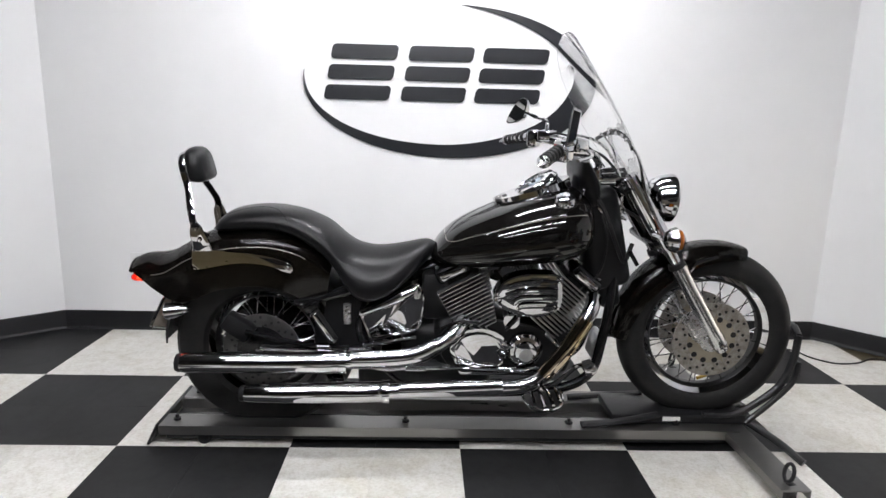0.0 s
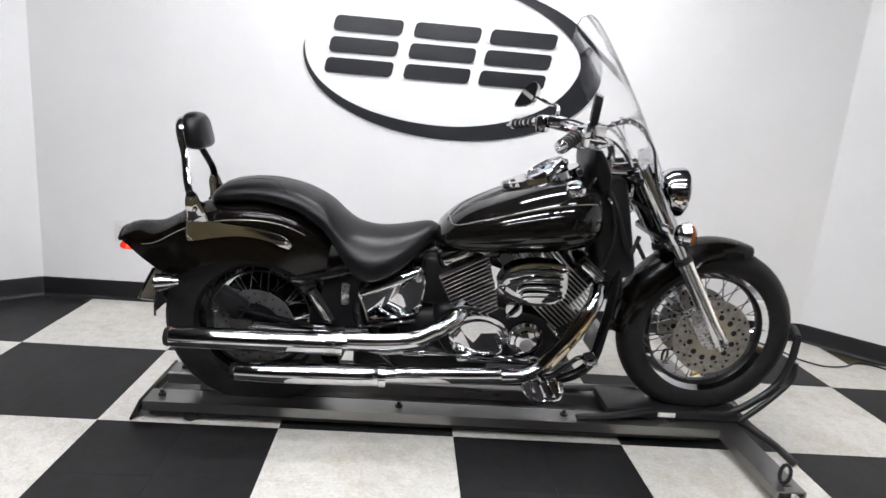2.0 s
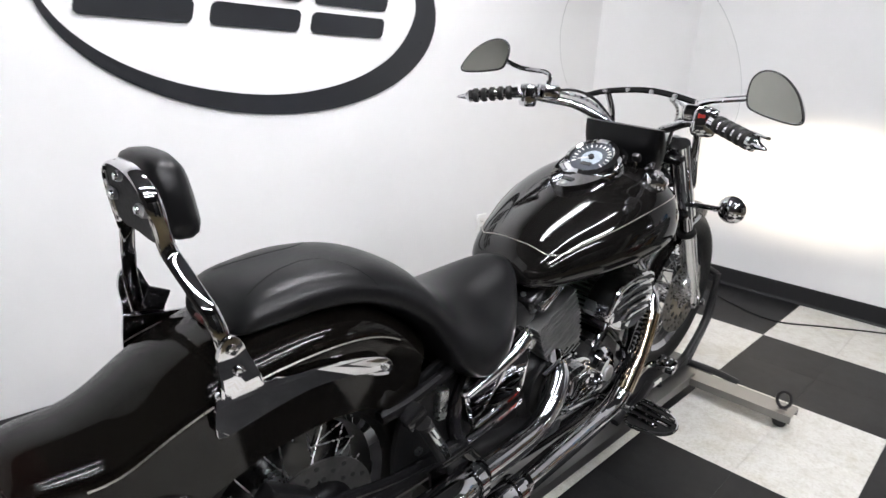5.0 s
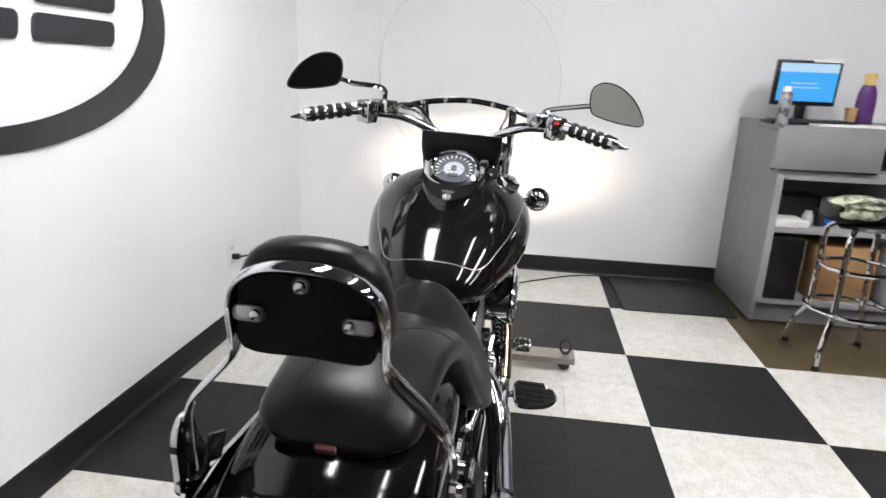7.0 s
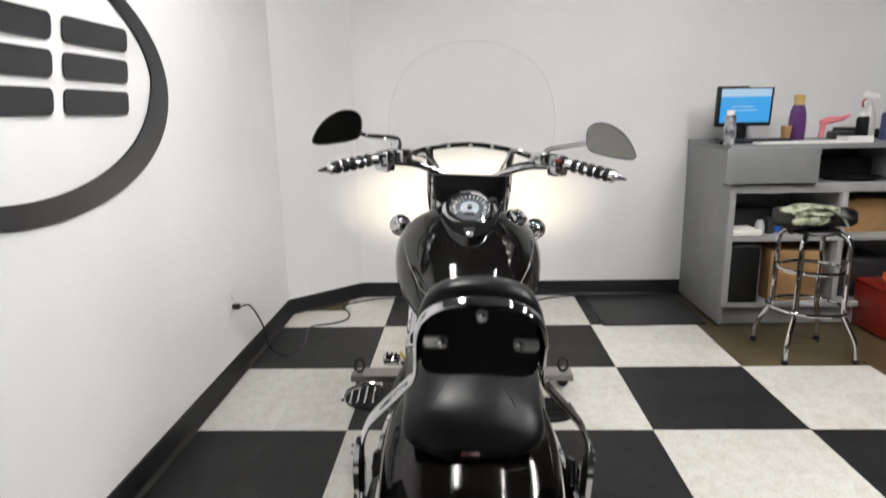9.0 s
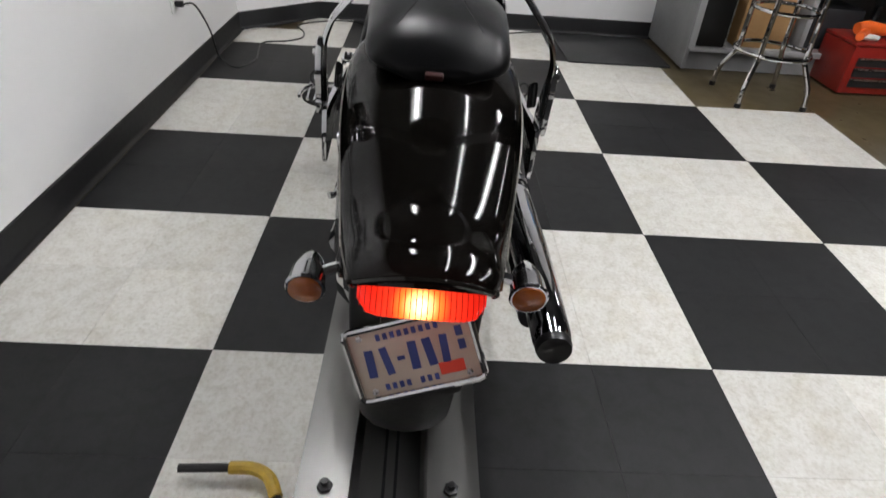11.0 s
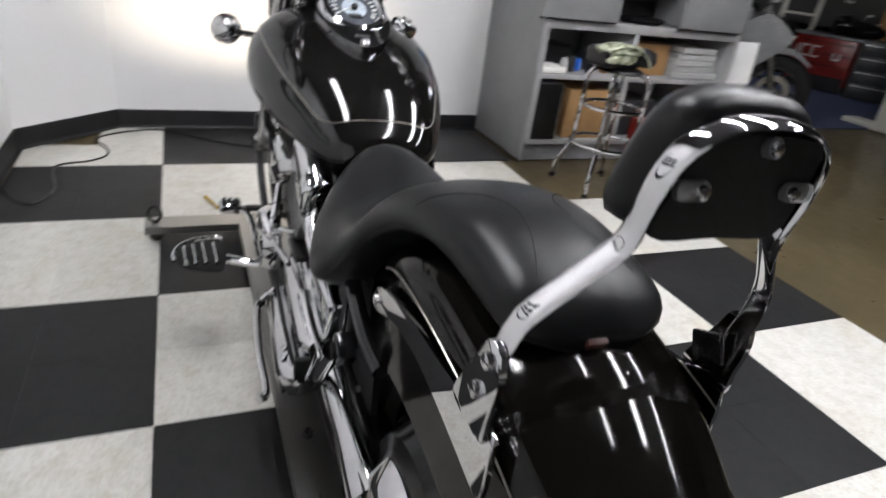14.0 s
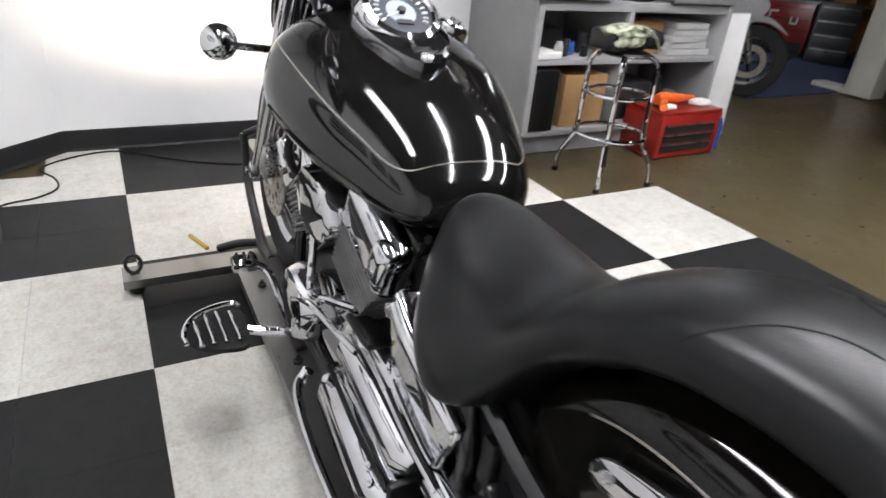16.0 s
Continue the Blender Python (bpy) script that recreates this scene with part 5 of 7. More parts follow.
        fb = part("foot_board", slab(bmesh.new(), deck, lambda u_, v_, h: (u_ + sx, s * v_ + sy, 0.278 + h + 0.12 * (u_ - 1.48)), 0.010, 0.003), RUBBER, bike, "oval foot board with chrome ribs")
        edge = [(u_ + sx, s * v_ + sy, 0.286 + 0.12 * (u_ - 1.48)) for u_, v_ in deck]
        if s > 0:
            ahead = [(1.474, 0.402, 0.293), (1.500, 0.404, 0.296), (1.535, 0.394, 0.300), (1.562, 0.370, 0.304), (1.580, 0.330, 0.306), (1.584, 0.292, 0.306), (1.570, 0.280, 0.304)]
            part("rim", tubed(ahead, 0.0055, 8, 4), CHROME, fb, "chrome rim")
            for y in (0.298, 0.325, 0.350, 0.374):
                part("rib", tubed([(1.462, y, 0.290), (1.470, y, 0.294), (1.568 - 6 * (y - 0.335) ** 2, y + 0.006, 0.300)], [0.0062, 0.0045, 0.0040], 8, 0), CHROME, fb)
        else:
            part("rim", tubed(edge, 0.0045, 8, 1, True), CHROME, fb, "chrome rim")
        for k in range(4 if s < 0 else 0):
            x = 1.442 + 0.027 * k
            part("rib", tubed([(x, -0.250, 0.296 + 0.12 * (x - 1.48)), (x, -0.362 if k in (1, 2) else -0.335, 0.296 + 0.12 * (x - 1.48))], 0.0058, 8, 0), CHROME, fb)
        part("board_arm", tubed([(1.50, s * 0.12, 0.26), (1.50, s * 0.20, 0.265), (1.495 + sx, s * 0.27 + sy, 0.275)], 0.012, 10), CHROME, bike)
        part("pedal_lever", tubed([(1.49, s * 0.165, 0.265), (1.54, s * 0.185, 0.290), (1.60, s * 0.205, 0.360), (1.625, s * 0.235, 0.378)], 0.0085, 8), CHROME, bike, "chrome foot lever")
        pad_ = part("pedal_pad", boxed((1.63, s * 0.255, 0.380), (0.042, 0.058, 0.034), (0, -20, 0), 0.010), CHROME, bike, "chrome pedal pad")
        for k in (-1, 0, 1):
            part("pad_rib", boxed((1.624, s * 0.255 + 0.016 * k, 0.394), (0.030, 0.007, 0.014), (0, -20, 0), 0.002), RUBBER, pad_)
    part("kickstand", tubed([(1.40, 0.17, 0.225), (1.36, 0.205, 0.205), (1.20, 0.220, 0.198), (1.045, 0.222, 0.195), (1.020, 0.240, 0.195)], [0.014, 0.011, 0.0095, 0.009, 0.010], 10), CHROME, bike, "folded chrome kickstand")
    part("horn", lathed([(0.0, 0.0), (0.03, 0.0), (0.045, 0.012), (0.045, 0.02), (0.0, 0.03)], (1.70, 0.02, 0.62), (1, 0, -0.2), 24), CHROME, bike)
    part("radiator_hose", tubed([(1.60, 0.125, 0.70), (1.57, 0.17, 0.68), (1.56, 0.165, 0.63), (1.58, 0.12, 0.60)], 0.009, 8), RUBBER, bike)
    part("regulator", boxed((1.72, 0, 0.36), (0.03, 0.12, 0.10), (0, 8, 0), 0.008), FIN, bike)

    # bars and controls
    bar = [(1.655, -0.075, 1.010), (1.650, -0.085, 1.035), (1.635, -0.120, 1.052), (1.600, -0.180, 1.076), (1.535, -0.235, 1.086), (1.482, -0.280, 1.092), (1.430, -0.350, 1.085)]
    bars = part("handlebar", tubed(bar, 0.0125, 12), CHROME, bike, "wide chrome handlebar")
    part("bar_half", tubed([(x, -y, z) for x, y, z in bar], 0.0125, 12), CHROME, bars)
    part("bar_centre", tubed([(1.645, -0.078, 1.012), (1.652, 0, 1.000), (1.645, 0.078, 1.012)], 0.0125, 12), CHROME, bars)
    for s in (-1, 1):
        g0, g1 = Vector((1.474, s * 0.290, 1.098)), Vector((1.406, s * 0.405, 1.074))
        d = (g1 - g0).normalized()
        grip = part("grip", rod(g0, g1, 0.0165, 16), CHROME, bars, "black rubber grip with chrome end spike")
        for k in range(5):
            p = g0 + d * (0.018 + 0.025 * k)
            part("grip_ring", tubed([p, p + d * 0.004, p + d * 0.015, p + d * 0.019], [0.0165, 0.0205, 0.0205, 0.0165], 16, 0), RUBBER, grip)
        part("end_spike", lathed([(0.018, 0.0), (0.019, 0.012), (0.010, 0.022), (0.009, 0.026), (0.003, 0.050), (0.0, 0.052)], g1, d, 16), CHROME, grip, "pointed chrome bar end")
        hub = g0 - d * 0.03 - Vector((0, 0, 0.012))
        sw = part("switch_housing", boxed(hub, (0.044, 0.056, 0.066), (0, 0, s * -32), 0.012), CHROME, bars, "chrome switch housing")
        part("switch", boxed(hub + Vector((-0.0225, 0, 0.016)), (0.006, 0.018, 0.012), (0, 0, s * -32), 0.002), SMOKE if s > 0 else TOOL_RED, sw)
        part("switch", boxed(hub + Vector((-0.0225, 0, -0.012)), (0.006, 0.020, 0.012), (0, 0, s * -32), 0.002), SMOKE, sw)
        perch = hub - d * 0.045 + Vector((0.012, 0, -0.004))
        part("master_cylinder", boxed(perch + Vector((0.008, 0, 0.012)), (0.056, 0.075, 0.040), (0, 0, s * -32), 0.010), CHROME, bars)
        part("hand_lever", tubed([perch + Vector((0.03, 0, 0)), perch + Vector((0.045, s * 0.04, -0.006)), perch + Vector((0.028, s * 0.12, -0.012)), perch + Vector((-0.025, s * 0.185, -0.018))],
                                 [0.008, 0.007, 0.0055, 0.007], 8, flat=(1, 0.6)), CHROME, bars, "chrome hand lever")
        # mirror
        c = Vector((1.470, -0.415, 1.172)) if s < 0 else Vector((1.440, 0.400, 1.192))
        stem = [perch + Vector((0.004, 0, 0.02)), perch + Vector((0.006, s * 0.006, 0.062)), Vector((1.515, s * 0.325, 1.165)), c + Vector((0.022, s * -0.03, 0))]
        if s < 0:
            stem = [perch + Vector((0.004, 0, 0.02)), perch + Vector((0.006, -0.012, 0.040)), (Vector(perch) + c) / 2 + Vector((0.010, 0, 0.020)), c + Vector((0.022, 0.045, -0.010))]
        part("mirror_stem", tubed(stem, 0.0070, 8), CHROME, bars)
        mirr = smooth_outline([(-0.070, 0.026), (-0.045, 0.049), (0.0, 0.043), (0.045, 0.010), (0.073, -0.036), (0.067, -0.052), (0.030, -0.052), (-0.030, -0.042), (-0.064, -0.026)], 4)
        tilt = Matrix.Rotation(radians(16 if s > 0 else -16), 3, "Z") @ Matrix.Rotation(radians(14 if s > 0 else 5), 3, "Y")
        lift = lambda u_, v_, h: c + tilt @ Vector((h, s * u_, v_))
        mb = part("mirror", slab(bmesh.new(), mirr, lambda u_, v_, h: lift(u_ * (1 - 6 * h), v_ * (1 - 6 * h), h), 0.022, 0.006), CHROME, bars, "chrome teardrop mirror")
        part("mirror_glass", slab(bmesh.new(), [(p * 0.95, q * 0.95) for p, q in mirr], lambda u_, v_, h: lift(u_, v_, -0.0005 - h), 0.002), MIRROR, mb, "mirror glass")
        part("mirror_rim", tubed([lift(p, q, 0.0) for p, q in mirr], 0.0021, 6, 1, True), SMOKE, mb, "dark mirror rim")
    for s in (-1, 1):
        part("bar_riser", tubed([FW + rake * 0.69 + Vector((0, s * 0.065, 0)), (1.66, s * 0.067, 0.985), (1.648, s * 0.07, 1.018)], 0.021, 12), CHROME, bike)
    for k, s in ((0, -1), (1, 1), (2, 1), (3, -1)):
        part("control_cable", tubed([(1.51 + 0.01 * k, s * 0.25, 1.095), (1.56, s * (0.20 - 0.02 * k), 1.095 + 0.012 * k), (1.66, s * 0.12, 1.06 + 0.01 * k), (1.74, s * 0.07, 0.96), (1.74, s * 0.05, 0.80), (1.66, s * 0.06, 0.70)], 0.0045, 6), RUBBER if k % 2 == 0 else STEEL, bike)
    # leather pouch hung on the bars
    rings = []
    for k in range(9):
        t = k / 8
        z = 1.044 - 0.152 * t
        w, dep = 0.120 + 0.006 * math.sin(math.pi * t) - 0.035 * t * t, 0.018 + 0.022 * math.sin(math.pi * t)
        rings.append([(1.600 + 0.05 * t + dep * math.copysign(abs(math.sin(q)) ** 0.6, math.sin(q)), w * math.copysign(abs(math.cos(q)) ** 0.55, math.cos(q)), z)
                      for q in (2 * math.pi * j / 32 for j in range(32))])
    pouch = part("tool_pouch", loft(bmesh.new(), rings), LEATHER, bike, "black leather pouch under the handlebar", 60)
    for s in (-1, 1):
        part("buckle", boxed((1.603, s * 0.095, 0.945), (0.006, 0.028, 0.024), (0, 12, 0), 0.004), CHROME, pouch)

    # windshield
    def shield(v, w):
        """v: from -1 to 1 across; w: from 0 at the foot to 1 at the top."""
        x = 1.888 - 0.360 * w + 0.030 * math.sin(math.pi * w)
        z = 0.832 + 0.620 * w
        (half,) = blend([(0, 0.115), (0.1, 0.150), (0.25, 0.195), (0.40, 0.250), (0.55, 0.272), (0.70, 0.262), (0.84, 0.225), (0.93, 0.170), (0.98, 0.100), (1.0, 0.045)], w)
        return Vector((x - 0.055 * (v * half / 0.27) ** 2, v * half, z - 0.01 * (v * half / 0.27) ** 2))

    ws = [0, 0.05, 0.1, 0.15, 0.2, 0.25, 0.3, 0.35, 0.4, 0.45, 0.5, 0.55, 0.6, 0.65, 0.7, 0.75, 0.8, 0.84, 0.88, 0.91, 0.94, 0.96, 0.98, 0.99, 1.0]
    bm = loft(bmesh.new(), [[shield(-1 + j / 10, w) for j in range(21)] for w in ws], False, False)
    bmesh.ops.solidify(bm, geom=list(bm.faces), thickness=0.004)
    glass = part("windshield", bm, SCREEN, bike, "tall clear acrylic windshield", 60)
    glass.visible_shadow = False
    edge = [shield(-1, w) for w in ws] + [shield(1, w) for w in ws[::-1]]
    part("edge_strip", tubed(edge, 0.0011, 6, 1), clear("clear_edge", (0.93, 0.935, 0.935), ior=1.12), glass, "polished clear edge")
    brace = [shield(-0.80, 0.44) + Vector((-0.012, 0, 0)), shield(-0.5, 0.47) + Vector((-0.012, 0, 0)), shield(0, 0.49) + Vector((-0.012, 0, 0)), shield(0.5, 0.47) + Vector((-0.012, 0, 0)), shield(0.80, 0.44) + Vector((-0.012, 0, 0))]
    br = part("windshield_brace", tubed(brace, 0.0085, 10, 6, flat=(1.0, 0.4), up=(1, 0, 0)), FRAME, glass, "dark windshield brace")
    for v in (-0.55, -0.28, 0, 0.28, 0.55):
        part("brace_bolt", lathed([(0.007, 0.0), (0.006, 0.006), (0.0, 0.007)], shield(v, 0.485 - 0.05 * v * v) + Vector((-0.017, 0, 0)), (-1, 0, 0.2), 10), STEEL, glass)
    for s in (-1, 1):
        part("shield_strut", tubed([shield(s * 0.53, 0.47) + Vector((-0.014, 0, 0)), (1.765, s * 0.140, 1.06), (1.795, s * 0.138, 0.96), (1.845, s * 0.128, 0.87), shield(s * 0.8, 0.06) + Vector((-0.012, 0, 0))], 0.008, 8, flat=(1.5, 0.5)), CHROME, glass, "chrome windshield strut")
    return bike


motorcycle()
head_lamp((1.975, 0.108, 0.905), (3.66, 0.10, 0.66), 145, 62, 1.0)


# ---- the wheel dolly under the motorcycle ----
def dolly():
    d = thing("motorcycle_dolly", "worn grey steel motorcycle dolly with a black wheel chock", "dolly", pose(0, 0, 0))
    bm = bmesh.new()
    prof = [(0.0, 0.046), (0.0, 0.080), (0.095, 0.080), (0.100, 0.074), (0.108, 0.040), (0.222, 0.040), (0.230, 0.074), (0.235, 0.080), (0.330, 0.080), (0.330, 0.046),
            (0.322, 0.046), (0.322, 0.072), (0.240, 0.072), (0.228, 0.032), (0.102, 0.032), (0.092, 0.072), (0.008, 0.072), (0.008, 0.046)]
    loft(bm, [[(x, y, z) for y, z in prof] for x in (0.150, 2.235)])
    part("channel", bm, GREY_METAL, d, "scratched grey steel channel", 20)
    for y in (0.040, 0.290):
        part("under_rail", boxed((1.19, y, 0.033), (2.05, 0.030, 0.030), bevel=0.003), BLACK_STEEL, d)
    part("end_plate", boxed((0.128, 0.165, 0.046), (0.010, 0.330, 0.088), (0, 26, 0), 0.002), BLACK_STEEL, d, "black steel end flap")
    for y in (0.154, 0.176):
        part("centre_rib", tubed([(0.155, y, 0.0405), (1.7, y, 0.0405)], 0.003, 6, 0, flat=(1, 0.6)), BLACK_STEEL, d)
    for x in (0.198, 1.02, 1.62, 2.02):
        for y in (0.052, 0.278):
            part("bolt", lathed([(0.014, 0.0), (0.014, 0.008), (0.007, 0.010), (0.007, 0.020), (0.0, 0.021)], (x, y, 0.079), (0, 0, 1), 6), BLACK_STEEL, d)
    # cross beam at the front, on castors
    bm = bmesh.new()
    loft(bm, [[(2.185, y, 0.070), (2.280, y, 0.070), (2.280, y, 0.042), (2.273, y, 0.042), (2.273, y, 0.064), (2.192, y, 0.064), (2.192, y, 0.042), (2.185, y, 0.042)] for y in (-0.355, 0.655)])
    bmesh.ops.translate(bm, vec=(0, 0, 0.004), verts=bm.verts)
    part("cross_beam", bm, GREY_METAL, d, "grey steel cross beam", 20)
    for y in (-0.315, 0.62):
        c = part("castor", lathed([(0.010, -0.013), (0.022, -0.013), (0.025, -0.008), (0.025, 0.008), (0.022, 0.013), (0.010, 0.013)], (2.235, y, 0.0255), (1, 0.2, 0), 20), BLACK_STEEL, d, "small black castor")
        part("fork", boxed((2.235, y, 0.052), (0.036, 0.036, 0.045), (0, 0, 12), 0.005), BLACK_STEEL, c)
        ring = [(2.228 + 0.006 * math.sin(q), y + 0.022 * math.cos(q), 0.110 + 0.028 * math.sin(q)) for q in (2 * math.pi * k / 16 for k in range(16))]
        part("tie_ring", tubed(ring, 0.006, 8, 1, True), BLACK_STEEL, d, "black tie-down ring")
    for y in (0.03, 0.30):
        part("castor", lathed([(0.010, -0.013), (0.022, -0.013), (0.025, -0.008), (0.025, 0.008), (0.022, 0.013), (0.010, 0.013)], (0.30, y, 0.0255), (0, 1, 0), 20), BLACK_STEEL, d)
    # chock
    part("chock_base", boxed((2.03, 0.145, 0.100), (0.50, 0.19, 0.036), (0, 0, 0), 0.008), BLACK_STEEL, d, "black chock base plate")
    part("chock_label", boxed((2.00, 0.048, 0.103), (0.065, 0.003, 0.016)), PAPER, d, "white maker's label")
    for s in (-1, 1):
        y = 0.142 + s * 0.082
        part("chock_arm", tubed([(2.12, y, 0.112), (2.23, y, 0.115), (2.325, y, 0.170), (2.398, y, 0.240), (2.432, y, 0.330), (2.440, y, 0.430)], 0.0135, 10), BLACK_STEEL, d, "curved black chock arm")
        part("chock_strut", tubed([(2.285, y, 0.085), (2.37, y, 0.165), (2.445, y, 0.255), (2.452, y, 0.33)], 0.011, 10), BLACK_STEEL, d)
        part("chock_foot", tubed([(1.66, 0.142 + s * 0.115, 0.088), (1.80, 0.142 + s * 0.112, 0.100), (1.95, 0.142 + s * 0.09, 0.118)], 0.016, 8, flat=(1.0, 0.7)), BLACK_STEEL, d)
    part("chock_bridge", tubed([(2.440, 0.060, 0.425), (2.462, 0.142, 0.440), (2.440, 0.224, 0.425)], 0.0135, 10), BLACK_STEEL, d)
    part("chock_front_leg", tubed([(2.28, 0.20, 0.09), (2.36, 0.28, 0.06), (2.43, 0.34, 0.015)], 0.014, 10), BLACK_STEEL, d)
    part("chock_front_leg", tubed([(2.28, 0.10, 0.09), (2.37, -0.02, 0.05), (2.42, -0.10, 0.015)], 0.014, 10), BLACK_STEEL, d)
    part("lock_handle", tubed([(2.25, 0.40, 0.115), (2.34, 0.44, 0.125)], 0.007, 10), YELLOW, d, "yellow locking handle")
    # pull lever at the back
    lever = part("pull_lever", tubed([(0.135, 0.325, 0.03), (0.165, 0.345, 0.03), (0.205, 0.370, 0.032)], 0.0085, 8), BLACK_STEEL, d, "bent pull lever")
    part("lever_grip", tubed([(0.205, 0.370, 0.032), (0.245, 0.392, 0.034), (0.263, 0.425, 0.034), (0.264, 0.470, 0.034)], 0.0125, 10), YELLOW, lever, "yellow lever sleeve")
    part("lever_end", tubed([(0.264, 0.468, 0.034), (0.260, 0.565, 0.033)], 0.0085, 8, 0), BLACK_STEEL, lever)


dolly()


# ---- the counter and what stands on and in it ----
CX, CY0, CY1, CT = 3.00, -1.325, -2.745, 1.035


def counter():
    c = thing("service_counter", "grey laminate service counter with open shelves", "counter", pose(0, 0, 0))
    part("end_panel", boxed(((CX + EAST) / 2, CY0 - 0.011, CT / 2), (EAST - CX - 0.01, 0.022, CT - 0.03), bevel=0.002), COUNTER, c)
    part("end_panel", boxed(((CX + EAST) / 2, CY1 + 0.011, CT / 2), (EAST - CX - 0.01, 0.022, CT - 0.03), bevel=0.002), COUNTER_LIGHT, c)
    part("worktop", boxed(((CX + EAST) / 2, (CY0 + CY1) / 2, CT - 0.013), (EAST - CX - 0.008, CY0 - CY1 + 0.006, 0.026), bevel=0.004), COUNTER, c, "grey laminate worktop")
    mid = (CY0 + CY1) / 2
    w = CY0 - CY1 - 0.048
    for z, t, mat in ((0.795, 0.050, COUNTER_LIGHT), (0.510, 0.026, COUNTER_LIGHT), (0.125, 0.030, COUNTER_LIGHT)):
        part("shelf", boxed(((CX + EAST) / 2 + 0.004, mid, z), (EAST - CX - 0.03, w, t), bevel=0.002), mat, c, "pale grey shelf")
    part("back_panel", boxed((EAST - 0.03, mid, 0.52), (0.016, w, 0.96)), COUNTER_LIGHT, c)
    part("plinth", boxed((CX + 0.065, mid, 0.055), (0.02, w, 0.105)), COUNTER, c)
    part("face_frame", boxed((CX + 0.010, CY0 - 0.028, 0.46), (0.018, 0.034, 0.66)), COUNTER_LIGHT, c)
    part("divider", boxed((CX + 0.30, -1.975, 0.460), (0.56, 0.030, 0.620), bevel=0.002), COUNTER_LIGHT, c)
    for y0, y1 in ((-1.300, -1.795), (-2.235, -2.730)):
        dr = part("drawer", boxed((CX - 0.004, (y0 + y1) / 2, 0.923), (0.020, y0 - y1, 0.195), bevel=0.003), COUNTER, c, "plain grey drawer front")
        # A dark strip stands in for the shade under each drawer front.
        part("drawer_shadow_gap", boxed((CX + 0.012, (y0 + y1) / 2, 0.822), (0.008, y0 - y1, 0.010)), SMOKE, dr)
        part("drawer_side", boxed((CX + 0.20, y1 + (0.008 if y0 > -2 else (y0 - y1) - 0.008), 0.923), (0.38, 0.012, 0.18)), COUNTER, dr)


counter()


def simple(name, label, category, bm, material, smooth=35.0, group=""):
    return tagged(part(name, bm, material, None, label, smooth), category=category, group=group)


# monitor
mon = thing("computer_monitor", "black computer monitor showing a bright blue screen", "monitor", pose(3.40, -1.545, CT + 0.001, 0, 0, 4))
part("bezel", boxed((0, 0, 0.205), (0.035, 0.335, 0.235), (0, -4, 0), 0.008), SMOKE, mon)
part("screen", boxed((-0.019, 0, 0.185), (0.003, 0.300, 0.150), (0, -4, 0)), MONITOR_GLOW, mon, "blue lit screen")
part("screen_header", boxed((-0.0245, 0, 0.282), (0.003, 0.300, 0.046), (0, -4, 0)), MONITOR_PALE, mon, "pale blue lit header")
for k in range(3):
    part("text_bar", boxed((-0.0215, 0.03 - 0.01 * k, 0.225 - 0.022 * k), (0.001, 0.10 + 0.03 * k, 0.005), (0, -4, 0)), MONITOR_PALE, mon)
part("neck", boxed((0.01, 0, 0.06), (0.02, 0.05, 0.10), bevel=0.004), SMOKE, mon)
part("foot", boxed((0.0, 0, 0.007), (0.13, 0.18, 0.014), bevel=0.005), SMOKE, mon)
part("sticky_note", boxed((-0.0275, -0.09, 0.322), (0.002, 0.16, 0.022)), PAPER, mon)

key = thing("keyboard", "black computer keyboard on the counter", "keyboard", pose(3.18, -1.50, CT + 0.001, 0, 0, 5))
part("keyboard_base", boxed((0, 0, 0.009), (0.14, 0.42, 0.018), bevel=0.004), SMOKE, key)
bm = bmesh.new()
for r in range(5):
    for k in range(14):
        box(bm, (-0.05 + 0.025 * r, -0.185 + 0.0275 * k, 0.021), (0.020, 0.023, 0.006))
tagged(part("keys", bm, DARK_BOX, key, "", 0), kind="stuff")


def can(x, y, h, r, body, cap, label, category="spray can"):
    c = thing("spray_can", label, category, pose(x, y, CT + 0.001))
    part("can_body", lathed([(r * 0.92, 0), (r, 0.004), (r, h * 0.80), (r * 0.75, h * 0.86)], (0, 0, 0), (0, 0, 1), 20), body, c)
    part("cap", lathed([(r * 0.72, h * 0.855), (r * 0.72, h * 0.985), (r * 0.6, h)], (0, 0, 0), (0, 0, 1), 20), cap, c)
    return c


can(3.07, -1.335, 0.185, 0.029, surface("silver_can_print", (0.34, 0.34, 0.36), 0.3, scale=14, amount=(0.45, 0.55), other=(0.06, 0.06, 0.07)), WHITE_PANEL, "grey and black spray can on the counter edge")
can(3.28, -2.175, 0.155, 0.032, SMOKE, WHITE_PANEL, "black spray can with a white cap")
can(3.26, -2.30, 0.180, 0.031, surface("blue_can", (0.05, 0.06, 0.16), 0.35), WHITE_PANEL, "dark blue spray can with a white cap")

pb = thing("cleaner_bottle", "purple cleaner bottle with a tan cap", "bottle", pose(3.30, -1.815, CT + 0.001))
rings = []
for z, w, dd in ((0, 0.042, 0.028), (0.006, 0.047, 0.032), (0.11, 0.048, 0.033), (0.165, 0.044, 0.030), (0.195, 0.034, 0.026), (0.205, 0.030, 0.024)):
    rings.append([(dd * math.cos(q), w * math.sin(q), z) for q in (2 * math.pi * k / 20 for k in range(20))])
part("bottle_body", loft(bmesh.new(), rings), PURPLE, pb)
part("cap", lathed([(0.027, 0.205), (0.027, 0.235), (0.030, 0.238), (0.028, 0.262), (0.0, 0.264)], (0, 0, 0), (0, 0, 1), 18), CAP_YELLOW, pb)
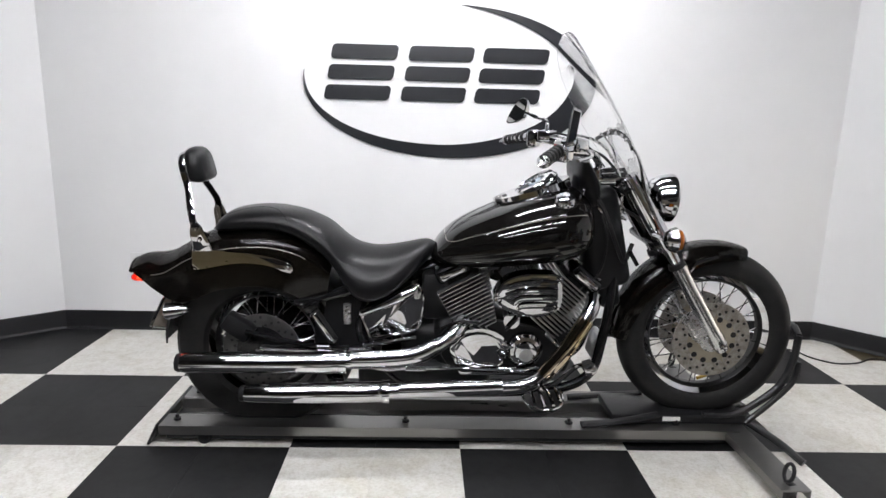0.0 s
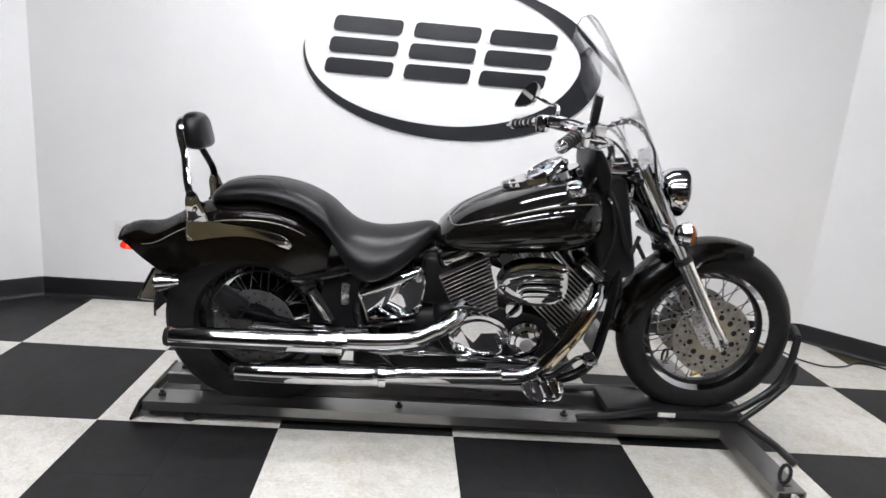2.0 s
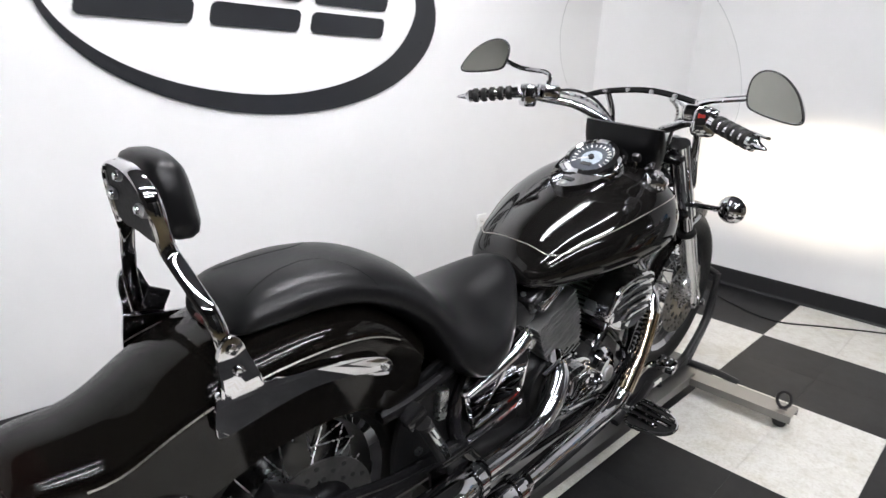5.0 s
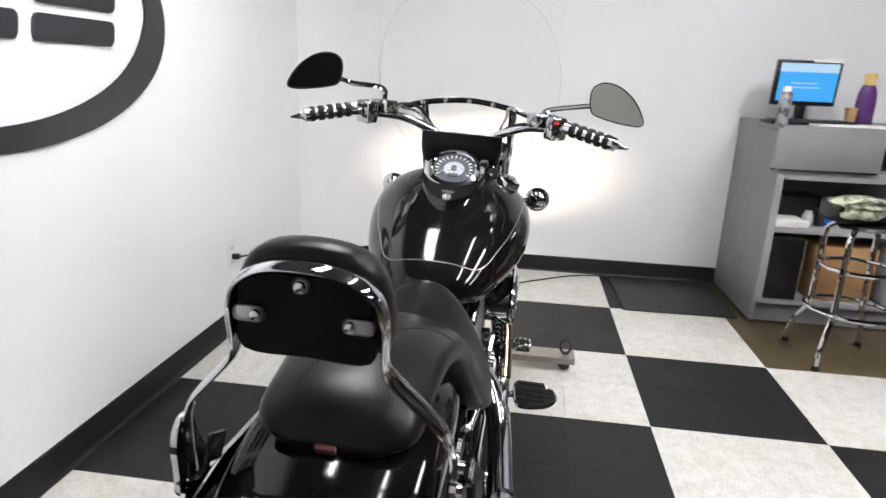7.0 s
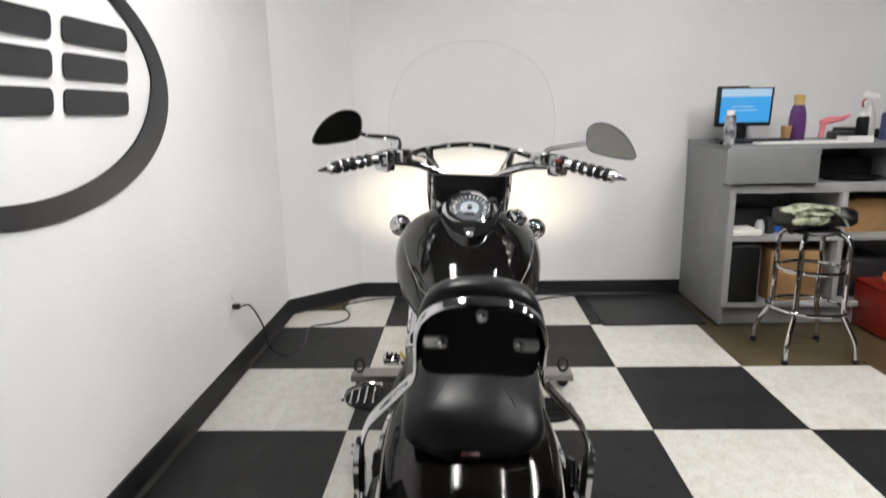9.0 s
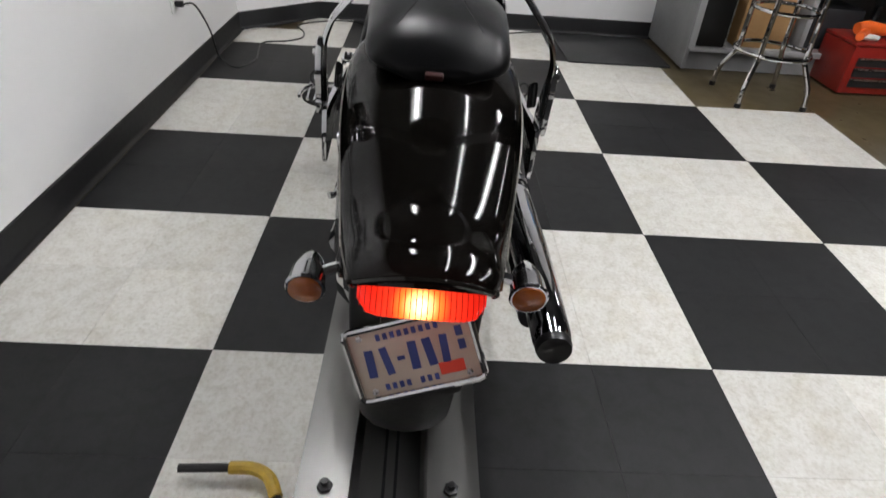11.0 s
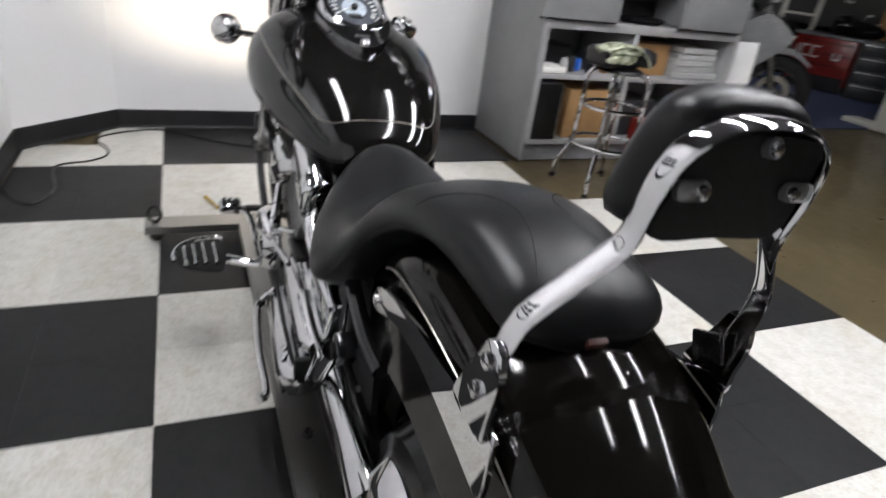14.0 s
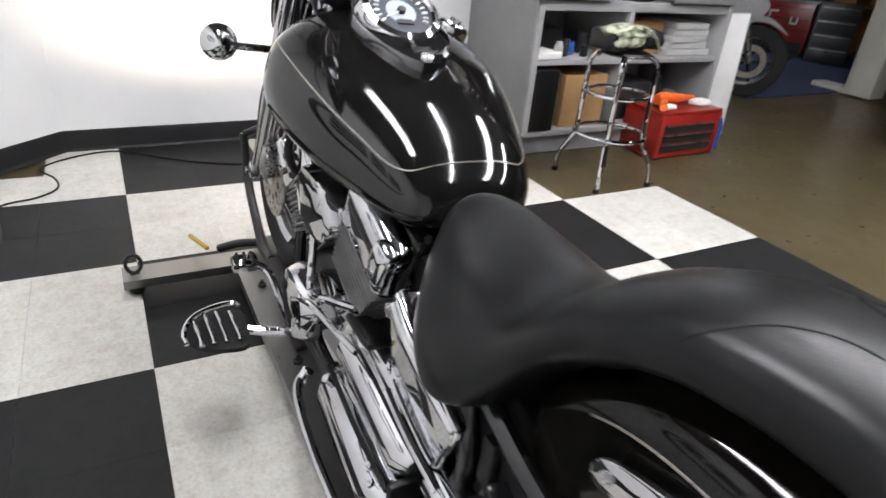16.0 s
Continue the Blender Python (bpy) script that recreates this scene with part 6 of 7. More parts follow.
simple("paper_cup", "small brown cup on the counter", "cup", lathed([(0.022, 0.0), (0.030, 0.09), (0.027, 0.09), (0.019, 0.006)], (3.26, -1.735, CT + 0.001), (0, 0, 1), 18), CARDBOARD)

pk = thing("pink_tool", "pink plastic hand tool lying on the counter", "tool", pose(3.30, -2.02, CT + 0.001))
part("tool_body", tubed([(0, 0.07, 0.10), (0, 0.02, 0.115), (0, -0.05, 0.125), (0, -0.09, 0.145)], [0.018, 0.022, 0.014, 0.008], 10), PINK, pk)
part("tool_handle", tubed([(0, 0.05, 0.11), (0, 0.06, 0.05), (0, 0.065, 0.016)], [0.016, 0.013, 0.016], 10), PINK, pk)

sb = thing("spray_bottle", "clear spray bottle with a white and red trigger", "spray bottle", pose(3.36, -2.255, CT + 0.001))
part("bottle_body", lathed([(0.036, 0.0), (0.038, 0.01), (0.038, 0.12), (0.030, 0.165), (0.014, 0.195), (0.013, 0.215)], (0, 0, 0), (0, 0, 1), 20), surface("cloudy_plastic", (0.6, 0.6, 0.58), 0.35), sb)
part("trigger_head", boxed((-0.02, 0.01, 0.245), (0.035, 0.085, 0.040), (15, 0, 0), 0.010), WHITE_PANEL, sb)
part("trigger", tubed([(-0.02, 0.035, 0.235), (-0.02, 0.055, 0.215), (-0.02, 0.05, 0.185)], 0.006, 8), TOOL_RED, sb)

for k, (x, y, sx, sy, h, a) in enumerate(((3.12, -1.60, 0.16, 0.24, 0.010, 8), (3.14, -1.86, 0.20, 0.26, 0.008, -6), (3.08, -2.02, 0.10, 0.14, 0.032, 3), (3.22, -2.62, 0.2, 0.16, 0.02, -12))):
    simple("paper_sheet", "white papers lying on the counter", "paper", boxed((x, y, CT + 0.001 + h / 2), (sx, sy, h), (0, 0, a), 0.001), PAPER, group="papers on the counter")
for k, (x, y, h) in enumerate(((3.34, -2.09, 0.05), (3.44, -2.18, 0.07), (3.42, -2.40, 0.06), (3.40, -2.58, 0.10))):
    simple("tool_case", "small dark plastic case on the counter", "case", boxed((x, y, CT + 0.001 + h / 2), (0.10, 0.11, h), (0, 0, 20 * k), 0.012), DARK_BOX, group="dark cases")
simple("red_box", "small red box on the counter", "box", boxed((3.14, -2.665, CT + 0.022 + 0.02), (0.07, 0.08, 0.04), (0, 0, 10), 0.006), TOOL_RED)


def blob(c, r, squash, seed):
    bm = bmesh.new()
    bmesh.ops.create_icosphere(bm, subdivisions=3, radius=1.0)
    for v in bm.verts:
        k = 1 + 0.22 * noise.noise(v.co * 1.7 + Vector((seed, 0, 0))) + 0.10 * noise.noise(v.co * 4.1 + Vector((0, seed, 0)))
        p = v.co * k
        v.co = Vector(c) + Vector((p.x * r * squash[0], p.y * r * squash[1], max(-0.75, p.z) * r * squash[2]))
    return bm


# in the shelves
BINDER = surface("grey_white_binder", (0.40, 0.40, 0.39), 0.55, scale=12)
SH, LOW = 0.524, 0.141
simple("white_device", "white flat device on the shelf", "device", boxed((3.10, -1.44, SH + 0.019), (0.16, 0.20, 0.036), (0, 0, 6), 0.008), PAPER)
simple("glass_jar", "small clear jar on the shelf", "jar", lathed([(0.022, 0.0), (0.026, 0.01), (0.026, 0.06), (0.018, 0.075), (0.018, 0.085)], (3.07, -1.545, SH + 0.001), (0, 0, 1), 16), surface("grey_jar", (0.4, 0.4, 0.4), 0.2))
simple("dark_case", "dark case at the back of the shelf", "case", boxed((3.35, -1.55, SH + 0.066), (0.22, 0.30, 0.13), (0, 0, 0), 0.02), DARK_BOX)
simple("cardboard_box", "brown cardboard box on the shelf", "box", boxed((3.27, -2.175, SH + 0.094), (0.30, 0.31, 0.186), (0, 0, 2), 0.004), CARDBOARD)
for k in range(5):
    simple("binder", "white binder lying in a stack on the shelf", "binder", boxed((3.22 + 0.01 * (k % 2), -2.535 + 0.012 * (k % 3), SH + 0.020 + 0.037 * k), (0.30, 0.34 - 0.02 * k, 0.034), (0, 0, 3 * (k % 3) - 3), 0.003), BINDER, group="stacked binders")
simple("dark_cloth", "black cloth heaped in the open counter cubby", "cloth", blob((3.13, -2.06, 0.839), 0.10, (1.0, 1.6, 0.24), 21), BACKING)
simple("cubby_case", "dark case at the back of the counter cubby", "case", boxed((3.36, -2.08, 0.881), (0.24, 0.36, 0.12), (0, 0, 3), 0.015), DARK_BOX)
for k, (x, y, r, h, mat) in enumerate(((3.12, -1.625, 0.024, 0.090, DARK_BOX), (3.16, -1.685, 0.028, 0.070, BLUE_LIQUID), (3.10, -1.745, 0.022, 0.060, SMOKE), (3.20, -1.800, 0.030, 0.110, DARK_BOX), (3.13, -1.870, 0.026, 0.085, CARDBOARD))):
    simple("small_tin", "small dark tin standing on the shelf", "tin", lathed([(r * 0.94, 0.0), (r, 0.004), (r, h - 0.006), (r * 0.94, h), (0.0, h)], (x, y, SH + 0.001), (0, 0, 1), 18), mat, group="tins on the shelf")
pc = thing("computer_tower", "black computer tower standing in the counter", "computer", pose(3.20, -1.455, LOW + 0.001))
part("case", boxed((0, 0, 0.165), (0.36, 0.17, 0.33), bevel=0.006), DARK_BOX, pc)
part("front_panel", boxed((-0.185, 0, 0.165), (0.012, 0.165, 0.325), bevel=0.004), SMOKE, pc)
part("front_trim", boxed((-0.19, -0.080, 0.165), (0.012, 0.006, 0.32)), STEEL, pc)
simple("cardboard_carton", "brown cardboard carton in the counter", "box", boxed((3.22, -1.765, LOW + 0.146), (0.34, 0.30, 0.29), (0, 0, 0), 0.004), CARDBOARD)
simple("dark_bin", "dark plastic bin in the counter", "bin", boxed((3.25, -2.18, LOW + 0.115), (0.30, 0.30, 0.23), (0, 0, 0), 0.02), DARK_BOX)
simple("dark_bottle", "dark bottle in the counter", "bottle", lathed([(0.035, 0.0), (0.035, 0.14), (0.014, 0.19), (0.014, 0.25)], (3.12, -2.40, LOW + 0.001), (0, 0, 1), 18), SMOKE)
simple("tin_can", "grey tin in the counter", "tin", lathed([(0.04, 0.0), (0.04, 0.15), (0.036, 0.155), (0.0, 0.155)], (3.14, -2.53, LOW + 0.001), (0, 0, 1), 20), surface("grey_tin", (0.3, 0.3, 0.3), 0.3, metal=0.8))

board = thing("leaning_panel", "white board leaning against the counter end", "panel", pose(3.06, -2.88, 0.002, 0, 0, -12))
part("panel_face", boxed((0.0, 0.0, 0.385), (0.022, 0.19, 0.77), (-3, 0, 0), 0.002), WHITE_PANEL, board)
part("panel_edge", boxed((0.0, -0.098, 0.385), (0.024, 0.008, 0.77), (-3, 0, 0), 0.002), COUNTER, board)


mat = tagged(part("rubber_mat", boxed((3.32, -0.975, 0.0075), (0.58, 0.60, 0.010), (0, 0, 1), 0.003), surface("black_rubber_mat", (0.010, 0.010, 0.011), 0.5, scale=18, other=(0.018, 0.018, 0.019), bump=0.4, bump_scale=120),
                  None, "thin black rubber mat lying before the counter"), category="mat")


# ---- stool and tool box ----
def stool(x, y, turn):
    s = thing("bar_stool", "chrome tubular bar stool frame with a bag on it", "stool", pose(x, y, 0, 0, 0, turn))
    for k in range(4):
        q = math.pi / 4 + k * math.pi / 2
        c, d = math.cos(q), math.sin(q)
        pts = [(0.238 * c, 0.238 * d, 0.012), (0.228 * c, 0.228 * d, 0.10), (0.176 * c, 0.176 * d, 0.205), (0.165 * c, 0.165 * d, 0.25), (0.160 * c, 0.160 * d, 0.50), (0.158 * c, 0.158 * d, 0.585),
               (0.120 * c, 0.120 * d, 0.628), (0.03 * c, 0.03 * d, 0.632)]
        leg = part("leg", tubed(pts, 0.0125, 10, 4), CHROME, s, "bent chrome leg")
        part("foot_cap", rod((0.239 * c, 0.239 * d, 0.0), (0.2385 * c, 0.2385 * d, 0.022), 0.0165, 12), SMOKE, leg)
    for z, r in ((0.245, 0.178), (0.445, 0.150)):
        part("foot_ring", tubed([(r * math.cos(2 * math.pi * k / 32), r * math.sin(2 * math.pi * k / 32), z) for k in range(32)], 0.0095, 8, 1, True), CHROME, s, "chrome foot ring")
    part("seat_plate", lathed([(0.0, 0.622), (0.11, 0.626), (0.12, 0.632), (0.11, 0.645), (0.0, 0.647)], (0, 0, 0), (0, 0, 1), 28), SMOKE, s)


stool(2.632, -1.605, 0)

bag = thing("riding_bag", "pale green and black gear bag lying on the stool", "bag", pose(2.632, -1.555, 0.650))
part("bag_base", boxed((0.0, 0.06, 0.050), (0.17, 0.13, 0.095), (0, 0, 8), 0.022, 3), SMOKE, bag, "dark boxy end of the bag")
part("bag_middle", blob((0.0, -0.04, 0.042), 0.10, (0.9, 1.3, 0.52), 3), SMOKE, bag)
part("bag_flap", blob((-0.03, 0.0, 0.088), 0.095, (0.95, 1.45, 0.34), 8), CLOTH, bag, "pale green mottled cloth flap")
part("fold", blob((-0.085, 0.02, 0.060), 0.055, (0.55, 1.7, 0.75), 14), CLOTH, bag)
part("bag_end", blob((-0.02, -0.165, 0.050), 0.062, (0.9, 1.1, 0.85), 5), SMOKE, bag)
part("strap", tubed([(-0.10, 0.12, 0.085), (-0.115, 0.02, 0.125), (-0.11, -0.10, 0.075), (-0.12, -0.14, 0.02)], 0.012, 8, 5, flat=(1, 0.3)), CLOTH, bag)


def tool_box():
    t = thing("tool_box", "red metal tool box with three drawers standing on the floor", "tool box", pose(2.925, -2.365, 0.0, 0, 0, 1))
    part("case", boxed((0, 0, 0.128), (0.29, 0.50, 0.252), bevel=0.008), TOOL_RED, t)
    part("lid", boxed((0.0, 0, 0.264), (0.294, 0.505, 0.020), bevel=0.008), TOOL_RED, t)
    for k in range(3):
        z = 0.062 + 0.056 * k
        dr = part("drawer", boxed((-0.146, 0.0, z), (0.010, 0.41, 0.046), bevel=0.002), DARK_BOX, t, "dark drawer front")
        part("drawer_pull", boxed((-0.154, 0.0, z + 0.019), (0.010, 0.40, 0.008), bevel=0.002), STEEL, dr, "silver drawer pull")
    for y in (-0.237, 0.237):
        part("corner_post", boxed((-0.148, y, 0.13), (0.010, 0.026, 0.25), bevel=0.003), TOOL_RED, t)


tool_box()
gun = thing("heat_gun", "orange plastic hand tool lying on the tool box", "tool", pose(2.90, -2.26, 0.275, 0, 0, 8))
part("tool_body", tubed([(0, 0.10, 0.045), (0, 0.04, 0.048), (0, -0.06, 0.040), (0, -0.20, 0.036), (0, -0.26, 0.034)], [0.030, 0.040, 0.032, 0.017, 0.012], 12), ORANGE, gun)
part("tool_grip", tubed([(-0.02, 0.06, 0.035), (-0.06, 0.11, 0.026), (-0.085, 0.14, 0.024)], [0.024, 0.020, 0.022], 10), ORANGE, gun)
simple("rag", "white rag lying on the tool box", "rag", blob((2.88, -2.52, 0.293), 0.06, (0.9, 1.3, 0.35), 11), PAPER)
simple("shop_towel", "crumpled pale rag on the tool box", "rag", blob((2.84, -2.22, 0.289), 0.045, (0.9, 1.2, 0.35), 17), PAPER)
wb = thing("blue_spray_bottle", "blue spray bottle standing beside the tool box", "spray bottle", pose(2.86, -2.70, 0.0))
part("bottle_body", lathed([(0.036, 0.001), (0.038, 0.01), (0.038, 0.14), (0.028, 0.185), (0.014, 0.205), (0.013, 0.22)], (0, 0, 0), (0, 0, 1), 20), BLUE_LIQUID, wb)
part("trigger_head", boxed((0, 0.015, 0.245), (0.026, 0.080, 0.036), (12, 0, 0), 0.008), WHITE_PANEL, wb)


# ---- the workshop beyond ----
tagged(part("floor_mat", boxed((5.6, -6.2, 0.001), (3.6, 3.9, 0.012), (0, 0, 0), 0.004), BLUE_MAT, None, "blue floor covering in the workshop", 0), category="mat", kind="structure")
post = thing("white_post", "cream painted post with a wide foot", "post", pose(3.62, -5.62, 0.0))
part("post_shaft", boxed((0.0, 0, 1.38), (0.26, 0.22, 2.74), bevel=0.006), COLUMN, post)
part("post_foot", boxed((0.26, -0.02, 0.025), (0.42, 0.20, 0.05), bevel=0.006), COLUMN, post)


def far_bike(m, paint, label):
    b = thing("parked_motorcycle", label, "motorcycle", m, "parked motorcycles")
    for x in (0, 1.38):
        w = part("wheel", lathed([(0.20, -0.05), (0.29, -0.055), (0.30, -0.03), (0.305, 0), (0.30, 0.03), (0.29, 0.055), (0.20, 0.05), (0.19, 0)], (x, 0, 0.305), (0, 1, 0), 36, True), RUBBER, b)
        part("rim", lathed([(0.185, -0.03), (0.205, -0.045), (0.205, 0.045), (0.185, 0.03)], (x, 0, 0.305), (0, 1, 0), 32, True), STEEL, w)
        for k in range(5):
            q = 2 * math.pi * k / 5
            part("spoke", rod((x + 0.03 * math.cos(q), 0, 0.305 + 0.03 * math.sin(q)), (x + 0.19 * math.cos(q), 0, 0.305 + 0.19 * math.sin(q)), 0.014, 6), SMOKE, w)
        part("brake_disc", lathed([(0.09, -0.062), (0.14, -0.062), (0.14, -0.058), (0.09, -0.058)], (x, 0, 0.305), (0, 1, 0), 28, True), DISC, w)
    part("fairing", slab(bmesh.new(), smooth_outline([(0.95, 0.50), (1.10, 0.45), (1.26, 0.58), (1.40, 0.74), (1.32, 0.85), (1.18, 0.92), (1.02, 0.84), (0.90, 0.68)], 4), lambda u, v, h: (u, -0.16 + h, v), 0.32, 0.06), paint, b)
    part("front_fender", slab(bmesh.new(), smooth_outline([(1.12, 0.56), (1.25, 0.66), (1.45, 0.66), (1.62, 0.54), (1.45, 0.62), (1.28, 0.61)], 3), lambda u, v, h: (u, -0.06 + h, v), 0.12, 0.01), paint, b)
    part("tank", blob((0.80, 0, 0.86), 0.22, (1.15, 0.75, 0.62), 4), paint, b)
    part("tail", slab(bmesh.new(), smooth_outline([(-0.30, 1.0), (-0.05, 0.92), (0.35, 0.80), (0.62, 0.80), (0.45, 0.72), (0.1, 0.78)], 3), lambda u, v, h: (u, -0.10 + h, v), 0.20, 0.03), paint, b)
    part("engine", boxed((0.72, 0, 0.46), (0.46, 0.30, 0.34), (0, 0, 0), 0.05), ENGINE, b)
    for s in (-1, 1):
        part("fork_leg", rod((1.38, s * 0.10, 0.305), (1.16, s * 0.10, 0.95), 0.026), STEEL, b)
        part("swing_arm", rod((0.0, s * 0.11, 0.305), (0.55, s * 0.10, 0.40), 0.03), STEEL, b)
        part("handlebar", tubed([(1.14, s * 0.06, 1.0), (1.12, s * 0.22, 1.03), (1.04, s * 0.36, 1.0)], 0.013, 8), SMOKE, b)
    part("muffler", rod((0.45, -0.17, 0.42), (-0.12, -0.19, 0.55), 0.05, 14), STEEL, b)
    return b


far_bike(pose(4.88, -3.25, 0.0, 4, 0, 225), GREY_FAIRING, "grey sport motorcycle parked behind the counter")
far_bike(pose(8.0, -7.1, 0.0, 4, 0, 195), SMOKE, "black motorcycle parked deep in the workshop")
far_bike(pose(8.1, -8.1, 0.0, 4, 0, 195), SMOKE, "black motorcycle parked deep in the workshop")

chest = thing("tool_chest", "red rolling tool chest with pale marks on its front", "tool chest", pose(5.641, -7.072, 0.0, 0, 0, -65.2))
part("chest_body", boxed((0, 0, 0.36), (0.60, 0.70, 0.54), bevel=0.012), TOOL_RED, chest)
part("chest_top", boxed((0, 0, 0.645), (0.64, 0.75, 0.03), bevel=0.005), DARK_BOX, chest)
part("chest_base", boxed((0.02, 0, 0.05), (0.50, 0.66, 0.08)), DARK_BOX, chest)
for k in range(4):
    part("drawer_line", boxed((-0.302, 0, 0.18 + 0.13 * k), (0.006, 0.66, 0.008)), SMOKE, chest)
for y_, z_, w_, h_ in ((0.29, 0.45, 0.020, 0.13), (0.205, 0.51, 0.10, 0.022), (0.205, 0.39, 0.10, 0.022), (0.245, 0.45, 0.020, 0.13), (0.085, 0.51, 0.10, 0.022), (0.085, 0.39, 0.10, 0.022), (0.125, 0.45, 0.020, 0.13),
                       (-0.16, 0.39, 0.08, 0.022), (-0.195, 0.43, 0.018, 0.07), (-0.125, 0.43, 0.018, 0.07)):
    part("mark_bar", boxed((-0.305, y_, z_), (0.004, w_, h_)), PAPER, chest)
part("bench_lip", boxed((-0.322, 0, 0.645), (0.012, 0.76, 0.034), bevel=0.003), GREY_FAIRING, chest, "pale grey front edge")
# Dark strip laid on the lower front in place of shade.
part("lower_shade", boxed((-0.304, -0.02, 0.13), (0.006, 0.62, 0.10)), DARK_BOX, chest)
cab = thing("drawer_cabinet", "dark grey steel drawer cabinet", "cabinet", pose(5.070, -7.186, 0.0, 0, 0, -51.8))
part("cabinet_body", boxed((0, 0, 0.34), (0.50, 0.44, 0.66), bevel=0.008), surface("dark_grey_steel", (0.045, 0.047, 0.05), 0.4), cab)
for k in range(4):
    dr = part("drawer", boxed((-0.252, 0, 0.11 + 0.155 * k), (0.012, 0.41, 0.145), bevel=0.003), surface("grey_steel_drawer", (0.06, 0.062, 0.066), 0.35), cab)
    part("drawer_pull", boxed((-0.264, 0, 0.16 + 0.155 * k), (0.012, 0.39, 0.012)), STEEL, dr)
shelf = thing("wooden_shelving", "tall wooden storage shelves with dark goods", "shelves", pose(5.24, -7.95, 0.0))
for y in (-0.45, 0.45):
    part("upright", boxed((0, y, 1.1), (0.35, 0.04, 2.2)), WOOD, shelf)
for k in range(5):
    part("shelf_board", boxed((0, 0, 0.12 + 0.5 * k), (0.35, 0.86, 0.03)), WOOD, shelf)
part("back_board", boxed((0.18, 0, 1.1), (0.01, 0.9, 2.2)), WOOD, shelf)


loose = thing("loose_saddle", "black motorcycle saddle lying on the bench", "saddle", pose(5.42, -7.16, 0.66, 0, 0, -62))
part("seat_pad", blob((0, 0, 0.085), 0.16, (0.9, 1.9, 0.62), 21), LEATHER, loose)
part("seat_hump", blob((0.0, 0.20, 0.15), 0.10, (0.9, 1.1, 0.8), 23), LEATHER, loose)

peg = thing("tool_wall", "dark tool board with small pale tags and hanging tools", "tool board", pose(6.05, -7.55, 0.0, 0, 0, -62))
part("board", boxed((0, 0, 1.25), (0.03, 2.0, 1.1), bevel=0.004), WORKSHOP, peg)
random.seed(5)
for k in range(26):
    y_, z_ = random.uniform(-0.92, 0.92), 0.80 + 0.11 * (k % 8) + random.uniform(-0.02, 0.02)
    if k % 3:
        part("tag", boxed((-0.018, y_, z_), (0.004, random.uniform(0.05, 0.12), 0.030), (random.uniform(-8, 8), 0, 0)), PAPER, peg, "small pale tag")
    else:
        part("hanging_tool", rod((-0.028, y_, z_ + 0.06), (-0.030, y_ + random.uniform(-0.04, 0.04), z_ - 0.10), 0.010, 8), STEEL, peg, "steel hand tool")

steps = thing("step_ladder", "pale aluminium step ladder leaning in the workshop", "ladder", pose(6.15, -6.95, 0.0, 0, 0, -62))
for y_ in (-0.2, 0.2):
    part("rail", boxed((0.0, y_, 0.95), (0.03, 0.06, 1.9), (0, 9, 0), 0.006), COLUMN, steps)
for k in range(6):
    part("step", boxed((-0.12 + 0.045 * k, 0, 0.25 + 0.29 * k), (0.08, 0.36, 0.03), bevel=0.004), COLUMN, steps)

tagged(part("door_beam", boxed((2.95, -5.15, HEIGHT / 2), (0.16, 0.10, HEIGHT), (0, 0, 20), 0.006), surface("dark_brown_beam_paint", (0.035, 0.031, 0.027), 0.5, scale=6), None,
            "dark brown steel beam beside the cream post"), category="post", kind="structure")


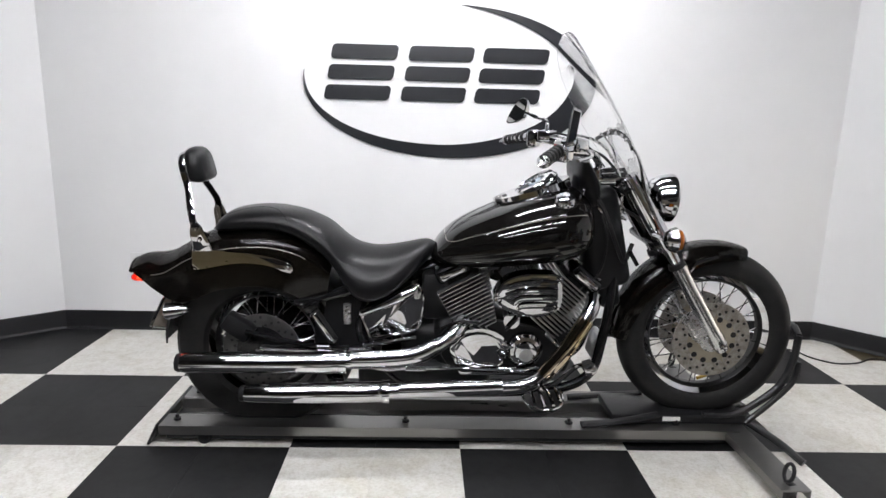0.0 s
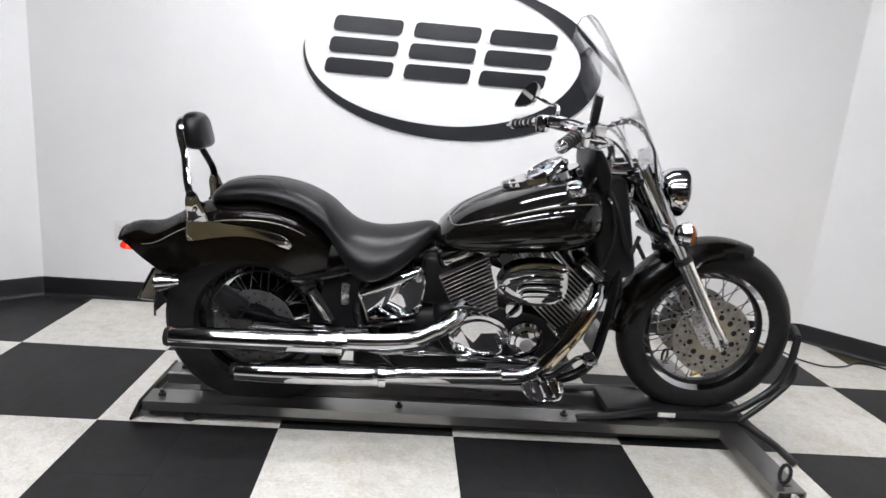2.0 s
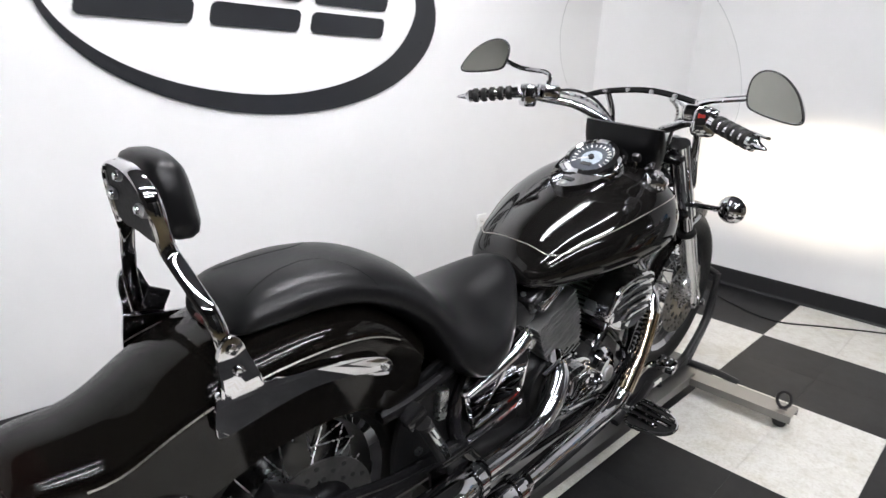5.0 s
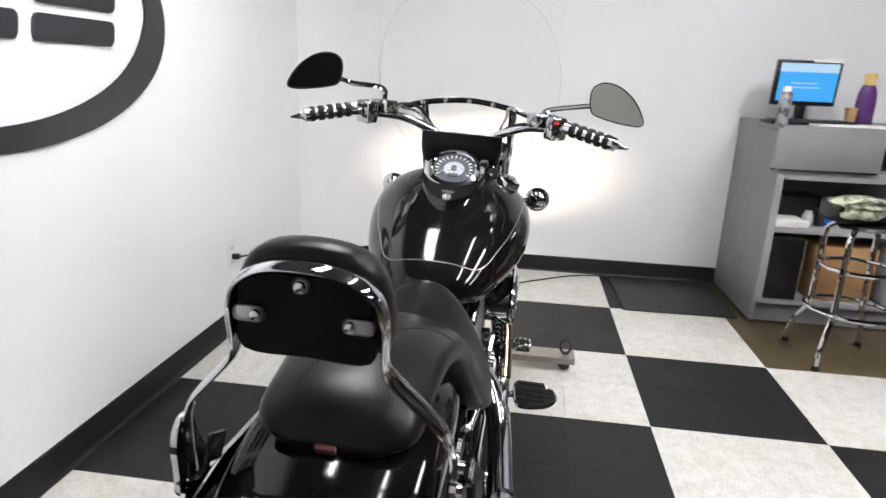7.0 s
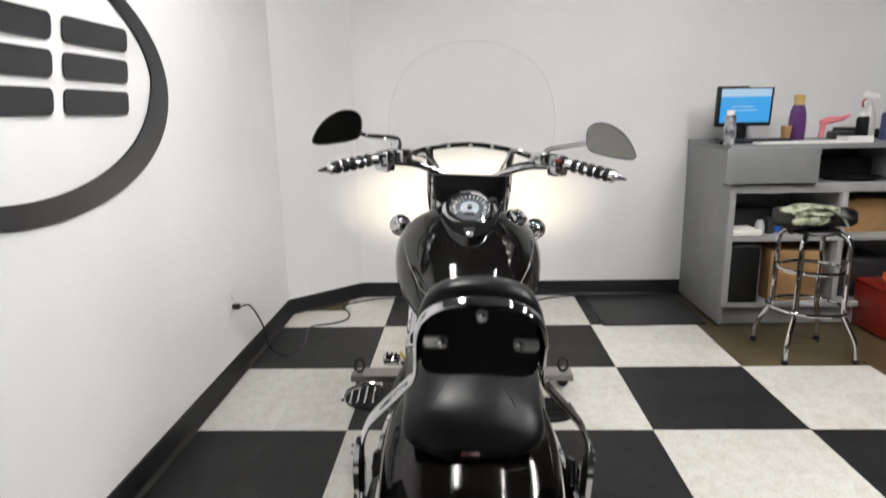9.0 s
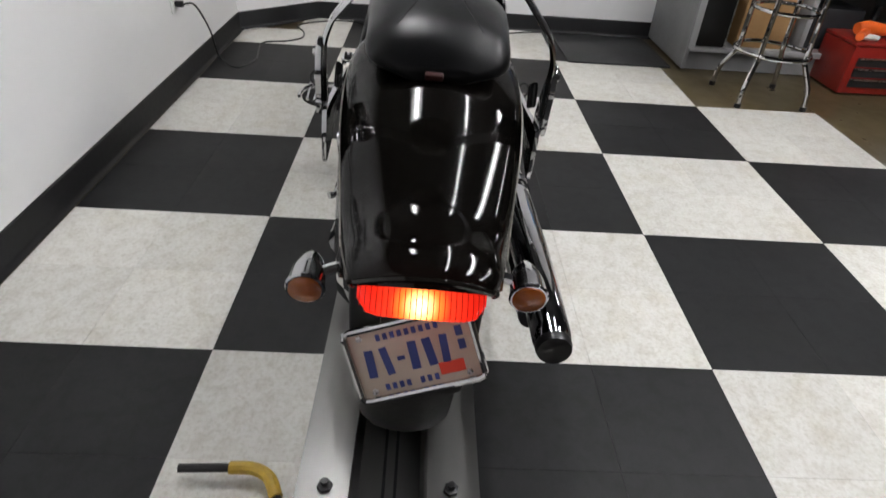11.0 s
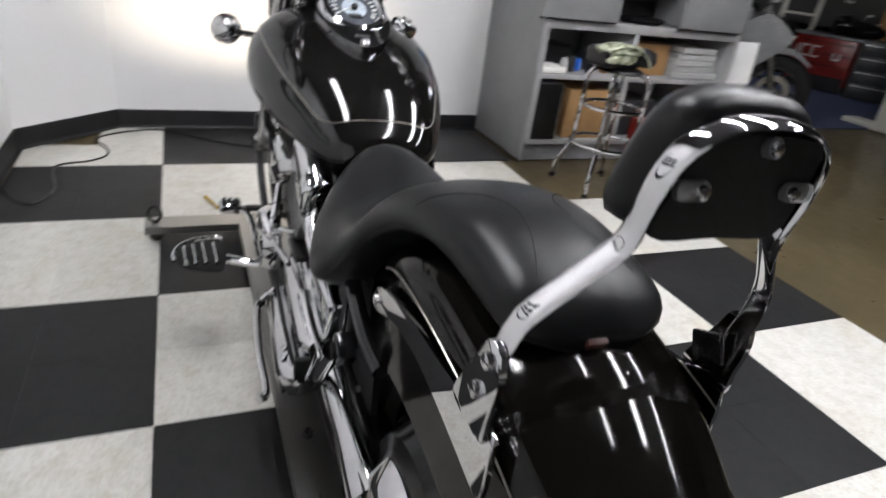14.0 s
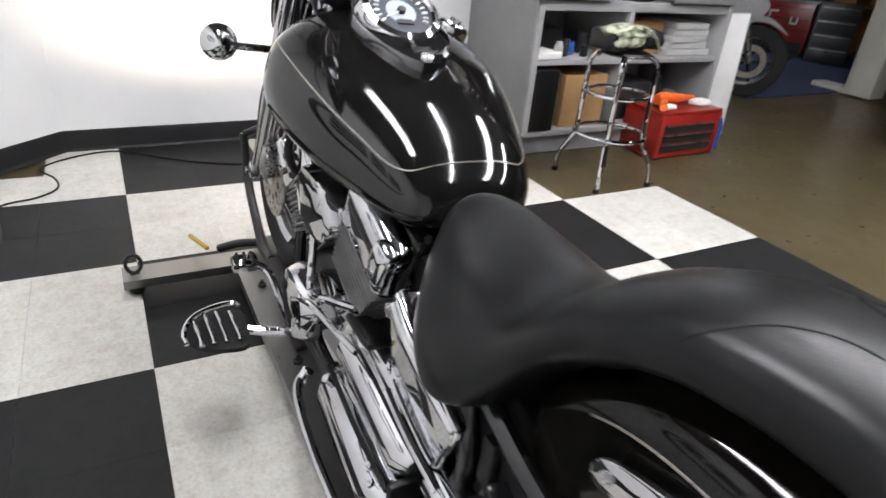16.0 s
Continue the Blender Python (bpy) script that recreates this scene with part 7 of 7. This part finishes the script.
def dark_vehicle():
    v = thing("parked_quad", "black four-wheeled off-road vehicle standing in the shade", "vehicle", pose(2.15, -4.12, 0.0, 0, 0, 8))
    for x, y in ((0, 0), (-1.25, 0), (0, -0.85), (-1.25, -0.85)):
        w = part("wheel", lathed([(0.13, -0.11), (0.26, -0.125), (0.30, -0.10), (0.315, -0.05), (0.318, 0.05), (0.30, 0.10), (0.26, 0.125), (0.13, 0.11)], (x, y, 0.318), (0, 1, 0), 36, True), RUBBER, v, "knobbly black tyre")
        part("rim", lathed([(0.0, 0.04), (0.11, 0.05), (0.14, 0.105), (0.15, 0.11), (0.15, 0.08), (0.0, 0.03)], (x, y, 0.318), (0, 1 if y == 0 else -1, 0), 28), BACKING, w)
        bm = bmesh.new()
        for k in range(26):
            q = 2 * math.pi * k / 26
            box(bm, (x + 0.318 * math.cos(q), y + 0.05 * (1 if k % 2 else -1), 0.318 + 0.318 * math.sin(q)), (0.022, 0.10, 0.030), (0, -math.degrees(q), 0))
        part("tread", bm, RUBBER, w, "", 0)
        arch = [(x + 0.40 * math.cos(radians(a)), y + 0.02, 0.34 + 0.40 * math.sin(radians(a))) for a in (15, 45, 75, 105, 135, 165)]
        part("fender", tubed(arch, 0.13, 10, 4, flat=(1.0, 0.16), up=(0, 0, 1)), FRAME, v)
    part("body", boxed((-0.62, -0.42, 0.80), (1.7, 0.62, 0.30), bevel=0.10), FRAME, v)
    part("cab_panel", boxed((-0.50, -0.12, 1.28), (1.15, 0.05, 1.35), (0, 0, 0), 0.02), SMOKE, v, "tall black side panel")
    part("seat", boxed((-0.80, -0.42, 1.02), (0.75, 0.36, 0.16), bevel=0.06), LEATHER, v)
    part("frame", boxed((-0.62, -0.42, 0.45), (1.1, 0.40, 0.40), bevel=0.03), SMOKE, v)
    part("roll_cage", tubed([(0.15, -0.1, 0.9), (0.0, -0.12, 1.5), (-0.3, -0.14, 1.85), (-1.0, -0.14, 1.85), (-1.3, -0.12, 1.4), (-1.35, -0.1, 0.9)], 0.025, 10), FRAME, v)
    part("roll_cage", tubed([(0.15, -0.74, 0.9), (0.0, -0.72, 1.5), (-0.3, -0.70, 1.85), (-1.0, -0.70, 1.85), (-1.3, -0.72, 1.4), (-1.35, -0.74, 0.9)], 0.025, 10), FRAME, v)
    part("roof", boxed((-0.65, -0.42, 1.88), (0.8, 0.66, 0.03), bevel=0.01), SMOKE, v)


dark_vehicle()


# ---- the chequered floor, tile by tile ----
floor = tagged(part("floor", boxed((0.0, 0.0, -0.0035), (0.02, 0.02, 0.004)), BASE, None, "black and white chequered vinyl tile floor", 0), category="floor", kind="structure")
T = S / 2
_bm = boxed((0, 0, -0.002), (T - 0.0007, T - 0.0007, 0.008))
proto = {}
for key_, mat_ in (("white", WHITE_TILE), ("black", BLACK_TILE)):
    me_ = bpy.data.meshes.new("tile")
    _bm.to_mesh(me_)
    me_.materials.append(mat_)
    proto[key_] = me_
_bm.free()


def on_floor(x, y):
    """Whether a tile's middle lies on the laid floor."""
    if y > NORTH or x > EAST or y < -3 * S:
        return False
    if y < -2 * S and x > 4 * S:
        return False
    if x - 3.285 > (NORTH - y) * 0.93 + 0.02:
        return False
    if y - 0.40 > (x + 1.92) * 0.805 + 0.1:
        return False
    return True


for i in range(-8, 13):
    for j in range(-6, 5):
        x, y = (i + 0.5) * T, (j + 0.5) * T
        if on_floor(x, y):
            white = (math.floor(i / 2) + math.floor(j / 2)) % 2 == 0
            ob = new("tile", proto["white" if white else "black"])
            ob.parent = floor
            ob.location = (x, y, 0.0)
